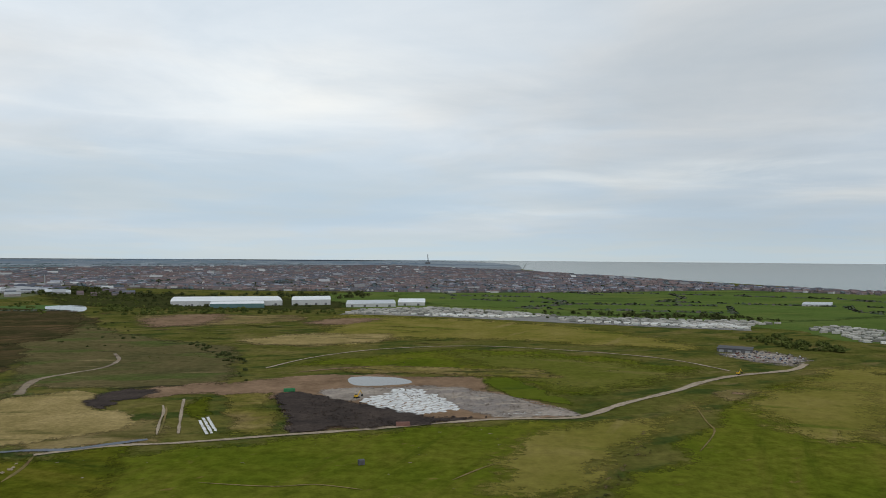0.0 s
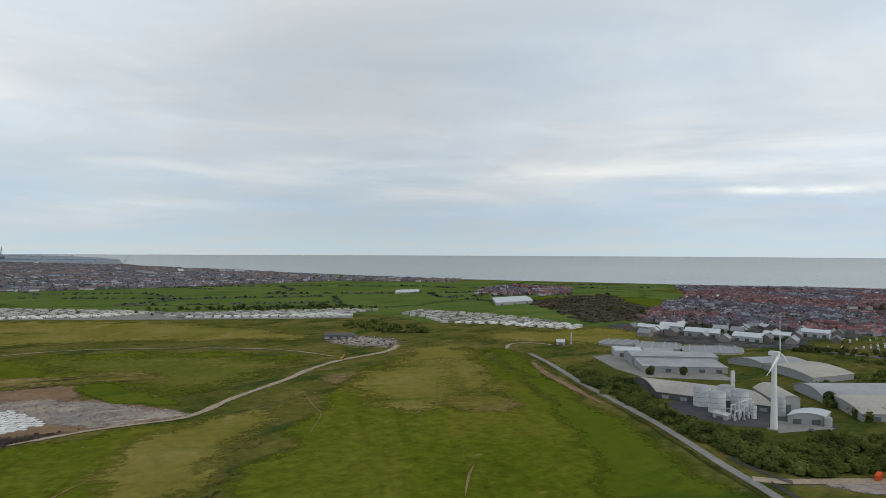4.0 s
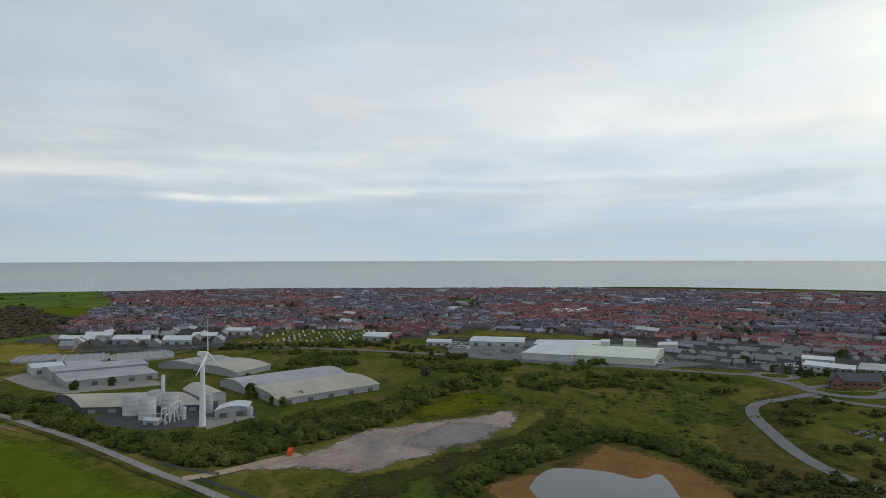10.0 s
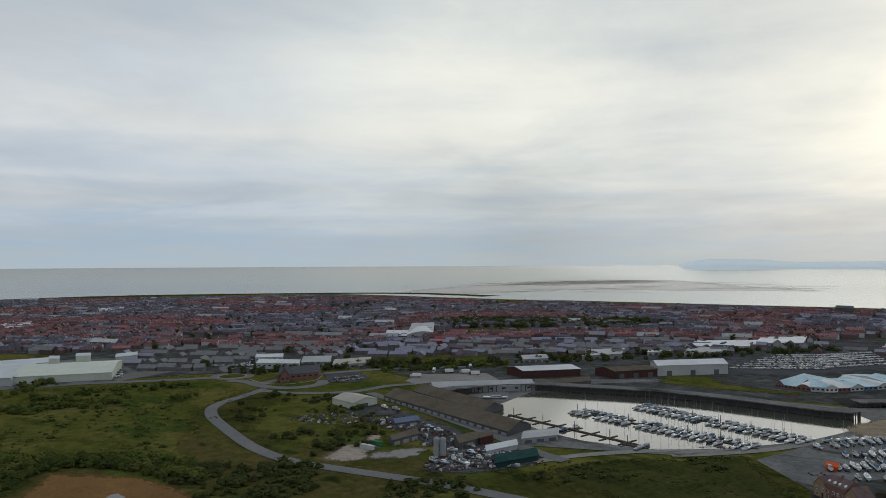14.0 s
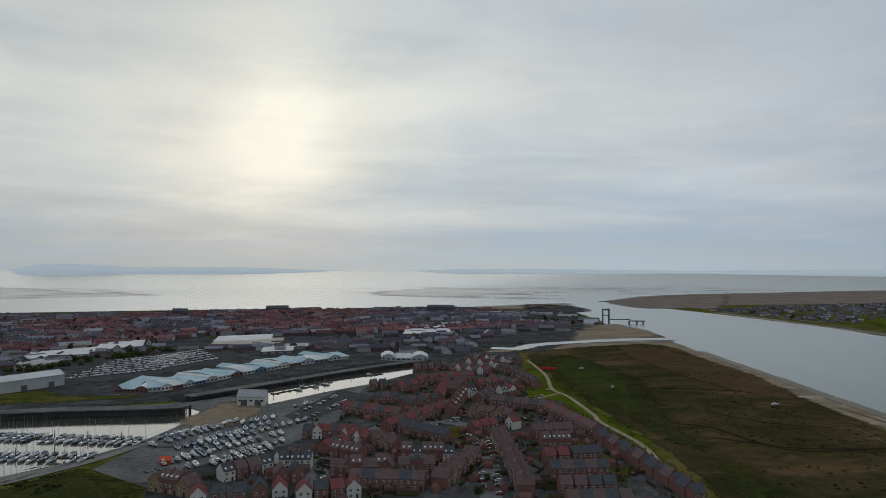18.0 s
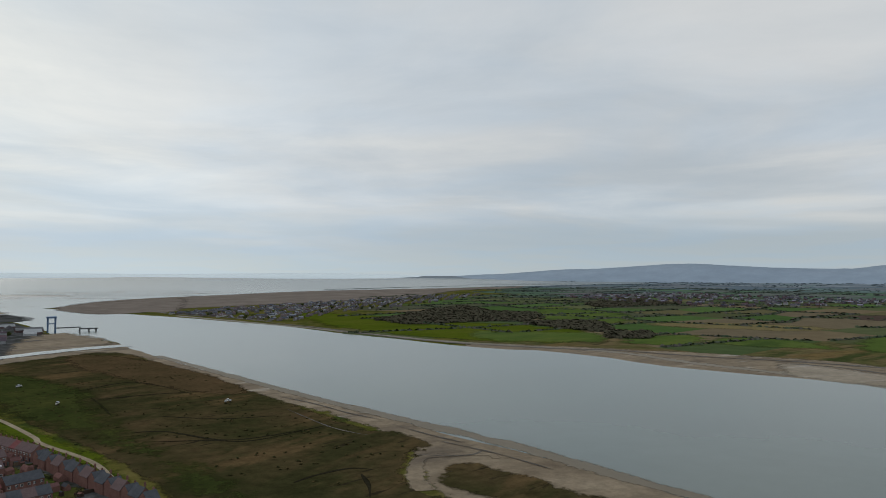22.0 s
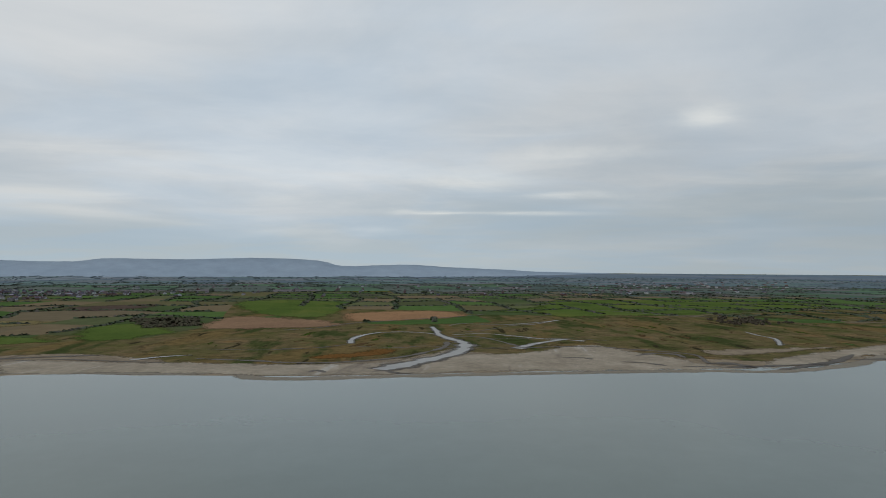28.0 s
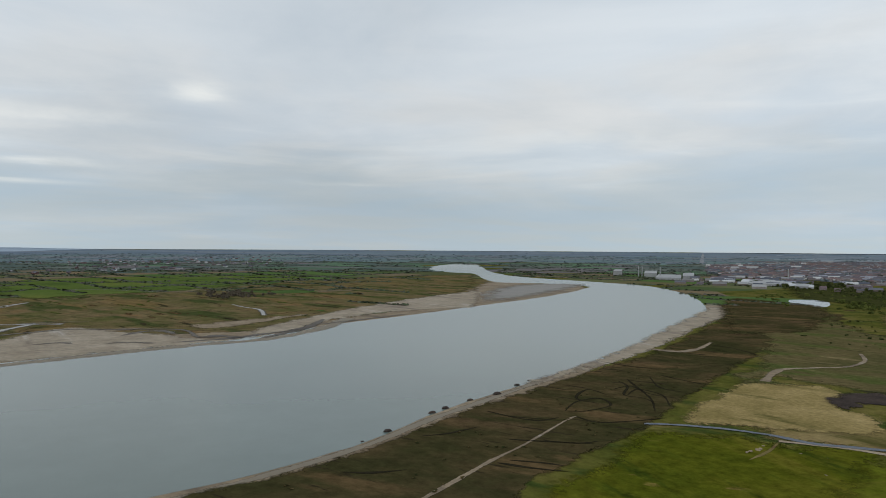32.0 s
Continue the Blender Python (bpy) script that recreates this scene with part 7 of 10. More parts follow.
# ---- long warehouse beyond the landfill ----
shed("warehouse", (-568, 1495), (-345, 1551), (-619, 1657), 11, 3, CLAD_WHITE, ROOF_BRIGHT, "very long white warehouse with a rounded roof", "arch", "ab", doors=8)
shed("warehouse", (-472, 1455), (-367, 1481), (-490, 1519), 9, 1, CLAD_TEAL, ROOF_BRIGHT, "lower warehouse bay with teal cladding", "mono", "ab")
shed("warehouse", (-325, 1552), (-244, 1578), (-348, 1685), 12, 3, CLAD_WHITE, ROOF_BRIGHT, "white rounded warehouse block beside scrub", "arch", "ab", doors=4)
shed("warehouse", (-201, 1512), (-97, 1539), (-213, 1638), 7, 2, CLAD_WHITE, ROOF_WHITE, "white shed beside a caravan park", "gable", "ab", doors=4)
shed("warehouse", (-94, 1574), (-34, 1580), (-97, 1711), 7, 3, CLAD_WHITE, ROOF_BRIGHT, "white curved shed beside a caravan park", "arch", "ab", doors=2)
for a, b, c, h in (((-1199, 1934), (-1107, 1975), (-1342, 2178), 10), ((-1120, 1973), (-1091, 1977), (-1203, 2125), 8), ((-1052, 1923), (-1017, 1928), (-1126, 2068), 9),
                   ((-1894, 2134), (-1879, 2165), (-2057, 2327), 24), ((-1732, 2120), (-1710, 2164), (-1913, 2349), 22), ((-1590, 2006), (-1521, 2053), (-1775, 2256), 10),
                   ((-1545, 2095), (-1526, 2132), (-1729, 2351), 18), ((-1377, 2002), (-1314, 2045), (-1525, 2228), 7), ((-1264, 1997), (-1149, 2078), (-1392, 2215), 7),
                   ((-1086, 1950), (-1005, 1933), (-1169, 2108), 7)):
    shed("works_building", a, b, c, h * 0.7, 1.5, CLAD_GREY if h > 8 else CLAD_WHITE, ROOF_GREY if h > 8 else ROOF_WHITE, "pale works building by the river bend", "gable", "ab", "factory", group="works by the river bend", windows=0)

for p in [(-1776, 2141), (-1770, 2154), (-1672, 2135), (-1316, 2362)]:
    o = thing("chimney", p, "slim pale works chimney by the river bend", "chimney", "works chimneys")
    piece("shaft", lathe([(2.2, 0), (1.5, 38), (1.2, 38)], 12), CLAD_GREY, o)
    piece("cap", lathe([(1.7, 37), (1.9, 38.5), (1.2, 38.5)], 12), CLAD_WHITE, o)

# ---- dockside sheds ----
shed("dock_shed", (567, -363), (553, -419), (596, -363), 7, 2.5, BRICK_DARK, ROOF_WHITE, "dark red dock shed with a white roof", "gable", "ab", doors=0)
shed("dock_shed", (535, -255), (509, -338), (557, -261), 5, 3, CLAD_GREY, ROOF_GREY, "long grey shed on the quayside", "gable", "ab", windows=8)
shed("dock_canopy", (509, -338), (505, -394), (529, -350), 4.5, 2, CLAD_DARK, ROOF_BROWN, "dark open quayside canopy", "gable", "ab")
shed("dock_shed", (525, -437), (517, -482), (551, -435), 7, 2.5, BRICK_DARK, ROOF_BROWN, "dark red brick shed on the quay", "gable", "ab", doors=3)
shed("dock_shed", (518, -483), (497, -553), (545, -499), 10, 3, CLAD_WHITE, ROOF_WHITE, "long white shed on the dock", "gable", "ab", doors=3)
shed("fish_shed", (531, -209), (383, -234), (543, -234), 3.2, 4.2, CLAD_DARK, ROOF_BROWN, "very long low shed with a weathered brown roof", "gable", "ab", doors=18)
shed("fish_shed", (540, -238), (444, -251), (551, -261), 3.2, 4.2, CLAD_DARK, ROOF_BROWN, "long low shed with a weathered brown roof", "gable", "ab")
shed("barn", (507, -175), (518, -198), (534, -167), 4.5, 2.5, CLAD_GREEN, ROOF_PALE, "pale barn with a mossy roof", "gable", "ac", "shed", doors=1)
shed("workshop", (437, -180), (439, -198), (450, -183), 3.2, 1.4, CLAD_DARK, SLATEBLUE, "blue-roofed workshop in a boatyard", "gable", "ab", "shed", doors=2)
shed("workshop", (396, -161), (404, -182), (407, -163), 3.4, 1.4, CLAD_DARK, ROOF_BROWN, "dark tumbledown boatyard workshop", "gable", "ab", "shed", doors=3)
shed("workshop", (371, -193), (376, -210), (386, -197), 3.5, 2, CLAD_DARK, ROOF_BROWN, "brown brick workshop in a boatyard", "gable", "ab", "shed", doors=1)
shed("workshop", (351, -200), (355, -223), (361, -205), 2.8, 1.3, CLAD_WHITE, ROOF_WHITE, "white-roofed shelter in a boatyard", "arch", "ab", "shed")
shed("workshop", (328, -193), (330, -221), (342, -200), 2.8, 1.0, TEAL_DARK, TEAL_DARK, "teal boat shelter in a boatyard", "gable", "ab", "shed")
shed("workshop", (373, -208), (376, -219), (384, -214), 4.5, 0.6, BRICK_DARK, ROOF_BROWN, "square dark brick shed in a boatyard", "flat", "ab", "shed")
shed("pontoon_shed", (364, -232), (362, -257), (379, -243), 3.2, 0.8, CLAD_GREY, ROOF_GREY, "grey canopy by the marina", "gable", "ab", "shed", doors=3)
for x in (0, 1):
    tank(((362, -174), (360, -177))[x], 1.7, 10, "slim grey boatyard silo", "silo", 1.5, CLAD_GREY, "boatyard silos")
shed("boathouse", (293, -506), (271, -510), (300, -525), 7, 4, RENDER, ROOF_GREY, "white boathouse with a grey roof", "gable", "ab", "boathouse", doors=2, windows=5)
shed("warehouse", (747, -152), (722, -190), (776, -161), 6, 1.5, CLAD_WHITE, ROOF_WHITE, "white flat-roofed car showroom by a roundabout", "flat", "ab", "showroom", windows=8)
shed("warehouse", (791, -160), (782, -188), (819, -167), 6, 1, CLAD_WHITE, ROOF_WHITE, "white flat-roofed car showroom by a roundabout", "flat", "ab", "showroom", windows=5)
shed("pub", (658, -154), (660, -193), (690, -165), 5.5, 5, BRICK_RED, TILE_SLATE, "red brick roadside pub with slate roof", "gable", "ab", "pub", windows=7)
shed("pub_wing", (651, -154), (651, -163), (684, -163), 5.5, 7, BRICK_RED, TILE_SLATE, "gabled red brick wing of a roadside pub", "gable", "ac", "pub", windows=2)
shed("grandstand", (938, -370), (922, -397), (995, -397), 6, 2, CLAD_DARK, ROOF_WHITE, "grey football grandstand beside a pitch", "mono", "ab", "stand")
shed("grandstand", (915, -394), (930, -442), (992, -432), 8, 3, CLAD_GREY, ROOF_WHITE, "curved grey football grandstand beside a pitch", "arch", "ac", "stand")
def unit(a, b, c, h, wall, roof, style):
    shed("commercial_unit", a, b, c, h * 0.52, 1.6, wall, roof, "large pale-roofed commercial unit in the town", style, "ab", "warehouse", doors=4, group="commercial units in the town")


unit((655, -420), (650, -449), (685, -436), 7, CLAD_GREY, ROOF_GREY, "gable")
unit((642, -489), (635, -538), (673, -521), 9, CLAD_GREY, ROOF_GREY, "mono")
unit((636, -578), (631, -608), (661, -605), 8, CLAD_WHITE, ROOF_WHITE, "flat")
unit((609, -608), (600, -665), (642, -649), 8, CLAD_GREEN, ROOF_GREY, "gable")
unit((549, -883), (489, -936), (573, -937), 10, CLAD_WHITE, ROOF_WHITE, "mono")
unit((440, -841), (403, -875), (458, -885), 7, CLAD_DARK, ROOF_GREY, "flat")
unit((654, -664), (619, -736), (699, -721), 8, CLAD_WHITE, ROOF_WHITE, "gable")
unit((641, -762), (614, -818), (679, -820), 8, CLAD_GREY, ROOF_WHITE, "mono")
unit((534, -852), (447, -878), (565, -931), 10, CLAD_WHITE, ROOF_PALE, "flat")
unit((435, -808), (403, -831), (458, -859), 6, CLAD_DARK, ROOF_WHITE, "gable")
unit((328, -1061), (260, -1094), (362, -1202), 10, CLAD_DARK, ROOF_WHITE, "mono")
unit((243, -1248), (193, -1315), (255, -1334), 6, CLAD_WHITE, ROOF_WHITE, "flat")
unit((712, -223), (712, -264), (752, -239), 7, CLAD_GREY, ROOF_PALE, "gable")
unit((746, -199), (737, -228), (780, -211), 7, CLAD_GREY, ROOF_GREY, "mono")
unit((1335, 157), (1386, 91), (1436, 165), 10, CLAD_WHITE, ROOF_WHITE, "flat")
unit((1749, -8.3), (1752, -61), (1860, -14.4), 10, CLAD_WHITE, ROOF_WHITE, "gable")
shed("superstore", (845, -395), (845, -415), (884, -415), 5, 0.4, DEEPRED, DEEPRED, "dark red flat-roofed store in the town", "flat", "ab", "shop", windows=4)
shed("grandstand", (951, -413), (951, -452), (1041, -458), 9, 3, CLAD_DARK, ROOF_GREY, "football stand with a pale sloping roof", "mono", "ab", "stadium", doors=4)
# prominent blocks on the sea front
for a, b, c, h, lab in (((437, -1602), (375, -1609), (454, -1681), 16, "tall dark hotel on the sea front"), ((934, -1342), (899, -1346), (981, -1414), 14, "tall dark block on the sea front"),
                        ((807, -1520), (761, -1544), (852, -1612), 12, "dark block on the sea front")):
    shed("hotel", a, b, c, h, 3, CLAD_DARK, TILE_SLATE, lab, "gable", "ab", "hotel", windows=8)
# outlet village of pale blue pitched roofs
LINE = [(425, -530), (390, -546), (378, -597), (364, -664), (344, -731), (314, -799)]
rnd = random.Random(8)
for i, p in enumerate(curve(LINE, 4)):
    q = curve(LINE, 4)[min(i + 1, 20)] if i < 20 else None
    if not q:
        continue
    d = Vector((q[0] - p[0], q[1] - p[1]))
    nrm = Vector((-d.y, d.x)).normalized() * (42 if i % 3 else 55)
    if nrm.dot(Vector(p)) < 0:
        nrm = -nrm
    h = rnd.uniform(3, 4)
    shed("outlet_shop", p, (p[0] + d.x * 0.98, p[1] + d.y * 0.98), (p[0] + nrm.x, p[1] + nrm.y), h, rnd.uniform(2.2, 3.4), (BRICK_RED, CLAD_WHITE, BLUEPAINT, CLAD_WHITE, RENDER)[0 if i < 3 else i % 5],
         (ROOF_BLUE, ROOF_BLUE, ROOF_WHITE)[i % 3], "outlet shop with a pale blue pitched roof", ("gable", "gable", "arch")[i % 3], ("ac", "ab")[i % 2], "shop", windows=3, group="outlet village by the dock")
LINE2 = [(272, -794), (253, -791), (235, -793), (218, -805)]
for i in range(3):
    p, q = LINE2[i], LINE2[i + 1]
    shed("pavilion", p, q, (p[0] * 1.04, p[1] * 1.04), 3.5, 4, CLAD_WHITE, ROOF_WHITE, "white pavilion by the lock", ("arch", "gable")[i % 2], ("ac", "ab")[i % 2], "pavilion", windows=3, group="pavilions by the lock")


def ferry_ramp(at):
    o = thing("ferry_linkspan", at, "dark steel ferry linkspan tower at the river mouth", "linkspan")
    for x in (-6, 6):
        for y in (-4, 4):
            piece("leg", box_mesh([(x, y, 14, 1.6, 1.6, 28)]), BLUEPAINT, o)
    piece("crossbeam", box_mesh([(0, 0, 27, 15, 10, 3)]), BLUEPAINT, o)
    piece("crossbeam", box_mesh([(0, 0, 16, 13, 9, 1.2)]), BLUEPAINT, o)
    piece("deck", box_mesh([(26, 0, 8, 42, 7, 1.5), (60, 0, 5, 30, 9, 1.5)]), CLAD_DARK, o)
    for x in (45, 60, 72):
        piece("pile", box_mesh([(x, -4, 2.5, 1.2, 1.2, 5), (x, 4, 2.5, 1.2, 1.2, 5)]), CLAD_DARK, o)
    o.matrix_basis = pose(at[0], at[1], 0, 0, 0, 190)


ferry_ramp((26.3, -1429))


def lattice_tower(at, h):
    x, y = at
    k = shrink(x, y)
    o = new("lattice_tower")
    o.matrix_basis = Matrix.Translation(lay(x, y, 0)) @ Matrix.Scale(k, 4)
    tagged(o, "tall seaside lattice tower on the skyline", "tower")
    for sx in (-1, 1):
        for sy in (-1, 1):
            piece("leg", join(tube((sx * 20, sy * 20, 0), (sx * 8, sy * 8, h * 0.4), 4, 3, 6), tube((sx * 8, sy * 8, h * 0.4), (sx * 2, sy * 2, h * 0.85), 3, 2, 6)), CLAD_DARK, o)
    piece("platform", box_mesh([(0, 0, h * 0.84, 12, 12, 8)]), CLAD_DARK, o)
    piece("spire", tube((0, 0, h * 0.85), (0, 0, h), 3, 0.8, 6), CLAD_DARK, o)
    piece("base_building", box_mesh([(0, 0, 10, 70, 60, 22)]), CLAD_DARK, o)


lattice_tower((-187, 10343), 150)

# ---- houses of the near estate ----
def house_kit(name, wall, roof, label, w=6.4, d=8.6, h=5.2, rise=3.4, gable_front=False, dormer=False):
    """One house about its own middle; the street front faces -y."""
    o = thing(name, (0, 0), label, "house", "houses of the brick estate")
    if gable_front:
        prof = ((-w / 2, h), (0, h + rise), (w / 2, h))
        v = [(x, -d / 2, z) for x, z in ((-w / 2, -0.2), *prof, (w / 2, -0.2))] + [(x, d / 2, z) for x, z in ((-w / 2, -0.2), *prof, (w / 2, -0.2))]
        rv = [(x * 1.06, y * 1.04, z + dz - (0.12 if x else 0)) for y in (-d / 2, d / 2) for dz in (0.28, 0.06) for x, z in prof]
    else:
        prof = ((-d / 2, h), (0, h + rise), (d / 2, h))
        v = [(-w / 2, y, z) for y, z in ((-d / 2, -0.2), *prof, (d / 2, -0.2))] + [(w / 2, y, z) for y, z in ((-d / 2, -0.2), *prof, (d / 2, -0.2))]
        rv = [(x * 1.01, y * 1.06, z + dz - (0.12 if y else 0)) for x in (-w / 2, w / 2) for dz in (0.28, 0.06) for y, z in prof]
    f = [(0, 1, 2, 3, 4), (9, 8, 7, 6, 5), (0, 5, 6, 1), (4, 3, 8, 9)]
    piece("wall", (v, f), wall, o)
    rf = [(0, 1, 7, 6), (1, 2, 8, 7), (3, 9, 10, 4), (4, 10, 11, 5), (0, 3, 4, 1), (1, 4, 5, 2), (6, 7, 10, 9), (7, 8, 11, 10), (0, 6, 9, 3), (2, 5, 11, 8)]
    piece("roof", (rv, rf), roof, o)
    piece("chimney", box_mesh([(w * 0.36, 0.6, h + rise, 0.7, 0.9, 1.8), (w * 0.36, 0.6, h + rise + 1.0, 0.45, 0.6, 0.5)]), wall if wall is not RENDER else BRICK_RED, o)
    for sy in (-1, 1):
        for x, z in ((-1.7, 3.9), (1.7, 3.9), (-1.7 if sy < 0 else 0.9, 1.4)):
            m = join(box_mesh([(x, sy * (d / 2 + 0.02), z, 1.35, 0.16, 1.35)]), box_mesh([(x - 0.32, sy * (d / 2 + 0.09), z, 0.52, 0.06, 1.1), (x + 0.32, sy * (d / 2 + 0.09), z, 0.52, 0.06, 1.1)]))
            mesh_object("window", m[0], m[1], [UPVC, GLASS], [0] * 6 + [1] * 12, o)
    piece("door", box_mesh([(1.5, -d / 2 - 0.03, 1.05, 1.0, 0.16, 2.1)]), PAINT_DARK, o)
    if dormer:
        for x in (-1.6, 1.6):
            piece("dormer", join(box_mesh([(x, -d / 2 + 1.5, h + 0.9, 1.1, 1.6, 1.2)]), box_mesh([(x, -d / 2 + 1.5, h + 1.7, 1.3, 1.8, 0.4, 0.2)])), UPVC, o)
    return o


KITS = [house_kit("terraced_house", BRICK_RED, TILE_BROWN, "red brick house with a brown tiled roof"),
        house_kit("terraced_house", BRICK_RED, TILE_RED, "red brick house with a red tiled roof"),
        house_kit("terraced_house", BRICK_RED, TILE_SLATE, "red brick house with a slate roof"),
        house_kit("terraced_house", RENDER, TILE_SLATE, "white rendered house with a slate roof", dormer=True),
        house_kit("gabled_house", BRICK_RED, TILE_BROWN, "red brick house with a gabled front", w=7.4, d=9, rise=4.0, gable_front=True),
        house_kit("gabled_house", RENDER, TILE_RED, "white rendered house with a gabled front", w=7.0, d=8.5, rise=3.6, gable_front=True),
        house_kit("gabled_house", BRICK_BUFF, TILE_BROWN, "buff brick house with a gabled front", w=7.4, d=9, rise=4.0, gable_front=True),
        house_kit("terraced_house", BRICK_RED, TILE_BROWN, "three-storey red brick house with dormers", h=7.2, dormer=True),
        house_kit("gabled_house", BRICK_RED, TILE_SLATE, "red brick house with a gabled slate roof", w=7.4, d=9, rise=4.0, gable_front=True)]
first_used = set()


def put(kit, m):
    """The first use takes the kit's own house, later ones a copy."""
    if kit in first_used:
        return copy_thing(kit, m)
    first_used.add(kit)
    kit.matrix_basis = m
    return kit


rnd = random.Random(21)
HOUSE_AT = []


def row(a, b, kinds, step=6.5, turn=0):
    """Houses side by side from a to b."""
    d = Vector((b[0] - a[0], b[1] - a[1]))
    n = max(1, round(d.length / step))
    ang = math.degrees(math.atan2(d.y, d.x))
    # the front looks towards the town's middle lane or away from it
    for i in range(n):
        p = Vector(a) + d * ((i + 0.5) / n)
        k = KITS[kinds[i % len(kinds)]]
        put(k, pose(p.x, p.y, 0.3, 0, 0, ang + turn))
        HOUSE_AT.append((p.x, p.y))


row(*[(13.5, -465), (-36, -350)], (2, 8, 2, 4), 8.5, 90)
row(*[(57, -550), (13.7, -473)], (0, 0, 1, 0), 6.5, 0)
row(*[(55, -460), (31, -473)], (0,), 6.5, 0)
row(*[(46, -431), (29.7, -437)], (7,), 6.5, 0)
row(*[(42, -401), (28.2, -407)], (1,), 6.5, 0)
row(*[(27.1, -409), (11.4, -417)], (2,), 6.5, 0)
row(*[(36, -376), (6.6, -387)], (2, 0), 6.5, 0)
row(*[(29.3, -350), (1.9, -358)], (0, 0, 2, 2), 6.5, 0)
row(*[(23.6, -329), (-4.6, -338)], (0, 2), 6.5, 0)
row(*[(75, -445), (64, -410)], (6, 6), 8, 0)
row(*[(62, -407), (44, -342)], (4, 0, 4), 7.5, 0)
row(*[(107, -515), (74, -506)], (6, 0, 0), 6.5, 0)
row(*[(74, -485), (67, -480)], (5,), 7.5, 0)
row(*[(95, -458), (82, -475)], (1,), 6.5, 0)
row(*[(99, -558), (41, -540)], (0, 0, 2), 6.5, 0)
row(*[(101, -602), (89, -614)], (3, 5), 7, 0)
row(*[(97, -701), (72, -644)], (4, 2), 7.5, 0)
row(*[(141, -455), (103, -433)], (2,), 6.5, 0)
row(*[(201, -505), (152, -489)], (1, 0, 2), 6.5, 0)
row(*[(151, -449), (124, -538)], (1, 1, 4), 6.5, 0)
row(*[(120, -387), (91, -393)], (7, 3, 7), 6.5, 0)
row(*[(148, -351), (116, -359)], (0, 4, 0), 6.5, 0)
row(*[(87, -343), (80, -397)], (4, 6, 0), 7.5, 0)
row(*[(159, -382), (139, -375)], (7, 7), 6.5, 0)
row(*[(182, -357), (170, -372)], (3, 4), 7, 0)
row(*[(171, -331), (158, -340)], (4, 8), 7, 0)
row(*[(174, -429), (148, -414)], (1, 5), 6.5, 0)
row(*[(197, -423), (173, -429)], (2, 5, 1), 7, 0)
row(*[(149, -419), (128, -405)], (6, 0), 7, 0)
row(*[(222, -308), (199, -304)], (6, 7, 7), 6.5, 0)
row(*[(193, -291), (153, -313)], (5, 2, 2, 8), 8.5, 0)
row(*[(199, -327), (183, -351)], (3, 0, 0), 6.5, 0)
row(*[(180, -357), (164, -362)], (3, 3), 6.5, 0)
row(*[(148, -309), (121, -324)], (5, 2, 1), 8, 0)
row(*[(144, -350), (120, -361)], (0, 7), 6.5, 0)
row(*[(168, -386), (162, -406)], (1, 3), 7, 0)
row(*[(115, -364), (96, -370)], (0, 8), 6.5, 0)
row(*[(131, -336), (94, -342)], (0, 2, 0), 6.5, 0)
row(*[(162, -524), (144, -554)], (2, 4), 7, 0)
row(*[(144, -563), (155, -637)], (1,), 7, 0)
row(*[(121, -508), (127, -579)], (1, 7), 7, 0)
row(*[(128, -584), (120, -595)], (5, 3), 7, 0)
row(*[(218, -603), (204, -612)], (0, 2), 7, 0)
row(*[(192, -543), (175, -551)], (2, 0), 7, 0)
row(*[(190, -600), (177, -615)], (1, 2), 7, 0)
row(*[(183, -634), (163, -661)], (1, 4), 7, 0)
row(*[(162, -668), (137, -677)], (0, 1), 7, 0)
row(*[(172, -732), (127, -713)], (0, 5), 7, 0)
row(*[(126, -633), (110, -647)], (1, 0), 7, 0)
row(*[(119, -665), (89, -642)], (0, 2), 7, 0)
row(*[(210, -717), (180, -740)], (0, 2), 7.5, 0)
row(*[(172, -783), (130, -765)], (4, 5), 7.5, 0)
row(*[(124, -745), (99, -716)], (2, 4), 7.5, 0)
row(*[(165, -822), (110, -798)], (3, 8, 5), 7.5, 0)
row(*[(140, -596), (140, -638)], (4,), 7, 0)
row(*[(111, -561), (107, -599)], (0, 2), 7, 0)
# streets and gardens of the estate
area("estate_ground", [(228, -308), (224, -354), (198, -405), (194, -488), (212, -520), (226, -631), (209, -758), (175, -831), (114, -827), (73, -644), (56, -570), (12.5, -481), (-12.3, -418), (-28.3, -370), (-41, -332), (-8.9, -302), (82, -283), (156, -290), (155, -291), (200, -266)], TOWN, 0.66, "patchwork of small gardens and yards", smooth=0)
for pts in ([(63, -485), (15.7, -465), (-11.6, -395), (0.7, -363), (30, -371), (55, -426)], [(129, -420), (102, -422), (98, -404), (122, -398)], [(160, -371), (123, -379), (116, -366), (152, -360)], [(148, -609), (109, -612), (102, -574), (137, -564)]):
    area("gardens", pts, WASTE, 0.7, "small back gardens and lawns", smooth=0, rag=6, freq=0.12, soft=5)
ribbon("street", [(58, -325), (65, -368), (80, -424), (94, -466), (115, -490), (140, -479)], 11, ROADGREY, 0.86, "grey residential street")
ribbon("street", [(115, -490), (111, -528), (84, -575), (61, -602)], 8, ROADGREY, 0.86, "grey residential street")
ribbon("street", [(137, -297), (153, -338), (161, -370), (159, -416), (146, -461)], 8, ROADGREY, 0.86, "grey residential street")
ribbon("street", [(144, -335), (163, -371), (171, -404), (160, -469), (159, -515)], 7, ROADGREY, 0.86, "grey residential street")
area("green", [(121, -461), (105, -482), (96, -458), (107, -440)], GRASS_LUSH, 0.95, "small green among the houses", smooth=0)
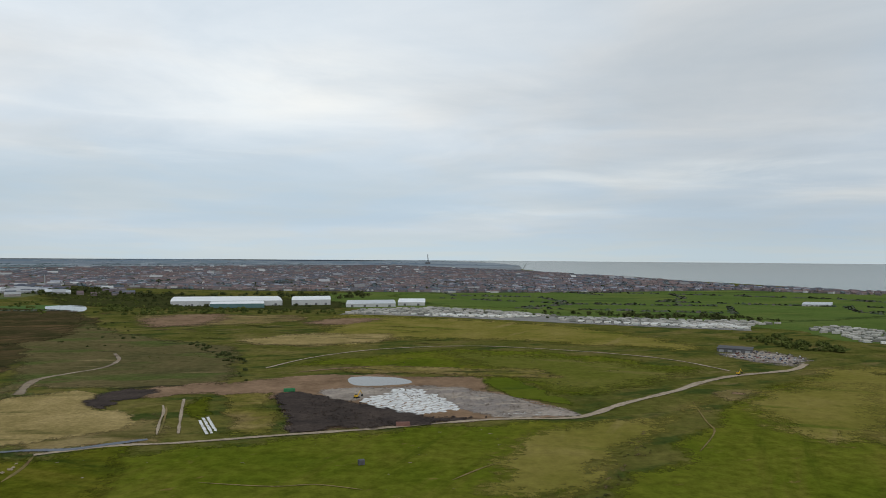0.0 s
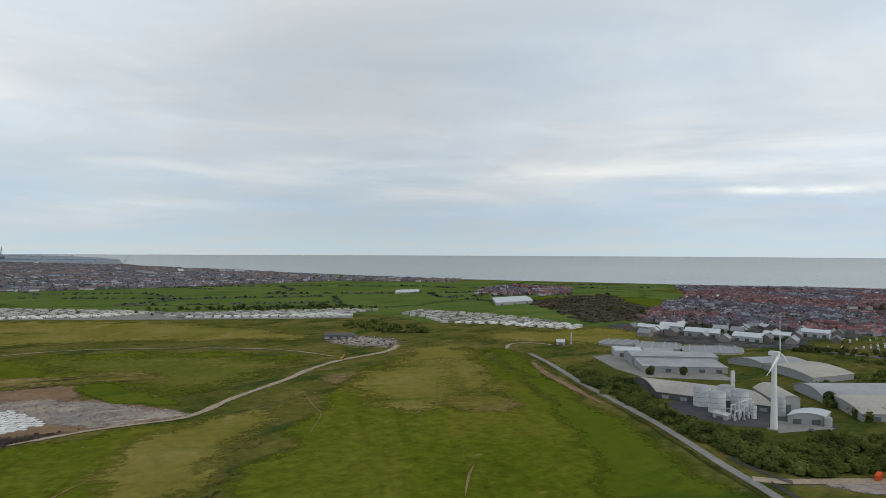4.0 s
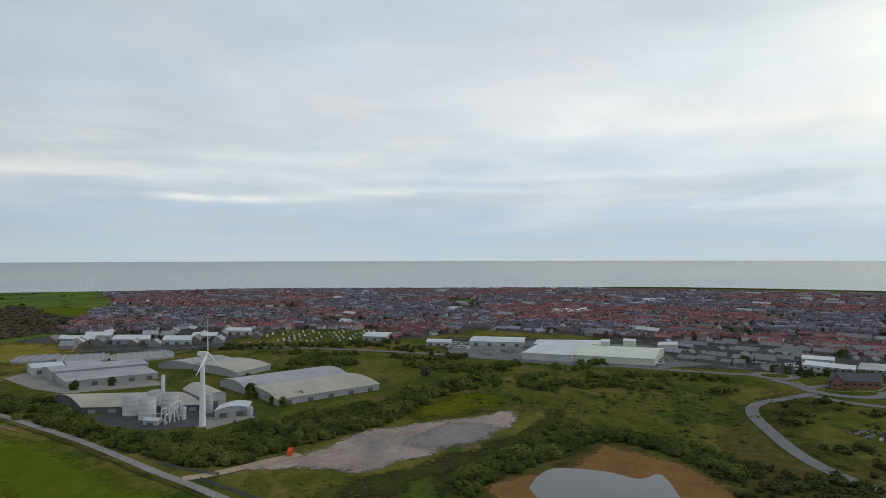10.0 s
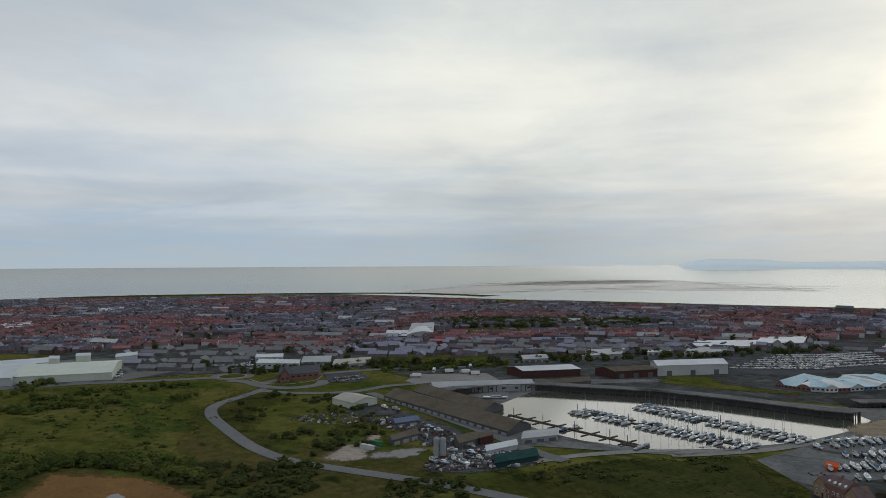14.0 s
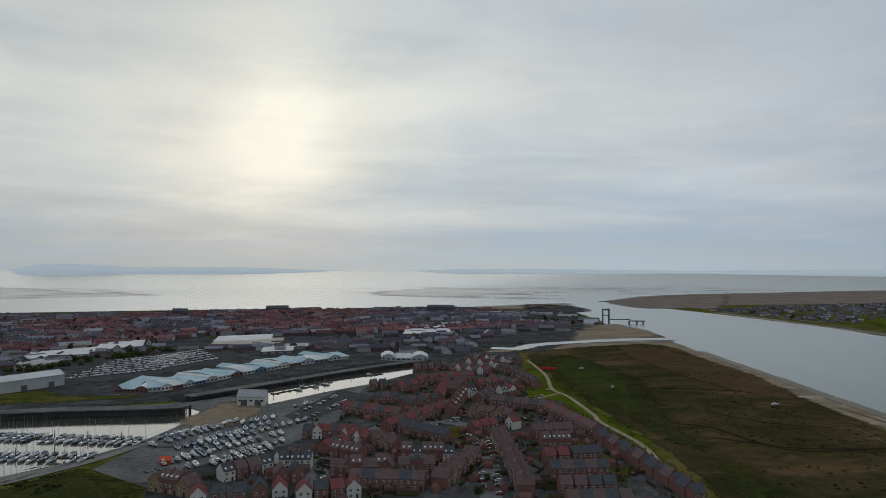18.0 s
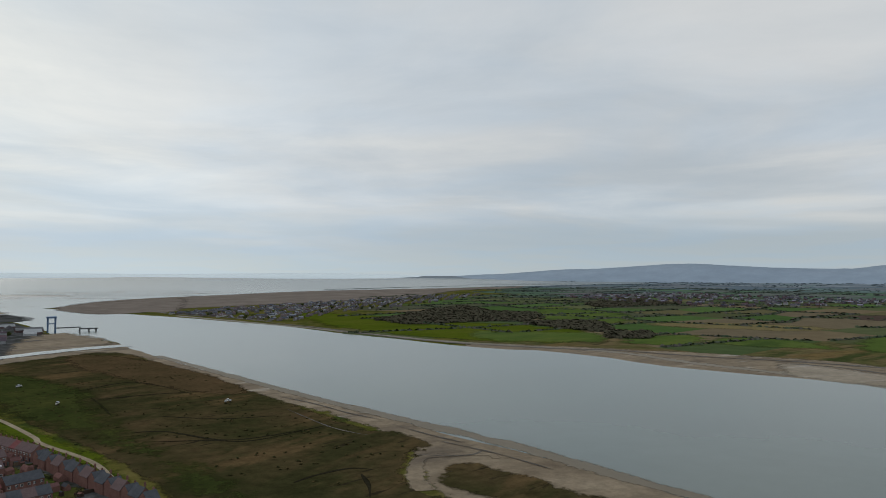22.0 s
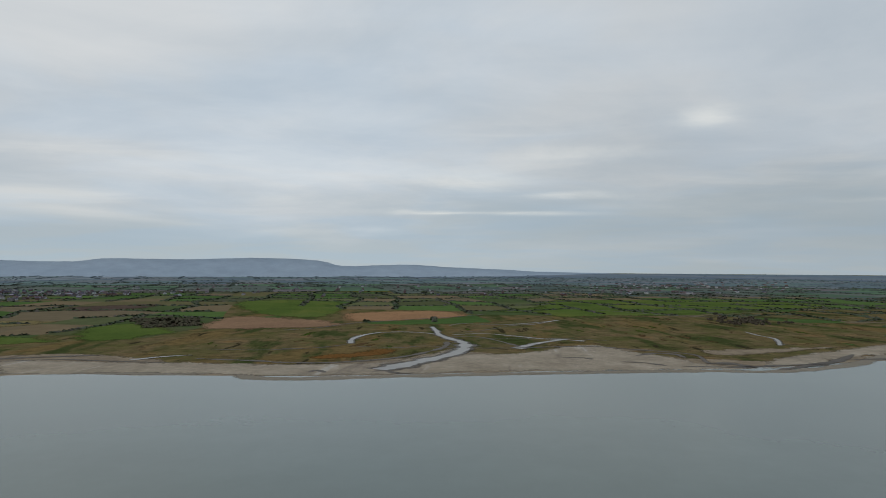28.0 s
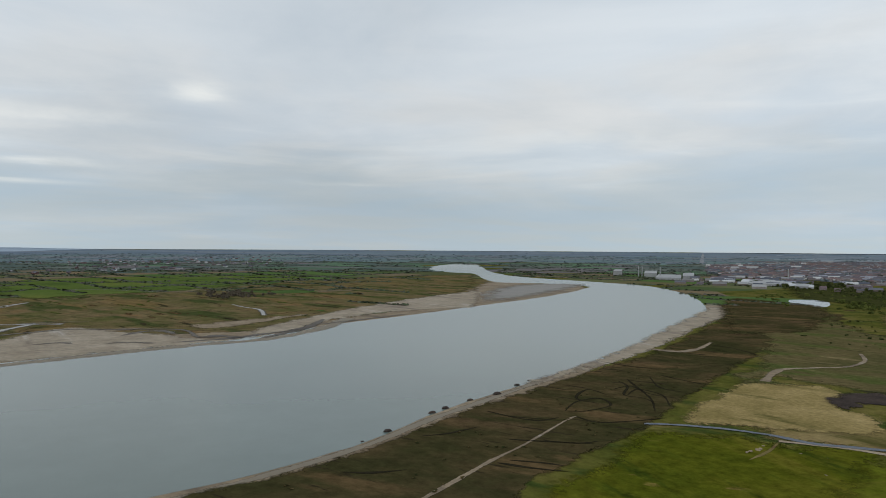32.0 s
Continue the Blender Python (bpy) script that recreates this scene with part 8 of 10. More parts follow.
area("car_park", [(239, -479), (242, -594), (216, -580), (206, -529), (217, -460)], ASPHALT, 0.8, "dark tarmac car park by the dock", smooth=0)


# ---- cars ----
def car_kit():
    o = thing("car", (0, 0), "parked car beside a street", "car", "parked cars")
    v, f = [], []
    prof = ((-2.15, 0.35), (-2.15, 0.85), (-1.3, 0.95), (1.6, 0.95), (2.1, 0.8), (2.15, 0.35))
    for y in (-0.88, 0.88):
        v += [(x, y, z) for x, z in prof]
    n = len(prof)
    f = [tuple(range(n)), tuple(range(2 * n - 1, n - 1, -1))] + [(i, (i + 1) % n, n + (i + 1) % n, n + i) for i in range(n)]
    piece("body", (v, f), CAR_PAINT, o)
    piece("cabin", box_mesh([(-0.15, 0, 1.2, 2.9, 1.6, 0.55, 0.72)]), GLASS, o)
    piece("roof", box_mesh([(-0.15, 0, 1.49, 2.1, 1.18, 0.06)]), CAR_PAINT, o)
    for x in (-1.35, 1.35):
        for y in (-0.82, 0.82):
            piece("wheel", tube((x, y - 0.1, 0.33), (x, y + 0.1, 0.33), 0.33, n=10), RUBBER, o)
    return o


CAR = car_kit()


def cars(line, n, turn=90, jitter=0.6, skip=0.2):
    ln = curve(line, 10)
    for i in range(n):
        if rnd.random() < skip:
            continue
        k = i / max(1, n - 1) * (len(ln) - 1)
        j = min(len(ln) - 2, int(k))
        p = Vector(ln[j]).lerp(Vector(ln[j + 1]), k - j)
        d = Vector(ln[j + 1]) - Vector(ln[j])
        if any((p.x - hx) ** 2 + (p.y - hy) ** 2 < 25 for hx, hy in HOUSE_AT):
            continue
        put(CAR, pose(p.x + rnd.uniform(-jitter, jitter), p.y + rnd.uniform(-jitter, jitter), lift_at(p.x, p.y, 0.9), 0, 0, math.degrees(math.atan2(d.y, d.x)) + turn + rnd.uniform(-5, 5)))


cars([(64, -341), (75, -388), (87, -437), (96, -458)], 14)
cars([(56, -341), (64, -378), (75, -424), (84, -452)], 16)
cars([(136, -466), (124, -477), (114, -503)], 9)
cars([(80, -583), (62, -610), (63, -645)], 8)
cars([(232, -484), (233, -561)], 12)
cars([(219, -465), (216, -543)], 12)
cars([(213, -361), (203, -384)], 6)
cars([(643, -202), (648, -229)], 12)
cars([(630, -200), (634, -230)], 12)
cars([(777, -130), (769, -153)], 14)
cars([(755, -126), (747, -152)], 14)
cars([(553, -230), (487, -235), (411, -238)], 14, 0)
cars([(148, -343), (166, -381), (170, -411)], 8)
cars([(197, -276), (187, -281)], 4)
cars([(28.3, -366), (3.7, -375)], 8)
cars([(66, -512), (41, -505)], 6)
cars([(414, 260), (428, 251)], 4)
cars([(333, 802), (362, 767)], 8)
cars([(331, 779), (381, 775)], 10)


# ---- wharf of the marina ----
def wharf(line, width, h, label):
    ln = curve(line, 3)
    o = thing("wharf", line[0], label, "wharf")
    ox, oy = line[0]
    v, f, n = [], [], len(ln)
    for i, p in enumerate(ln):
        a, b = Vector(ln[max(0, i - 1)]), Vector(ln[min(n - 1, i + 1)])
        d = (b - a).normalized()
        q = Vector((-d.y, d.x))
        if q.dot(Vector(p)) < 0:
            q = -q
        for k, z in ((0, h), (0, h - 0.8), (width, h - 0.8), (width, h)):
            v.append((p[0] - ox + q.x * k, p[1] - oy + q.y * k, z))
        if i:
            f += [(4 * i - 4 + j, 4 * i - 4 + (j + 1) % 4, 4 * i + (j + 1) % 4, 4 * i + j) for j in range(4)]
    piece("deck", (v, f), YARD, o)
    back = [(x, y, z) for i in range(n) for x, y, z in ((v[4 * i + 1][0] * 0.6 + v[4 * i + 2][0] * 0.4, v[4 * i + 1][1] * 0.6 + v[4 * i + 2][1] * 0.4, h - 0.8), (v[4 * i + 1][0] * 0.6 + v[4 * i + 2][0] * 0.4, v[4 * i + 1][1] * 0.6 + v[4 * i + 2][1] * 0.4, 0))]
    piece("quay_wall", (back, [(2 * i, 2 * i + 2, 2 * i + 3, 2 * i + 1) for i in range(n - 1)]), CLAD_DARK, o)
    for i in range(n - 1):
        for t in (0.1, 0.4, 0.7):
            x, y = v[4 * i][0] * (1 - t) + v[4 * i + 4][0] * t, v[4 * i][1] * (1 - t) + v[4 * i + 4][1] * t
            piece("post", box_mesh([(x, y, h / 2 - 0.3, 0.5, 0.5, h)]), TIMBER, o)


wharf([(516, -260), (520, -297), (509, -333), (478, -364), (443, -398), (391, -429), (321, -457), (312, -474)], 14, 6.0, "dark timber wharf along the marina basin")
wharf([(337, -510), (318, -553), (279, -645), (245, -718), (213, -771)], 12, 4.5, "dark timber wharf along the narrow dock")


area("grass_strip", [(501, -460), (517, -491), (497, -532), (455, -512), (381, -532), (371, -518), (429, -483), (482, -453)], OLIVE, 0.9, "rough grass behind the wharf", rag=2, freq=0.05, soft=5)
area("slipway_bank", [(301, -434), (312, -488), (309, -522), (281, -520), (258, -487), (258, -443), (276, -427)], MUD, 0.86, "brown muddy bank at the head of the basin", rag=3, freq=0.06, soft=5)
area("grass_strip", [(723, -272), (792, -305), (734, -420), (671, -384)], OLIVE, 0.9, "rough grass between road and works", rag=3, freq=0.05, soft=8)


# ---- lorries ----
def lorry_kit():
    o = thing("lorry", (0, 0), "white box lorry parked on a concrete yard", "lorry", "lorries on the yard")
    piece("box_body", box_mesh([(-1.2, 0, 2.5, 8.4, 2.5, 2.8)]), UPVC, o)
    piece("cab", box_mesh([(4.2, 0, 1.8, 2.0, 2.4, 2.4, 0.9)]), CAR_PAINT, o)
    piece("windscreen", box_mesh([(5.15, 0, 2.2, 0.15, 2.1, 0.9)]), GLASS, o)
    piece("chassis", box_mesh([(0, 0, 0.9, 10.2, 1.0, 0.3)]), RUBBER, o)
    for x in (-4.2, -3.0, 3.9):
        for y in (-1.05, 1.05):
            piece("wheel", tube((x, y - 0.15, 0.5), (x, y + 0.15, 0.5), 0.5, n=10), RUBBER, o)
    return o


LORRY = lorry_kit()
for i, p in enumerate([(620, -276), (640, -305), (629, -315), (618, -328), (606, -332), (645, -349), (600, -387)]):
    put(LORRY, pose(p[0], p[1], 0.3, 0, 0, (60, 150, 75, 70, 65, 155, 20)[i]))


# ---- boats ----
def boat_kit(name, label, L, B, sail, cradle):
    o = thing(name, (0, 0), label, "boat", "boats of the marina")
    st = ((-1, 0.75, 0.95), (-0.55, 0.95, 0.92), (0.05, 1.0, 0.95), (0.6, 0.72, 1.05), (0.88, 0.32, 1.18), (1, 0.03, 1.25))
    v, f = [], []
    base = 1.0 if cradle else 0.0
    for x, w, s in st:
        for y, z in ((-w, s), (-w * 0.85, 0.35), (0, -0.35 if sail else -0.1), (w * 0.85, 0.35), (w, s)):
            v.append((x * L / 2, y * B / 2, base + z * (0.9 + L * 0.03)))
    for i in range(len(st) - 1):
        for j in range(4):
            a = 5 * i + j
            f.append((a, a + 1, a + 6, a + 5))
        f.append((5 * i + 4, 5 * i, 5 * i + 5, 5 * i + 9))
    f.append((0, 4, 3, 2, 1))
    piece("hull", (v, f), HULL_WHITE, o)
    zc = base + 1.0 + L * 0.03
    if sail:
        piece("coachroof", box_mesh([(0.05 * L, 0, zc + 0.2, L * 0.42, B * 0.55, 0.55, 0.8)]), CABIN, o)
        mast = piece("mast", tube((0.12 * L, 0, zc), (0.12 * L, 0, zc + L * 1.2), 0.09, 0.06, 6), MAST, o)
        piece("boom", tube((0.12 * L, 0, zc + 1.2), (-0.3 * L, 0, zc + 1.1), 0.14, 0.1, 6), CABIN, o)
    else:
        piece("cabin", box_mesh([(0.02 * L, 0, zc + 0.4, L * 0.45, B * 0.7, 1.1, 0.75)]), CABIN, o)
        piece("windscreen", box_mesh([(0.1 * L, 0, zc + 0.55, L * 0.33, B * 0.66, 0.5, 0.8)]), GLASS, o)
        piece("cockpit", box_mesh([(-0.36 * L, 0, zc - 0.05, L * 0.22, B * 0.6, 0.2)]), CABIN, o)
    if cradle:
        for x in (-0.3, 0.3):
            piece("cradle", box_mesh([(x * L, 0, 0.35, 0.3, B * 0.7, 0.9)]), TIMBER, o)
    return o


AFLOAT = [boat_kit("sailing_yacht", "white sailing yacht moored at a pontoon", 9.5, 3.1, True, False), boat_kit("motor_cruiser", "white motor cruiser moored at a pontoon", 9.0, 3.2, False, False)]
ASHORE = [boat_kit("sailing_yacht", "white yacht laid up on a cradle", 9.0, 3.0, True, True), boat_kit("motor_boat", "white motor boat laid up on a cradle", 8.0, 2.9, False, True), boat_kit("motor_boat", "small white boat laid up on a cradle", 6.2, 2.3, False, True)]


def pontoon(line, finger, label, boats=0.8, both=True, gap=7.0):
    a, b = Vector(line[0]), Vector(line[1])
    d = b - a
    ang = math.degrees(math.atan2(d.y, d.x))
    o = thing("pontoon", line[0], label, "pontoon", "pontoons of the marina", ang, lift_at(*line[0], 0.8))
    L = d.length
    piece("walkway", box_mesh([(L / 2, 0, 0.25, L, 2.2, 0.5)]), TIMBER, o)
    n = int(L / gap)
    for i in range(n):
        x = (i + 0.5) * gap
        for s in (-1, 1):
            if i % 2 == 0:
                piece("finger", box_mesh([(x, s * finger / 2, 0.2, 0.9, finger, 0.35)]), TIMBER, o)
            if rnd.random() < boats and (both or s > 0):
                p = a + d.normalized() * (x + gap * 0.5) + Vector((-d.y, d.x)).normalized() * s * (finger * 0.55 + 1)
                put(AFLOAT[rnd.random() < 0.4], pose(p.x, p.y, lift_at(p.x, p.y, 0.8), 0, 0, ang + (90 if rnd.random() < 0.5 else -90) + rnd.uniform(-3, 3)))
        if i % 4 == 0:
            piece("mooring_post", tube((x, 1.4, -1), (x, 1.4, 5.5), 0.22, n=8), TIMBER, o)


pontoon([(436, -267), (323, -293)], 9, "bare timber pontoon with empty berths", 0.06)
pontoon([(426, -316), (291, -347)], 9, "timber pontoon lined with boats", 0.92, gap=5.6)
pontoon([(417, -369), (287, -386)], 9, "timber pontoon lined with boats", 0.95, gap=5.6)
pontoon([(337, -285), (321, -291)], 6, "short timber pontoon by the quay", 0.7)
pontoon([(274, -633), (235, -689)], 5, "narrow timber pontoon in the dock", 0.15)
pontoon([(289, -556), (264, -628)], 5, "narrow timber pontoon in the dock", 0.3)


def hard(line, n, turn, kinds=(0, 1, 2, 1)):
    a, b = Vector(line[0]), Vector(line[1])
    for i in range(n):
        if rnd.random() < 0.08:
            continue
        p = a.lerp(b, (i + rnd.uniform(-0.15, 0.15)) / (n - 1))
        d = b - a
        put(ASHORE[kinds[rnd.randrange(len(kinds))]], pose(p.x, p.y, lift_at(p.x, p.y, 0.7), 0, 0, math.degrees(math.atan2(d.y, d.x)) + turn + rnd.uniform(-9, 9)))


hard([(276, -378), (264, -433)], 10, 75)
hard([(264, -433), (243, -469)], 8, 60)
hard([(242, -360), (215, -426)], 13, 70)
hard([(243, -376), (230, -436)], 10, 60)
hard([(228, -342), (205, -407)], 12, 70)
hard([(227, -442), (217, -467)], 5, 50, (1, 0))
hard([(246, -513), (238, -528)], 3, 40)
hard([(245, -345), (232, -371)], 7, 70)
hard([(259, -372), (240, -421)], 11, 65)
hard([(218, -352), (203, -389)], 8, 70)
hard([(256, -398), (236, -450)], 9, 65)
hard([(283, -398), (262, -452)], 8, 20, (0, 0, 1))
o = shed("workboat_cover", (246, -344), (241, -346), (250, -351), 2.6, 0.8, ORANGE, ORANGE, "orange inflatable workboat under cover ashore", "arch", "ab", "boat")
big = boat_kit("fishing_boat", "white fishing boat lying at the quay", 20, 6, False, False)
big.matrix_basis = pose(*(494, -290), 0.4, 0, 0, -120)
tug = boat_kit("fishing_boat", "dark fishing boat moored in the basin", 17, 5.5, False, False)
tug.matrix_basis = pose(*(412, -375), 0.4, 0, 0, 60)


# ---- caravans ----
def caravan_kit():
    o = thing("static_caravan", (0, 0), "cream static caravan on a pitch", "caravan", "static caravans of the holiday park")
    piece("body", box_mesh([(0, 0, 1.75, 10.5, 3.7, 2.5)]), VAN_SKIN, o)
    v = [(x, y, z) for x in (-5.4, 5.4) for y, z in ((-2.0, 2.95), (0, 3.65), (2.0, 2.95))]
    piece("roof", (v, [(0, 1, 4, 3), (1, 2, 5, 4), (0, 2, 1), (3, 4, 5), (0, 3, 5, 2)]), VAN_ROOF, o)
    piece("bay_window", box_mesh([(4.2, 0, 2.05, 2.2, 3.78, 1.0)]), GLASS, o)
    piece("skirt", box_mesh([(0, 0, 0.3, 10.2, 3.5, 0.6)]), CLAD_DARK, o)
    return o


VAN = caravan_kit()
NV = 0


def caravan_mass(name, outline, label, gap=(14, 10.0), theta=0.0, limit=44):
    """The foremost as caravans of their own, the rest joined."""
    global NV
    q = np.array(outline)
    c, s = math.cos(radians(theta)), math.sin(radians(theta))
    u, v = q[:, 0] * c + q[:, 1] * s, -q[:, 0] * s + q[:, 1] * c
    spots = []
    vv = v.min()
    while vv < v.max():
        uu = u.min() + rnd.uniform(0, 4)
        while uu < u.max():
            x, y = uu * c - vv * s, uu * s + vv * c
            spots.append((x, y))
            uu += gap[0] * rnd.uniform(0.95, 1.2)
        vv += gap[1] * rnd.uniform(0.95, 1.25)
    ok = inside([p[0] for p in spots], [p[1] for p in spots], outline)
    spots = sorted((p for p, k in zip(spots, ok) if k and rnd.random() > 0.06), key=lambda p: math.hypot(*p))
    for x, y in spots[:limit]:
        put(VAN, pose(x, y, 0.3, 0, 0, theta + rnd.uniform(-6, 6)))
    verts, faces, idx = [], [], []
    for x, y in spots[limit:]:
        th = radians(theta + rnd.uniform(-6, 6))
        cc, ss = math.cos(th), math.sin(th)
        b = len(verts)
        for px, py, pz in ((-5.2, -1.9, 0.3), (5.2, -1.9, 0.3), (5.2, 1.9, 0.3), (-5.2, 1.9, 0.3), (-5.2, -1.9, 3.0), (5.2, -1.9, 3.0), (5.2, 1.9, 3.0), (-5.2, 1.9, 3.0), (-5.3, 0, 3.7), (5.3, 0, 3.7)):
            verts.append((x + px * cc - py * ss, y + px * ss + py * cc, pz))
        faces += [tuple(b + k for k in fc) for fc in ((0, 1, 5, 4), (1, 2, 6, 9, 5), (2, 3, 7, 6), (3, 0, 4, 8, 7), (4, 5, 9, 8), (6, 7, 8, 9))]
    if faces:
        tagged(mesh_object(name, verts, faces, VAN_MASS), label, "caravans", "", "stuff")


VAN_MASS = material("caravan_rows", [(0.30, 0.29, 0.26), (0.38, 0.37, 0.34), (0.22, 0.22, 0.20), (0.34, 0.32, 0.29), (0.16, 0.16, 0.14)], mode="island", fine=1.0, tint=0.08)
area("caravan_park", [(-191, 1323), (-159, 1437), (-23.1, 1512), (135, 1403), (232, 1318), (382, 1259), (520, 1204), (472, 1074), (373, 1110), (208, 1183), (21.3, 1278), (-104, 1317)], CONCRETE, 0.4, "gravelled holiday park", smooth=0)
caravan_mass("caravan_rows", [(-186, 1336), (-159, 1437), (-23.1, 1512), (135, 1403), (211, 1317), (122, 1262), (21.5, 1290), (-105, 1330)], "packed rows of static caravans", theta=20, limit=44)
caravan_mass("caravan_rows", [(212, 1292), (382, 1259), (520, 1204), (475, 1091), (376, 1119), (210, 1193)], "packed rows of static caravans", theta=-25, limit=44)
caravan_mass("caravan_rows", [(575, 1102), (635, 1150), (697, 1037), (716, 888), (707, 779), (671, 756), (623, 851), (556, 935)], "packed rows of static caravans", theta=-10, limit=44)
caravan_mass("caravan_rows", [(393, 1199), (516, 1242), (571, 1185), (471, 1133), (390, 1130)], "packed rows of static caravans", theta=-10, limit=14)


# ---- landfill details ----
def sheets(outline, label, step, seed, turn=0.0):
    """White liner sheets laid edge to edge in courses, each lapped and wrinkled."""
    rnd2 = random.Random(seed)
    o = thing("liner", outline[0], label, "sheeting")
    ox, oy = outline[0]
    c, s = math.cos(radians(turn)), math.sin(radians(turn))
    q = np.array([((x - ox) * c + (y - oy) * s, -(x - ox) * s + (y - oy) * c) for x, y in outline])
    v, j, made = q[:, 1].min(), 0, 0
    while v < q[:, 1].max():
        u = q[:, 0].min() + (j % 2) * step * 0.5
        while u < q[:, 0].max():
            l = step * rnd2.uniform(0.8, 1.2)
            if bool(inside([u], [v], q)[0]) and rnd2.random() > 0.02 and made < 290:
                w, d = l - 0.9, step * 0.75 - 1.3
                z = 0.45 + rnd2.uniform(0, 0.12)
                m = []
                for sx, sy in ((-1, -1), (0, -1.04), (1, -1), (1, 1), (0, 1.04), (-1, 1)):
                    a, b = u + sx * w / 2 + rnd2.uniform(-0.25, 0.25), v + sy * d / 2 + rnd2.uniform(-0.25, 0.25)
                    m.append((a * c - b * s, a * s + b * c, z + rnd2.uniform(-0.05, 0.12)))
                m += [(a, b, e - 0.3) for a, b, e in m]
                piece("sheet", (m, [(0, 1, 4, 5), (1, 2, 3, 4)] + [(k, 6 + k, 6 + (k + 1) % 6, (k + 1) % 6) for k in range(6)]), SHEET, o)
                made += 1
            u += l
        v += step * 0.75
        j += 1


sheets([(-59, 538), (-52, 555), (-38, 574), (-37, 589), (-17.8, 585), (-2.7, 561), (9.3, 532), (15.8, 508), (-3.2, 501), (-16.6, 486), (-31, 500), (-48, 514)], "white plastic liner laid in sheets over landfill", 6.4, 3, -32)
sheets([(-159, 471), (-156, 486), (-138, 440), (-145, 434)], "white plastic liner strip beside a track", 4.0, 4, -65)


def container(at, ang, mat, label, name="container", L=6.1):
    o = thing(name, at, label, "container", "", ang, 0.25)
    piece("body", box_mesh([(0, 0, 1.3, L, 2.4, 2.6)]), mat, o)
    piece("door", box_mesh([(L / 2 + 0.05, 0, 1.3, 0.1, 2.2, 2.4)]), mat, o)
    piece("rib", box_mesh([(x * L / 12, s * 1.22, 1.3, 0.12, 0.06, 2.4) for x in range(-5, 6) for s in (-1, 1)]), mat, o)


container((-121, 572), 10, GREENPAINT, "green container by the soil heap", L=9)
container((-23.6, 459), 5, BRICK_RED, "rust-red container by the landfill edge", L=9)
container((359, 187), 20, ORANGE, "red container by the gravel plateau", L=9)
container((396, -145), 30, CLAD_WHITE, "white trailer box in the boatyard", L=9)
container((401, -153), 30, GREENPAINT, "green skip lorry body in the boatyard", L=7)
container((74, -766), 10, REDPAINT, "red container at the end of a path", L=16)


def digger(at, ang, label):
    o = thing("excavator", at, label, "excavator", "machines on the landfill", ang, 0.3)
    for s in (-1, 1):
        piece("track", box_mesh([(0, s * 1.2, 0.5, 4.2, 0.7, 0.95, 0.85)]), RUBBER, o)
    piece("cab", box_mesh([(0.4, 0.7, 2.2, 1.6, 1.2, 1.7, 0.85)]), GLASS, o)
    piece("engine", box_mesh([(-0.9, 0, 1.8, 2.2, 2.4, 1.4, 0.92)]), YELLOWPAINT, o)
    piece("boom", join(tube((1, -0.4, 1.8), (4.2, -0.4, 5.2), 0.35, 0.28, 6), tube((4.2, -0.4, 5.2), (6.6, -0.4, 2.0), 0.28, 0.2, 6)), YELLOWPAINT, o)
    piece("bucket", box_mesh([(6.5, -0.4, 1.3, 1.2, 1.3, 1.2, 0.6)]), RUBBER, o)


digger((281, 668), 40, "yellow excavator beside a haul track")
# a plain box stands in for a small dark machine
container((-41, 374), 20, CLAD_DARK, "small dark box standing in for a machine on grass", L=3.2)
digger((-64, 548), 60, "rusty excavator on the landfill")
shed("weighbridge_shed", (327, 837), (360, 818), (340, 863), 4, 0.8, CLAD_DARK, CLAD_DARK, "dark open site shed", "flat", "ab", "shed", doors=4)


def rubble_scatter(name, outline, n, s, mat, label, seed):
    r2 = random.Random(seed)
    q = np.array(outline)
    v, f = [], []
    tries = 0
    while n > 0 and tries < 20000:
        tries += 1
        x, y = r2.uniform(q[:, 0].min(), q[:, 0].max()), r2.uniform(q[:, 1].min(), q[:, 1].max())
        if not bool(inside([x], [y], outline)[0]):
            continue
        k = s * r2.uniform(0.4, 1.6)
        m = moved(box_mesh([(0, 0, k * 0.3, k * r2.uniform(0.6, 2.5), k, k * r2.uniform(0.4, 1.0), 0.75)]), x, y, 0.5, r2.uniform(0, 180))
        i = len(v)
        v += m[0]
        f += [tuple(i + j for j in t) for t in m[1]]
        n -= 1
    return tagged(mesh_object(name, v, f, mat), label, "clutter", "", "stuff")


SCRAP = material("scrap_mixed", [(0.05, 0.045, 0.045), (0.10, 0.10, 0.10), (0.20, 0.20, 0.2), (0.08, 0.07, 0.065), (0.08, 0.10, 0.14), (0.16, 0.14, 0.12), (0.42, 0.42, 0.42), (0.10, 0.05, 0.04)], mode="island", fine=1)
rubble_scatter("boatyard_clutter", [(347, -159), (362, -174), (364, -196), (356, -210), (342, -219), (325, -204), (337, -162)], 520, 1.15, SCRAP, "jumble of scrap and laid-up gear", 31)
rubble_scatter("boatyard_clutter", [(471, -166), (466, -198), (401, -208), (372, -212), (369, -178), (417, -178)], 340, 1.15, SCRAP, "jumble of timber and gear in a boatyard", 32)
rubble_scatter("boatyard_clutter", [(495, -121), (506, -152), (475, -185), (459, -178), (465, -140)], 140, 1.0, SCRAP, "jumble of gear on waste ground", 33)
area("site_yard", [(310, 817), (376, 855), (407, 821), (410, 760), (353, 711), (326, 756)], RUBBLE, 0.62, "grey site yard by a haul track", rag=4, freq=0.08, soft=20)
rubble_scatter("site_clutter", [(313, 812), (371, 844), (402, 812), (404, 759), (360, 726), (330, 764)], 150, 1.1, SCRAP, "scrap and stores in a site yard", 44)
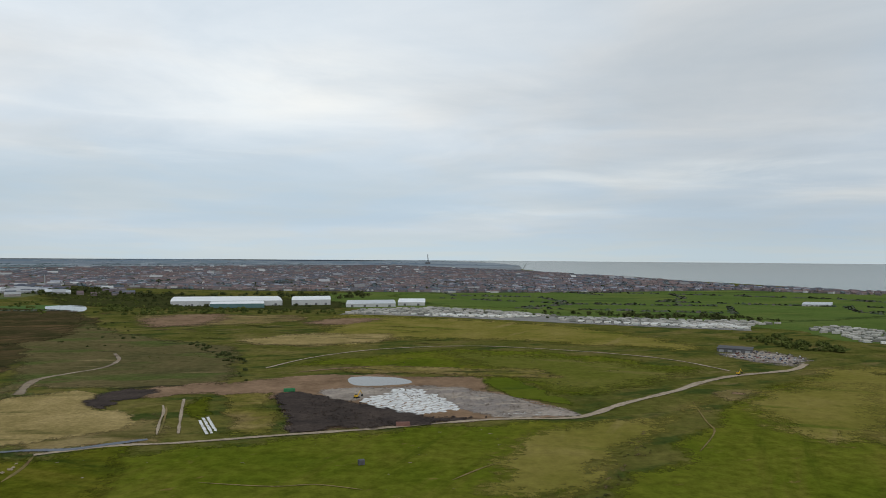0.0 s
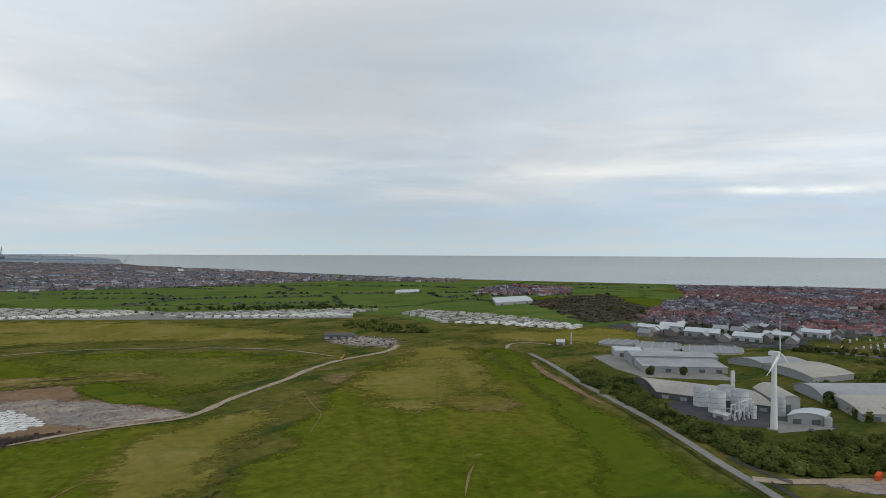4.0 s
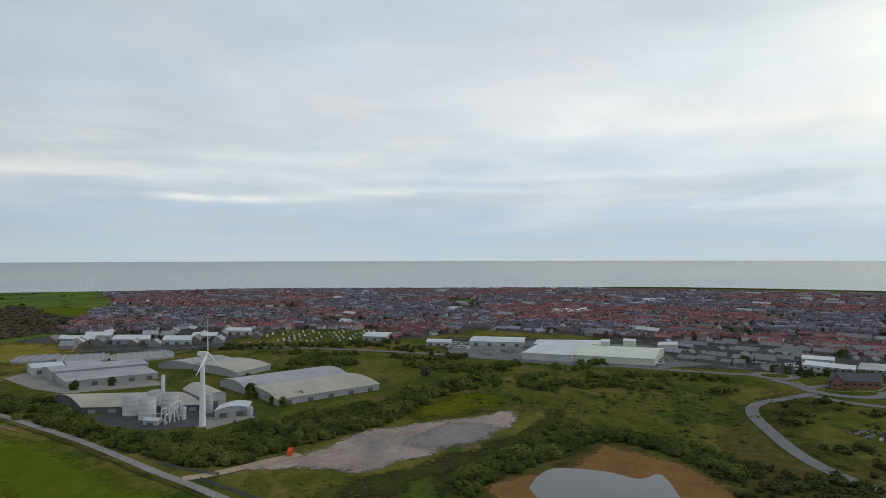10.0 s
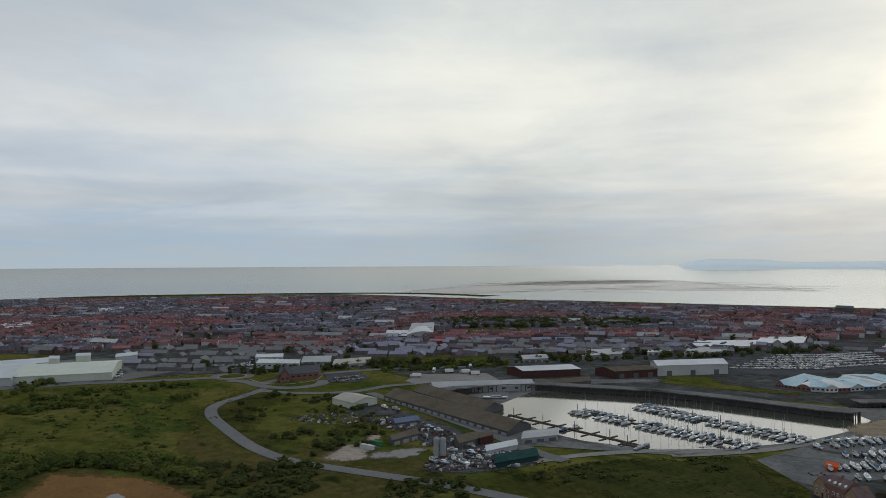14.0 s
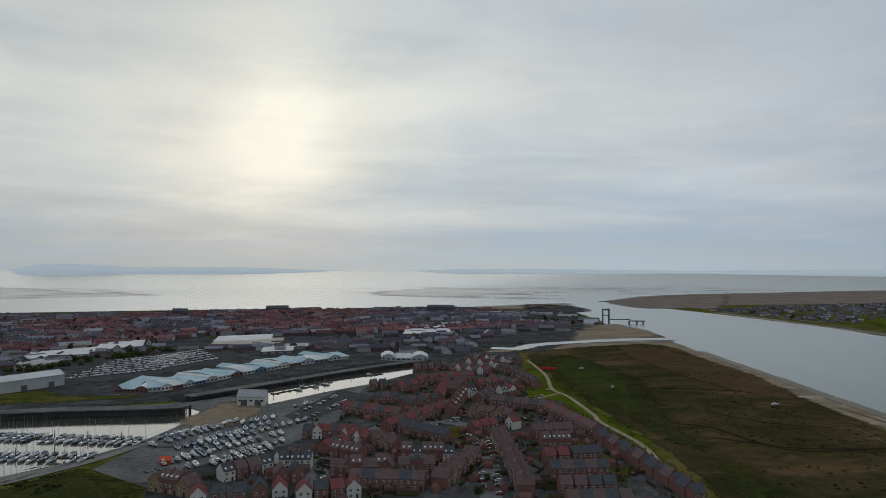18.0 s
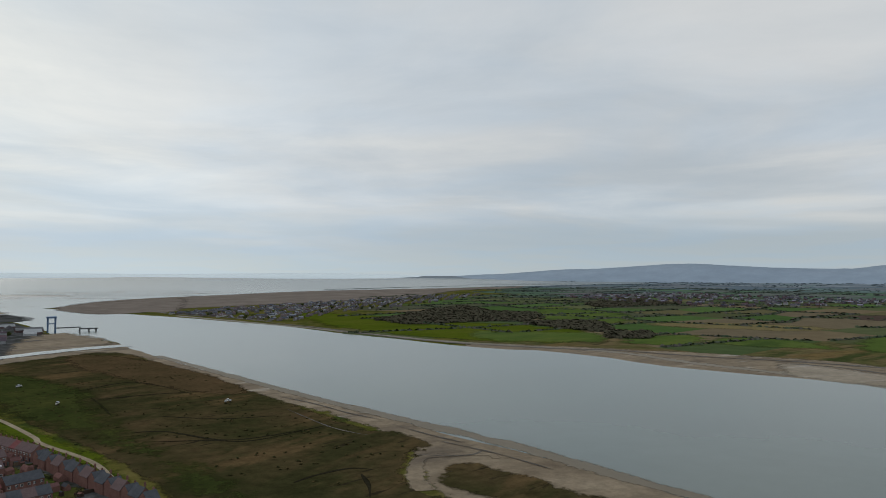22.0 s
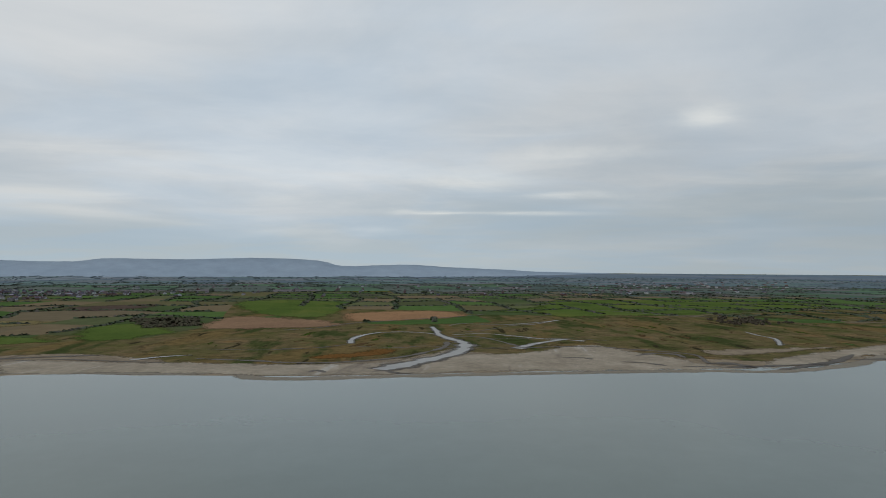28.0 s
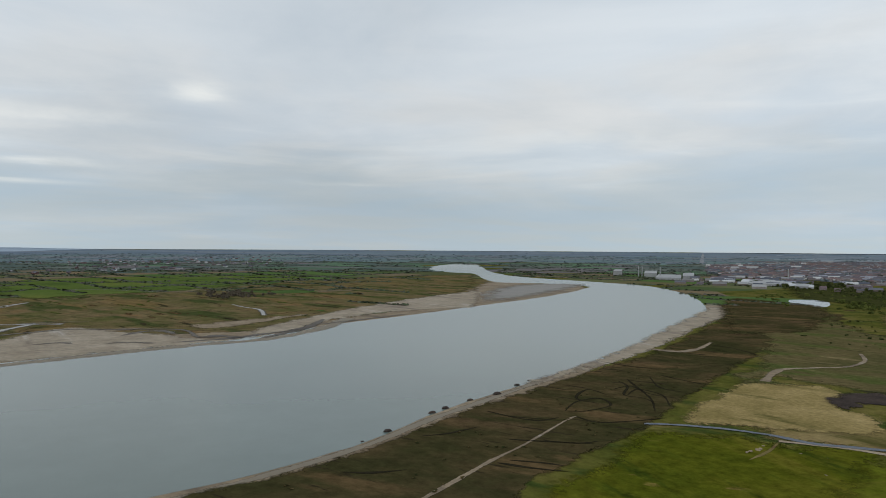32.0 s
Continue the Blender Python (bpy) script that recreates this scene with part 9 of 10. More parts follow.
rubble_scatter("rubble", [(-101, 582), (-18.2, 600), (33, 581), (77, 530), (98, 500), (32, 486), (9.2, 528), (-35, 560)], 420, 0.6, RUBBLE, "broken rubble over the landfill", 34)
rubble_scatter("rubble", [(-129, 553), (-117, 572), (-58, 530), (-14.7, 488), (32, 484), (-28.3, 458), (-93, 444)], 500, 0.8, SOIL, "clods of tipped dark soil", 35)
area("boatyard_ground", [(388, -112), (402, -126), (419, -144), (433, -166), (401, -158), (386, -143), (374, -135), (378, -120)], RUBBLE, 0.68, "dusty pale boatyard ground", rag=3, freq=0.1, soft=3)
area("boatyard_ground", [(381, -136), (390, -148), (387, -172), (376, -176), (367, -159), (370, -137)], CONCRETE, 0.70, "broken concrete of a boatyard", rag=3, freq=0.1, soft=3)
area("boatyard_ground", [(488, -190), (473, -210), (418, -217), (375, -224), (342, -229), (326, -220), (323, -187), (340, -154), (375, -180), (425, -177)], ASPHALT, 0.64, "dark cluttered boatyard ground", rag=3, freq=0.1, soft=3)
area("boatyard_ground", [(508, -166), (519, -202), (482, -208), (470, -183), (487, -167)], TOWN, 0.66, "worn ground beside a barn", rag=3, freq=0.1, soft=3)
for at, k, a in zip([(353, -167), (345, -170), (351, -179), (341, -180), (356, -193), (345, -192), (354, -202), (366, -186), (498, -196), (488, -201), (424, -198), (413, -200)], (2, 1, 1, 0, 1, 2, 1, 2, 1, 1, 1, 2), (10, 20, -20, 10, 15, 5, 100, 60, 10, 20, 30, 40)):
    put(ASHORE[k], pose(at[0], at[1], lift_at(*at, 0.66), 0, 0, a))


def car_rows(a, b, c, rows, step, size, mat, label, seed, miss=0.12, name="parked_cars"):
    """Rows parallel to ab, spaced out towards c, too many to count."""
    r2 = random.Random(seed)
    A, B, C = Vector(a), Vector(b) - Vector(a), Vector(c) - Vector(a)
    ang = math.degrees(math.atan2(B.y, B.x)) + 90
    v, f = [], []
    for r in range(rows):
        n = int(B.length / step)
        for i in range(n):
            if r2.random() < miss:
                continue
            p = A + B * ((i + 0.5) / n) + C * ((r + 0.5) / rows)
            l, w, h = size
            m = moved(box_mesh([(0, 0, 0.65 * h / 1.45, l, w, 0.8 * h / 1.45), (-0.1, 0, 1.2 * h / 1.45, l * 0.6, w * 0.9, 0.5 * h / 1.45, 0.75)]), p.x, p.y, lift_at(p.x, p.y, 0.9), ang + r2.uniform(-4, 4))
            i0 = len(v)
            v += m[0]
            f += [tuple(i0 + t for t in q) for q in m[1]]
    return tagged(mesh_object(name, v, f, mat), label, "cars", "", "stuff")


CAR_MASS = material("far_car_paint", [(0.42, 0.42, 0.42), (0.52, 0.52, 0.52), (0.06, 0.06, 0.07), (0.30, 0.31, 0.32), (0.12, 0.14, 0.19), (0.58, 0.58, 0.58)], mode="island", fine=1, rough=0.3, spec=0.4, tint=0.05)
area("car_park", [(506, -552), (587, -727), (489, -838), (445, -771), (456, -650), (463, -602)], ASPHALT, 0.66, "dark car park of the outlet village", smooth=0)
car_rows((518, -573), (467, -654), (570, -717), 8, 2.7, (4.2, 1.8, 1.45), CAR_MASS, "rows of cars in a wide car park", 36, 0.1)
car_rows((472, -662), (457, -748), (551, -746), 6, 2.7, (4.2, 1.8, 1.45), CAR_MASS, "rows of cars in a wide car park", 46, 0.15)
area("storage_ground", [(879, 534), (948, 496), (998, 388), (890, 310), (781, 474)], OLIVE, 0.5, "dark storage ground beside a road", rag=3, soft=4)
car_rows((794, 474), (885, 320), (911, 538), 10, 7.0, (5.0, 2.2, 2.4), CAR_MASS, "rows of pale touring caravans in store", 37, 0.62, "stored_caravans")
car_rows((757, 12.9), (745, -25.8), (821, 11), 4, 2.7, (4.2, 1.8, 1.45), CAR_MASS, "rows of cars beside a factory", 47, 0.2)
car_rows((782, -112), (761, -152), (838, -123), 4, 2.7, (4.2, 1.8, 1.45), CAR_MASS, "rows of cars at a showroom", 48, 0.2)
car_rows((823, 225), (813, 191), (893, 241), 4, 2.7, (4.2, 1.8, 1.45), CAR_MASS, "rows of cars in a works yard", 49, 0.2)
rubble_scatter("grass_litter", [(-218, 346), (-219, 364), (-222, 380), (-216, 359)], 14, 0.7, TRACK, "pale stones on grass", 38)
for i, p in enumerate([(-363, 214), (-387, 262), (-393, 277), (-404, 306), (-410, 336), (-428, 371), (-352, 191), (-438, 392)]):
    o = thing("marsh_tussock", p, "dark slumped block of marsh turf at the water's edge", "tussock", "slumped turf blocks")
    r2 = random.Random(390 + i)
    k = r2.uniform(0.55, 1.1) * (0.6 if i > 5 else 1)
    ring = [(math.cos(a * 0.785) * q * k * r2.uniform(0.8, 1.2), math.sin(a * 0.785) * 1.5 * q * k * r2.uniform(0.8, 1.2), z * k) for q, z in ((2.2, -0.3), (2.1, 0.8), (1.3, 1.5)) for a in range(8)] + [(0, 0, 1.7 * k)]
    piece("turf", (ring, [(b + j, b + (j + 1) % 8, b + 8 + (j + 1) % 8, b + 8 + j) for b in (0, 8) for j in range(8)] + [(16 + j, 16 + (j + 1) % 8, 24) for j in range(8)]), SOIL, o)

for at, a in zip([(-119, -611), (6.8, -660), (40, -773)], (20, 70, 40)):
    put(ASHORE[2], pose(at[0], at[1], lift_at(*at, 0.5), 0, 0, a))
# ---- marsh ditches ----
DITCH = material("ditch_mud", [(0.018, 0.016, 0.010), (0.03, 0.026, 0.016)], 0.1, 0.5)
def ditch(pts):
    ribbon("marsh_ditch", pts, (2.6, 1.6), DITCH, 0.8, "dark winding ditch in the marsh", wob=0.8, taper=True, soft=True)


ditch([(-327, 334), (-308, 335), (-297, 360), (-292, 381)])
ditch([(-374, 422), (-373, 443), (-338, 421), (-307, 388)])
ditch([(-353, 414), (-363, 438), (-339, 436), (-312, 410)])
ditch([(-345, 375), (-367, 375), (-384, 405), (-362, 402)])
ditch([(-343, 225), (-339, 240), (-341, 266)])
ditch([(-310, 156), (-300, 169), (-295, 185)])
ditch([(-371, 295), (-350, 299), (-334, 312)])
ditch([(-279, 229), (-261, 239), (-248, 250)])
ditch([(-297, 277), (-282, 289), (-278, 302)])
ditch([(-395, 452), (-375, 440), (-355, 413), (-339, 416), (-322, 407)])
ditch([(-396, 464), (-366, 442), (-347, 432), (-325, 436)])
ditch([(-392, 488), (-361, 460), (-345, 457), (-337, 459)])
ditch([(-392, 503), (-373, 500), (-350, 499), (-340, 506)])
ditch([(-342, 339), (-358, 366), (-357, 388), (-337, 378), (-334, 352), (-339, 339)])
ditch([(-351, 297), (-333, 306), (-331, 323)])
ditch([(-474, 515), (-434, 517), (-408, 531)])
ditch([(-490, 709), (-452, 704), (-403, 677)])
ditch([(-310, 262), (-296, 275), (-276, 296)])
ditch([(-279, 237), (-266, 248), (-256, 254)])
ditch([(7.5, -655), (-35, -676), (-95, -678), (-127, -662)])
ditch([(-27.6, -526), (-59, -520), (-92, -476), (-138, -480), (-185, -497)])
ditch([(-105, -365), (-120, -373), (-140, -377), (-151, -369)])
ditch([(-142, -364), (-138, -343), (-131, -324)])
ditch([(27.3, -757), (-13.7, -703), (-31, -586)])
ditch([(50, -751), (1.7, -724), (-58, -761), (-102, -659)])
ditch([(-45, -494), (-81, -480), (-108, -467), (-157, -486)])
ditch([(-62, -576), (-101, -546), (-141, -539)])
for pts, w in (([(-137, 665), (-77, 701), (-10.2, 697), (43, 659)], 6),):
    ribbon("gully", pts, w, EARTH, 0.75, "brown eroded gully in the grass", wob=0.9, taper=True, soft=True)
for pts, w in (([(-220, 386), (-213, 364), (-210, 341)], 4), ([(-116, 343), (-80, 338), (-59, 341), (-36, 334)], 2.5), ([(6.4, 349), (31, 378), (72, 407)], 2.5), ([(194, 545), (180, 480), (174, 449), (148, 403)], 2.5), ([(171, 266), (191, 293), (208, 311)], 2.2), ([(-171, 433), (-182, 470), (-197, 514)], 3)):
    ribbon("worn_path", pts, w * 0.6, GRASS_DRY, 0.75, "worn path in the grass", wob=0.6, taper=True, soft=True)
ribbon("drain", [(-290, 356), (-276, 371), (-255, 386), (-232, 396), (-208, 399), (-191, 410), (-173, 422)], 4.5, DRAINWATER, 1.02, "blue-grey drain along the field edge", wob=0.5, soft=True)


for pts, w in (([(-164, -622), (-181, -575), (-194, -522), (-207, -489)], 1.6), ([(-207, -472), (-217, -429), (-227, -398)], 1.6), ([(-186, -386), (-213, -372), (-226, -377)], 2.2), ([(-155, -561), (-165, -482), (-179, -447)], 1.4), ([(-215, -410), (-231, -366), (-240, -323)], 1.8)):
    ribbon("mud_ridge", pts, w, BANKMUD, 0.9, "dark ridge of slumped mud", wob=0.9, taper=True, soft=True)


# ---- tufts on the near grass ----
def tufts(outline, n, r, mat, label, seed):
    r2 = random.Random(seed)
    q = np.array(outline)
    xs = [r2.uniform(q[:, 0].min(), q[:, 0].max()) for _ in range(n * 3)]
    ys = [r2.uniform(q[:, 1].min(), q[:, 1].max()) for _ in range(n * 3)]
    ok = inside(xs, ys, outline)
    v, f = [], []
    for x, y, k in zip(xs, ys, ok):
        if k and noise.noise((x * 0.015, y * 0.015, seed)) > -0.05:
            clump(r2, v, f, x, y, 0.3, r * r2.uniform(0.5, 1.5), r * 0.5, 5, r * 0.42, 3.0)
    tagged(mesh_object("grass_tufts", v, f, mat), label, "grass", "", "stuff")


TUFT = material("tuft_blades", [(0.045, 0.058, 0.014), (0.075, 0.08, 0.022), (0.13, 0.115, 0.04), (0.17, 0.14, 0.06), (0.035, 0.045, 0.012)], mode="island", fine=0.5, tint=0.3)
tufts([(-607, 1253), (-224, 1283), (-44, 942), (223, 752), (100, 565), (-43, 685), (-182, 697), (-301, 729)], 330, 1.6, TUFT, "coarse tussocks on rough ground", 93)
tufts([(731, 209), (684, -71), (600, -120), (454, -58), (441, 39), (561, 160)], 286, 1.5, TUFT, "coarse tussocks on waste ground", 94)
tufts([(340, -203), (296, -287), (243, -340), (202, -270)], 154, 1.1, DARKBANK, "coarse dark tussocks on the bank", 95)
tufts([(329, 140), (390, 104), (445, 76), (500, 45), (471, 19.7), (382, 72), (305, 108), (277, 168), (307, 187)], 154, 1.2, TUFT, "coarse tussocks round the plateau", 96)
MARSH_TUFT = material("marsh_tufts", [(0.035, 0.034, 0.014), (0.06, 0.048, 0.02), (0.085, 0.065, 0.03), (0.03, 0.036, 0.014)], mode="island", fine=0.5, tint=0.3)
tufts([(52, -736), (-73, -937), (-170, -594), (-203, -403), (-156, -323), (-22.6, -424)], 352, 1.5, MARSH_TUFT, "sea lavender and cord grass tufts", 98)
tufts([(-319, 79), (-343, 208), (-462, 533), (-675, 1035), (-393, 641), (-252, 250), (-251, 181)], 330, 1.4, MARSH_TUFT, "sea lavender and cord grass tufts", 99)

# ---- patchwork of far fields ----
# field and hedge colours paled for haze, bluer from the middle distance out
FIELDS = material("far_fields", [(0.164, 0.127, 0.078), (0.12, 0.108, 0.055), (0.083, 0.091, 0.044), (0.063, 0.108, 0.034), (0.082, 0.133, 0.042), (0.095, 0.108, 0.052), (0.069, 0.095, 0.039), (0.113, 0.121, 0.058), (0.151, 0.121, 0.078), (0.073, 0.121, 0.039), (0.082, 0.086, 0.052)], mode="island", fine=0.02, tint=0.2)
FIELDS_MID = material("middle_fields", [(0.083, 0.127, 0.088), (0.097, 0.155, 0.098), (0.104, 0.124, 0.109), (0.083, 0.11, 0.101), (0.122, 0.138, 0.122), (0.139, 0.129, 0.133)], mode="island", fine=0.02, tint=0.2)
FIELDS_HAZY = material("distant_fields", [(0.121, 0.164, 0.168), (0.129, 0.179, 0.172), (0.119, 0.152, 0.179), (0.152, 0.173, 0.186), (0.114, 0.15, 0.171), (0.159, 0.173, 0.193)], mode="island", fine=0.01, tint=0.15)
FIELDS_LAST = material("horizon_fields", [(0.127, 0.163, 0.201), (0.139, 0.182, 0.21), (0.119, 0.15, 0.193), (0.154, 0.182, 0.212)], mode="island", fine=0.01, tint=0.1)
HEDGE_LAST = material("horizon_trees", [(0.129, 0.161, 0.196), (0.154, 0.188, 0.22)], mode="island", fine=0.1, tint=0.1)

# a paler, bluer set: thicker haze put into the northern colours
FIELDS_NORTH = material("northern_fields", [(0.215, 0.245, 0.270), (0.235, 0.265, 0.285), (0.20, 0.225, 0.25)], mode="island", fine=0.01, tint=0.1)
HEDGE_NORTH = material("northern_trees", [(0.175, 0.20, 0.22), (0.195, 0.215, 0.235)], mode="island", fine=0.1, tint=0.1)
HEDGES_MID = material("middle_hedges", [(0.068, 0.088, 0.07), (0.084, 0.103, 0.083), (0.101, 0.11, 0.098)], mode="island", fine=0.3, tint=0.2)
HEDGES = material("hedge_leaves", [(0.056, 0.077, 0.045), (0.073, 0.092, 0.055), (0.088, 0.1, 0.069), (0.1, 0.092, 0.079)], mode="island", fine=0.3, tint=0.25)


def patchwork(az0, az1, r0, r1, size, mat, hedge, label, seed, theta=15, avoid=(), tree=0.5, hh=4.0, bare=0.2):
    r2 = random.Random(seed)
    c, s = math.cos(radians(theta)), math.sin(radians(theta))
    v, f, hv, hf, spots = [], [], [], [], []
    n = int(r1 / size[0]) + 1
    m = int(r1 / size[1]) + 1

    def corner(i, j):
        q = random.Random(i * 7919 + j * 104729 + seed)
        u, w = (i + q.uniform(-0.28, 0.28)) * size[0], (j + q.uniform(-0.28, 0.28)) * size[1]
        return u * c - w * s, u * s + w * c

    for i in range(-n, n):
        for j in range(-m, m):
            cs = [corner(i, j), corner(i + 1, j), corner(i + 1, j + 1), corner(i, j + 1)]
            x, y = sum(p[0] for p in cs) / 4, sum(p[1] for p in cs) / 4
            d, az = math.hypot(x, y), math.degrees(math.atan2(x, y)) % 360
            if not (r0 < d < r1 and az0 < az < az1) or any(bool(inside([x], [y], o)[0]) for o in avoid):
                continue
            b = len(v)
            k = 3
            for a in range(k + 1):
                for e in range(k + 1):
                    t, w = a / k, e / k
                    px = (cs[0][0] * (1 - t) + cs[1][0] * t) * (1 - w) + (cs[3][0] * (1 - t) + cs[2][0] * t) * w
                    py = (cs[0][1] * (1 - t) + cs[1][1] * t) * (1 - w) + (cs[3][1] * (1 - t) + cs[2][1] * t) * w
                    v.append(lay(px, py, lift_at(px, py, 0.12)))
            f += [(b + a * (k + 1) + e, b + (a + 1) * (k + 1) + e, b + (a + 1) * (k + 1) + e + 1, b + a * (k + 1) + e + 1) for a in range(k) for e in range(k)]
            for p, q in ((cs[0], cs[1]), (cs[0], cs[3])):
                if r2.random() < 0.25:
                    continue
                L = math.dist(p, q)
                st = 7 + d * 0.003
                for t in range(int(L / st)):
                    if r2.random() < bare:
                        continue
                    g = t * st / L
                    spots.append((p[0] + (q[0] - p[0]) * g, p[1] + (q[1] - p[1]) * g, st))
    ok = np.ones(len(spots), bool)
    for o in avoid:
        ok &= ~inside([p[0] for p in spots], [p[1] for p in spots], o)
    for (x, y, st), k in zip(spots, ok):
        if k:
            big = r2.random() < tree * 0.25
            clump(r2, hv, hf, x, y, 0, st * (0.9 if big else 0.78), hh * (1.8 if big else 1) * r2.uniform(0.8, 1.1), 9 if big else 5, st * 0.36, 0.8)
    tagged(mesh_object("far_fields", v, f, mat), label, "fields", "", "stuff")
    tagged(mesh_object("hedgerows", hv, hf, hedge), "dark hedgerows and field trees", "hedges", "", "stuff")


SKIP = [WET, VILLAGE, [(-1681, 1088), (-2028, 1429), (-1895, 1501), (-1632, 1516), (-1370, 1486), (-959, 864), (-856, 574), (-809, 374), (-878, 342), (-953, 477), (-1074, 671)], [(-1011, -750), (-1189, -531), (-1346, -310), (-1495, -18.8), (-1747, 156), (-1714, 456), (-1560, 806), (-902, 465), (-692, -512)], [(-1182, -539), (-1598, -613), (-1427, -305), (-1622, -64), (-1875, -160), (-1751, -364), (-2306, -880), (-956, -365)]]
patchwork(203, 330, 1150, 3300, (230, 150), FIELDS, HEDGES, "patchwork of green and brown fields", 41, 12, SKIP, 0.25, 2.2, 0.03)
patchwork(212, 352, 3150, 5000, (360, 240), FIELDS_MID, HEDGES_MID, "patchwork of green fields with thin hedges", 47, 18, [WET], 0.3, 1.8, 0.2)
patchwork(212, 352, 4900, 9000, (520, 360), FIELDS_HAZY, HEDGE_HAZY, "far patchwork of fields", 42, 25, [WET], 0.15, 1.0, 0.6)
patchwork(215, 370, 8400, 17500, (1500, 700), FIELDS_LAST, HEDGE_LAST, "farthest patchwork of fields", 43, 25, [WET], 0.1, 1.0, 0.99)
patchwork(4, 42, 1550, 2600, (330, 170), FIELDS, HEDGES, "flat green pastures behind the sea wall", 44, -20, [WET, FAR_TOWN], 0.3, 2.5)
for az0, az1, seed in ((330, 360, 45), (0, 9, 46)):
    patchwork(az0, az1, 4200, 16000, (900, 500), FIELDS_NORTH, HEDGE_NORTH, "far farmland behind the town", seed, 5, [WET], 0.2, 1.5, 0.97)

area("far_coast", [(1290, -18455), (-1612, -18430), (-4788, -17870), (-7818, -16767), (-10611, -15154), (-13081, -13081), (-16021, -9250), (-6062, -3500), (-4950, -4950), (-3728, -5324), (-3170, -6797), (-2329, -8693), (-1046, -11954), (1116, -15961)], FIELDS_NORTH, 0.1, "low far coast with blue-grey haze in its colour")

# ---- trees that stand alone ----
def tree(at, r, h, leaf, label, seed, n=260):
    o = thing("tree", at, label, "tree")
    r2 = random.Random(seed)
    m = tube((0, 0, -0.2), (0.2, 0.1, h * 0.5), r * 0.09, r * 0.05, 8)
    limbs = [tube((0.2, 0.1, h * (0.3 + 0.04 * i)), (math.cos(i * 2.1) * r * 0.6, math.sin(i * 2.1) * r * 0.6, h * (0.55 + 0.05 * i)), r * 0.04, r * 0.015, 6) for i in range(5)]
    piece("trunk", join(m, *limbs), BARK, o)
    v, f = [], []
    clump(r2, v, f, 0, 0, 0, r, h * 1.1, n, r * 0.16)
    piece("crown", (v, f), leaf, o)


for i, (p, r, h) in enumerate((((487, 450), 5, 8), ((511, 434), 5, 8), ((492, 268), 5, 8), ((505, 296), 6, 9), ((708, -147), 4, 7), ((752, -252), 5, 8),
                              ((784, -106), 6, 9), ((629, 189), 6, 9), ((595, -137), 2.5, 4), ((563, -103), 3, 4), ((76, -498), 2.2, 5), ((69, -532), 2.2, 5), ((84, -505), 2, 5), ((92, -423), 2.5, 5))):
    tree(p, r, h, LEAF_BARE if i == 7 else LEAF_DARK, "rusty leafless tree in scrub" if i == 7 else "dark rounded tree with a short trunk", 60 + i)
scrub("scrub", [(560, 340), (602, 327), (525, 254), (490, 247), (468, 259), (503, 300)], 60, 4, 5, LEAF, "green bushes between sheds", 71, 55, 0.8)
scrub("scrub", [(529, 187), (671, 136), (590, 110), (548, 146), (497, 158)], 70, 4.5, 5, LEAF, "green bushes by a shed", 72, 55, 0.8)
scrub("scrub", [(747, -113), (728, -284), (669, -402), (645, -387), (693, -257), (716, -119)], 130, 4, 5.5, LEAF_DARK, "belt of trees along a road", 73, 36, 1.0)
scrub("scrub", [(701, -431), (663, -586), (583, -831), (546, -805), (607, -553), (653, -408)], 150, 5, 6, LEAF_DARK, "belt of trees along a railway", 74, 30, 1.2)
scrub("scrub", [(314, -175), (312, -246), (291, -322), (267, -295), (288, -196)], 70, 2.0, 1.4, LEAF_DARK, "low bushes on rough grass", 75, 26, 0.6, 0.0)
scrub("scrub", [(-393, 641), (-550, 1075), (-537, 1262), (-356, 838), (-347, 712), (-354, 642)], 26, 2.2, 1.8, LEAF_DARK, "scattered bushes by the marsh", 76, 26, 0.8, 0.0)
scrub("scrub", [(-925, 1505), (-934, 1910), (-762, 1789), (-615, 1444), (-634, 1298), (-690, 1249)], 110, 4.5, 4, LEAF, "trees round a pond", 77, 40, 1.0, avoid=[(-896, 1589), (-819, 1636), (-635, 1300), (-683, 1247)])
scrub("scrub", [(-1517, 2446), (-1091, 2214), (-738, 1934), (-261, 2052), (-123, 1952), (-255, 1784), (-681, 1784), (-1135, 1831)], 220, 8, 8, LEAF_DARK, "belt of trees at the edge of town", 78, 24, 2.2)
scrub("scrub", [(240, 1389), (360, 1370), (559, 1346), (628, 1228), (511, 1230), (337, 1282)], 110, 5, 5, LEAF_DARK, "dark hedge behind the caravans", 79, 24, 1.6)
scrub("scrub", [(216, -473), (73, -564), (-10.7, -364), (96, -330), (152, -334)], 90, 1.8, 2.6, LEAF_DARK, "garden bushes among the houses", 80, 26, 0.6)

scrub("scrub", [(-310, 869), (-308, 904), (-198, 734), (-163, 601), (-172, 600), (-217, 726)], 46, 2.6, 2.4, LEAF_DARK, "straggling bushes along a ditch", 171, 40, 0.7)
scrub("scrub", [(-863, 1767), (-542, 1451), (-258, 1477), (-282, 1614), (-664, 1742), (-1232, 2500)], 200, 6, 5, LEAF_DARK, "hedges and trees at the edge of rough ground", 172, 36, 1.2, -0.2)


for pts in [[(219, -1081), (36, -1282)], [(221, -1135), (36, -1358)], [(214, -1196), (35, -1428)], [(205, -1264), (40, -1505)]]:
    ribbon("rail_line", pts, 5, ROADGREY, 1.2, "pale rail line on the ferry quay", n=4)


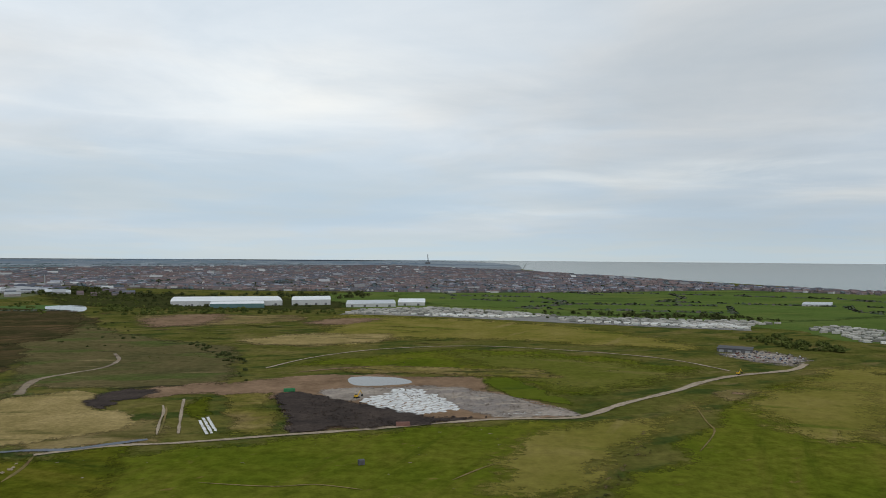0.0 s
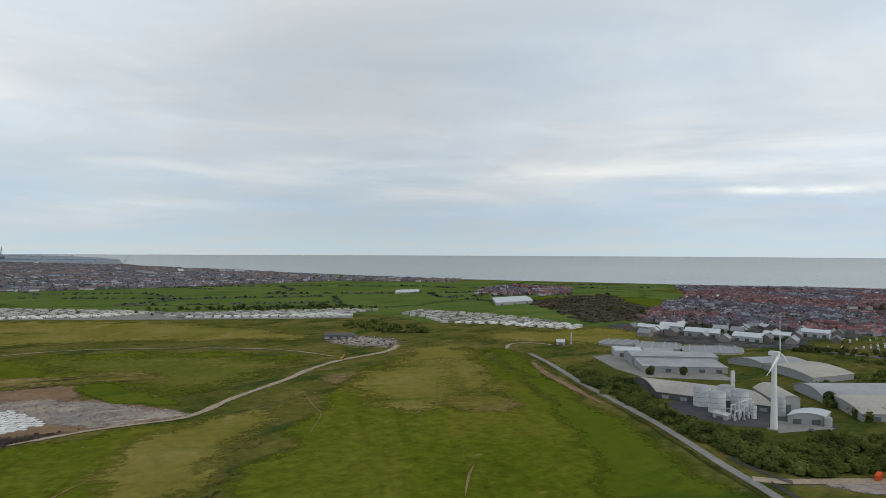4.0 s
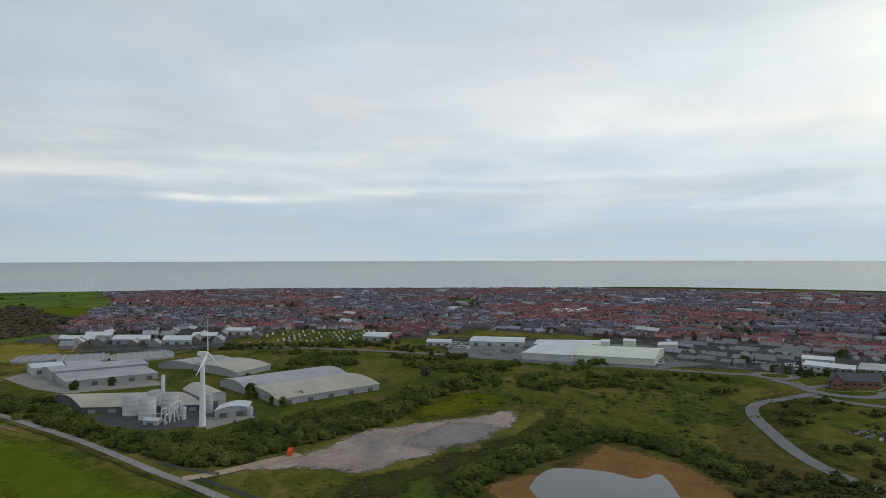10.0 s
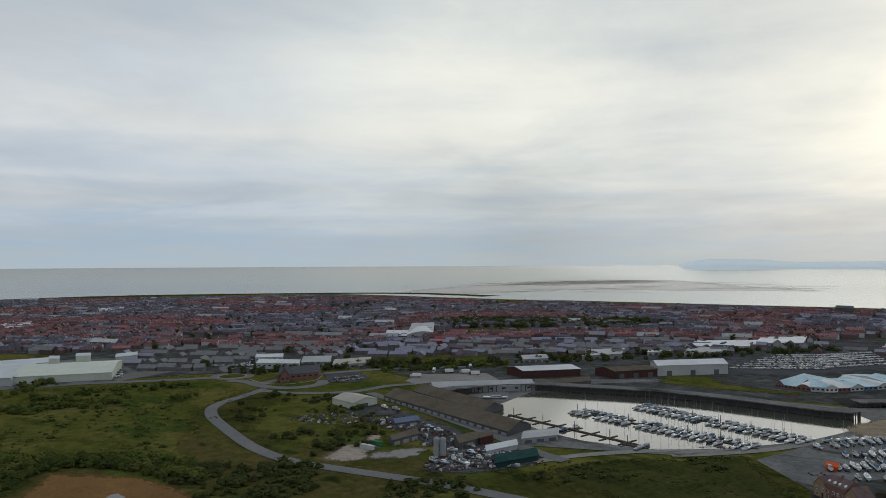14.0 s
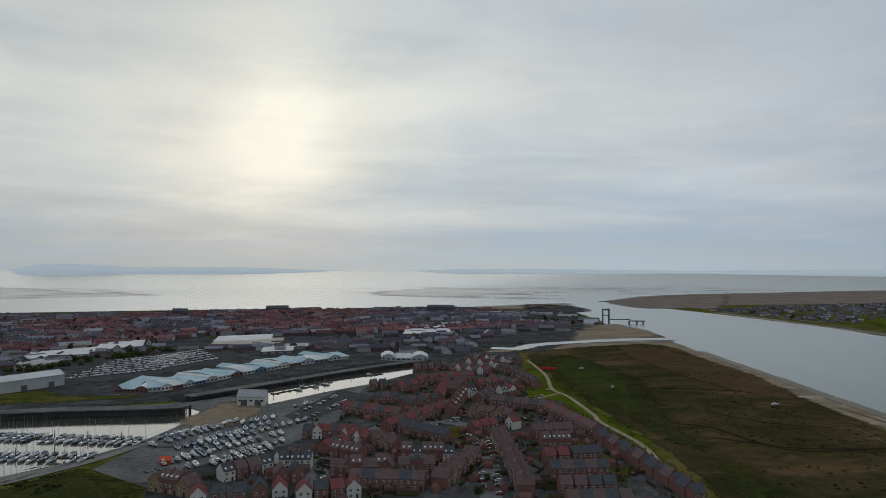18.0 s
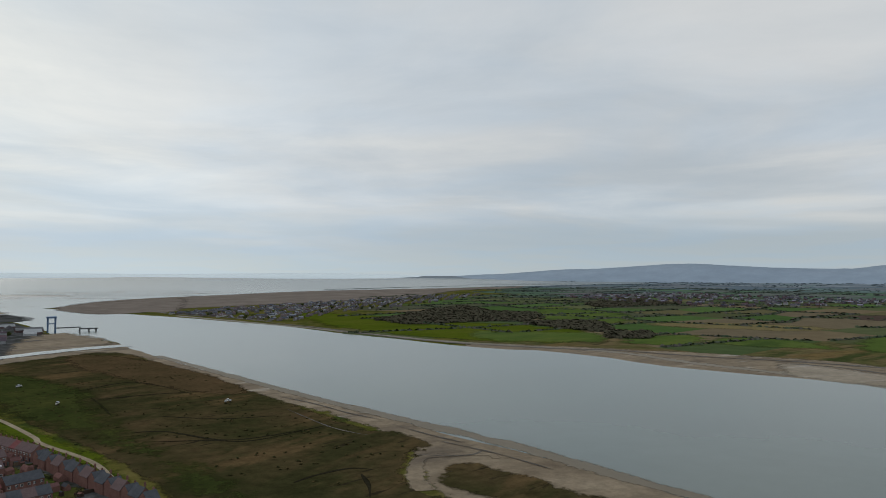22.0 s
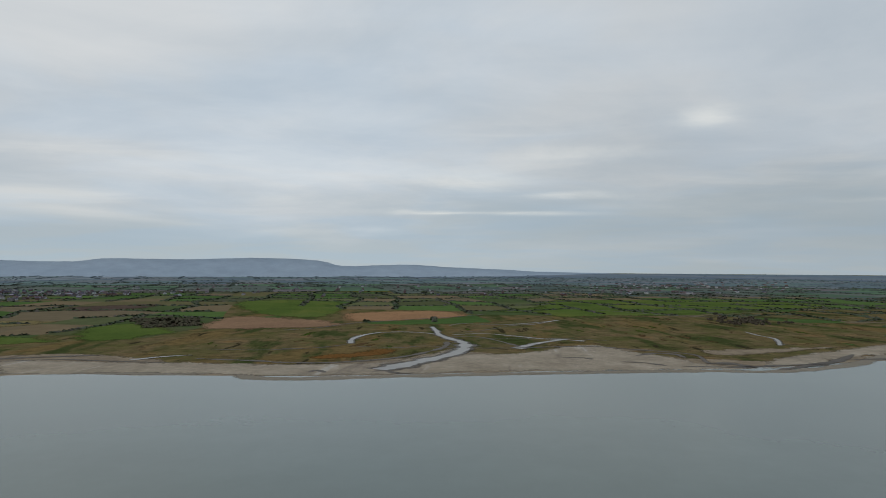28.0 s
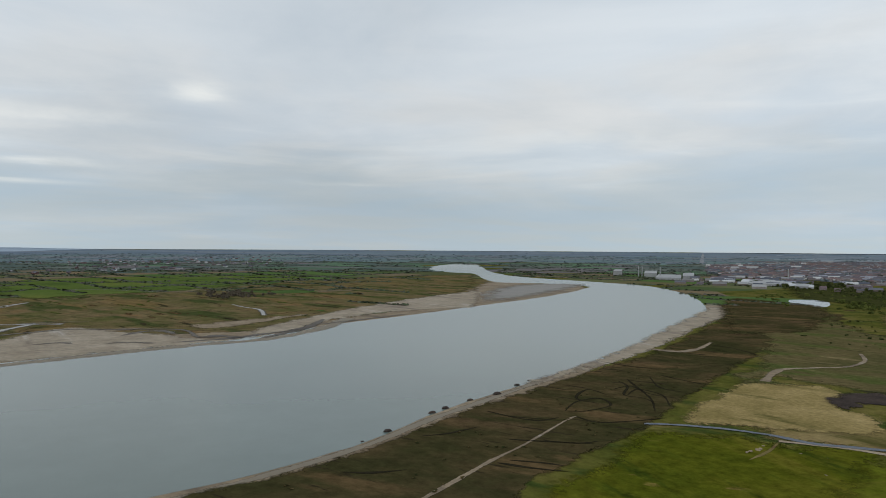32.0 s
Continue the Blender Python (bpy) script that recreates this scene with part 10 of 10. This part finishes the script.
for pts, n, sd in (([(736, 479), (787, 381), (811, 301), (723, 176), (763, 185), (868, 314), (818, 380), (781, 491)], 150, 181), ([(723, 63), (733, 26), (774, 27), (774, 65)], 26, 182), ([(753, 742), (822, 660), (807, 525), (841, 548), (853, 706), (802, 780)], 90, 183), ([(664, -252), (633, -386), (657, -401), (697, -271)], 70, 184)):
    scrub("hedge", pts, n, 3.6, 3.8, LEAF_DARK if sd % 2 else LEAF, "dark hedge of bushes along a road", sd, 44, 0.9)


scrub("scrub", [(-26, 1378), (341, 1157), (387, 1312), (-30, 1563)], 46, 3.5, 4, LEAF_DARK, "bushes between the caravan rows", 185, 24, 1.2)


scrub("wood", [(1167, -560), (1181, -678), (1102, -792), (992, -903), (902, -825), (909, -746), (975, -706), (1027, -611), (1047, -533)], 640, 8, 7, LEAF_DARK, "dark trees behind a playing field", 186, 26, 1.8, category="wood")


# ---- fences ----
def fence(line, h, label):
    o = thing("fence", line[0], label, "fence")
    ox, oy = line[0]
    for a, b in zip(line, line[1:]):
        n = max(1, round(math.dist(a, b) / 3))
        ang = math.degrees(math.atan2(b[1] - a[1], b[0] - a[0]))
        for i in range(n):
            x, y = a[0] + (b[0] - a[0]) * i / n - ox, a[1] + (b[1] - a[1]) * i / n - oy
            L = math.dist(a, b) / n
            piece("post", moved(box_mesh([(0, 0, h / 2, 0.14, 0.14, h + 0.2)]), x, y, 0.2, ang), CLAD_DARK, o)
            piece("panel", moved(box_mesh([(L / 2, 0, h * 0.3, L, 0.05, 0.06), (L / 2, 0, h * 0.85, L, 0.05, 0.06)] + [(0.12 + k * L / 12, 0, h / 2, 0.16, 0.03, h) for k in range(12)]), x, y, 0.2, ang), CLAD_DARK, o)


fence([(325, 247), (318, 226), (315, 203)], 1.8, "grey steel palisade fence by the works entrance")
fence([(306, 208), (293, 178), (283, 157)], 1.8, "grey steel palisade fence beside a lane")

# ---- streaks and blots on the open ground ----
tufts([(136, 458), (118, 433), (86, 370), (66, 326), (72, 319), (94, 351), (121, 402), (141, 444)], 92, 1.1, MARSH_TUFT, "rank growth in a gully", 108)
patches("earth_streaks", [(129, 448), (113, 420), (88, 370), (70, 326), (71, 322), (92, 360), (118, 408), (132, 441)], 26, 0.9, BLOT_BROWN, "bare earth in a gully", 109, 1.05, 2.5, 60, gate=-1)
FARM = [(-964, -477), (-940, -393), (-891, -220), (-1014, -101), (-1111, -22.7), (-1140, 190), (-1078, 343), (-1298, 606), (-1119, 300), (-1257, 758), (-1740, 1311), (-2118, 977), (-1753, 483), (-1499, 700), (-1655, 440), (-1704, 153), (-1298, -193)]
patches("sedge_blots", FARM, 90, 7, BLOT_RUST, "rusty sedge in marsh beyond the river", 121, 0.5, 5, 0)
patches("sedge_blots", FARM, 90, 6, BLOT_GREEN, "green growth in marsh beyond the river", 122, 0.55, 5, 0)
patches("grass_litter", [(-216, 379), (-150, 396), (-47, 430), (45, 460), (73, 413), (6.1, 333), (-148, 322)], 26, 0.5, TRACK, "pale scraps strewn on grass", 140, 1.0, 2.5, 0, gate=-1)
patches("earth_streaks", [(-578, 1255), (-232, 1332), (-17.2, 1138), (-41, 882), (-221, 846), (-331, 926)], 60, 3.5, BLOT_BROWN, "brown trodden streaks in rough grass", 141, 0.85, 6, 0)
patches("rank_streaks", [(-578, 1255), (-232, 1332), (-17.2, 1138), (168, 954), (-41, 871), (-217, 831), (-331, 926)], 90, 3.0, BLOT_DARK, "dark rank streaks in rough grass", 142, 0.9, 7, 0)

# ---- garages, sheds, fences and hedges between the houses ----
ESTATE = [(208, -511), (216, -617), (201, -730), (169, -802), (110, -798), (73, -644), (58, -570), (14.2, -476), (-12.1, -412), (-26.5, -365), (-37, -340), (-9.1, -309), (84, -289), (147, -297), (214, -332), (192, -392)]


def yard_clutter(name, n, label, category, mats, seed, size, far=6.0, near=1e9):
    """Small gabled or plain boxes strewn in the gaps, square to the nearest house."""
    r2 = random.Random(seed)
    q = np.array(ESTATE)
    hs = np.array(HOUSE_AT)
    v, f, idx, made, tries = [], [], [], 0, 0
    while made < n and tries < n * 60:
        tries += 1
        x, y = r2.uniform(q[:, 0].min(), q[:, 0].max()), r2.uniform(q[:, 1].min(), q[:, 1].max())
        dd = np.hypot(hs[:, 0] - x, hs[:, 1] - y)
        if not far < dd.min() < near or not bool(inside([x], [y], ESTATE)[0]):
            continue
        two = np.argsort(dd)[:2]
        th = math.atan2(hs[two[1]][1] - hs[two[0]][1], hs[two[1]][0] - hs[two[0]][0]) + (math.pi / 2 if r2.random() < 0.4 else 0)
        c, s = math.cos(th), math.sin(th)
        l, w, h, rise = (a * r2.uniform(0.8, 1.25) for a in size)
        a, d = l / 2, w / 2
        b = len(v)
        v += [(x + px * c - py * s, y + px * s + py * c, z + 0.2) for px, py, z in ((-a, -d, 0), (a, -d, 0), (a, d, 0), (-a, d, 0), (-a, -d, h), (a, -d, h), (a, d, h), (-a, d, h), (-a, 0, h + rise), (a, 0, h + rise))]
        for fc, m in (((0, 1, 5, 4), 0), ((1, 2, 6, 9, 5), 0), ((2, 3, 7, 6), 0), ((3, 0, 4, 8, 7), 0), ((4, 5, 9, 8), 1), ((8, 9, 6, 7), 1)):
            f.append(tuple(b + i for i in fc))
            idx.append(m)
        made += 1
    return tagged(mesh_object(name, v, f, mats, idx), label, category, "", "stuff")


FENCE = material("garden_fence", [(0.09, 0.065, 0.045), (0.13, 0.10, 0.07), (0.06, 0.045, 0.035)], mode="island", fine=1.0, tint=0.3)
GARAGE_ROOF = material("garage_roofs", [(0.15, 0.08, 0.075), (0.11, 0.08, 0.078), (0.07, 0.07, 0.078), (0.17, 0.09, 0.08)], mode="island", fine=1.0, tint=0.3)
yard_clutter("garages", 170, "low brick garages with tiled roofs", "garages", [BRICK_RED, GARAGE_ROOF], 151, (6.0, 3.6, 2.3, 1.5), 7.0, 16)
yard_clutter("garden_fences", 420, "brown timber garden fences", "fences", [FENCE, FENCE], 152, (9.0, 0.12, 1.7, 0.05), 4.8, 14)
yard_clutter("garden_hedges", 160, "clipped dark garden hedges", "hedges", [LEAF_DARK, LEAF_DARK], 153, (6.0, 0.9, 1.3, 0.2), 5.2, 16)
yard_clutter("garden_sheds", 120, "small timber garden sheds", "sheds", [FENCE, GARAGE_ROOF], 154, (2.4, 1.8, 1.9, 0.5), 6.0, 15)
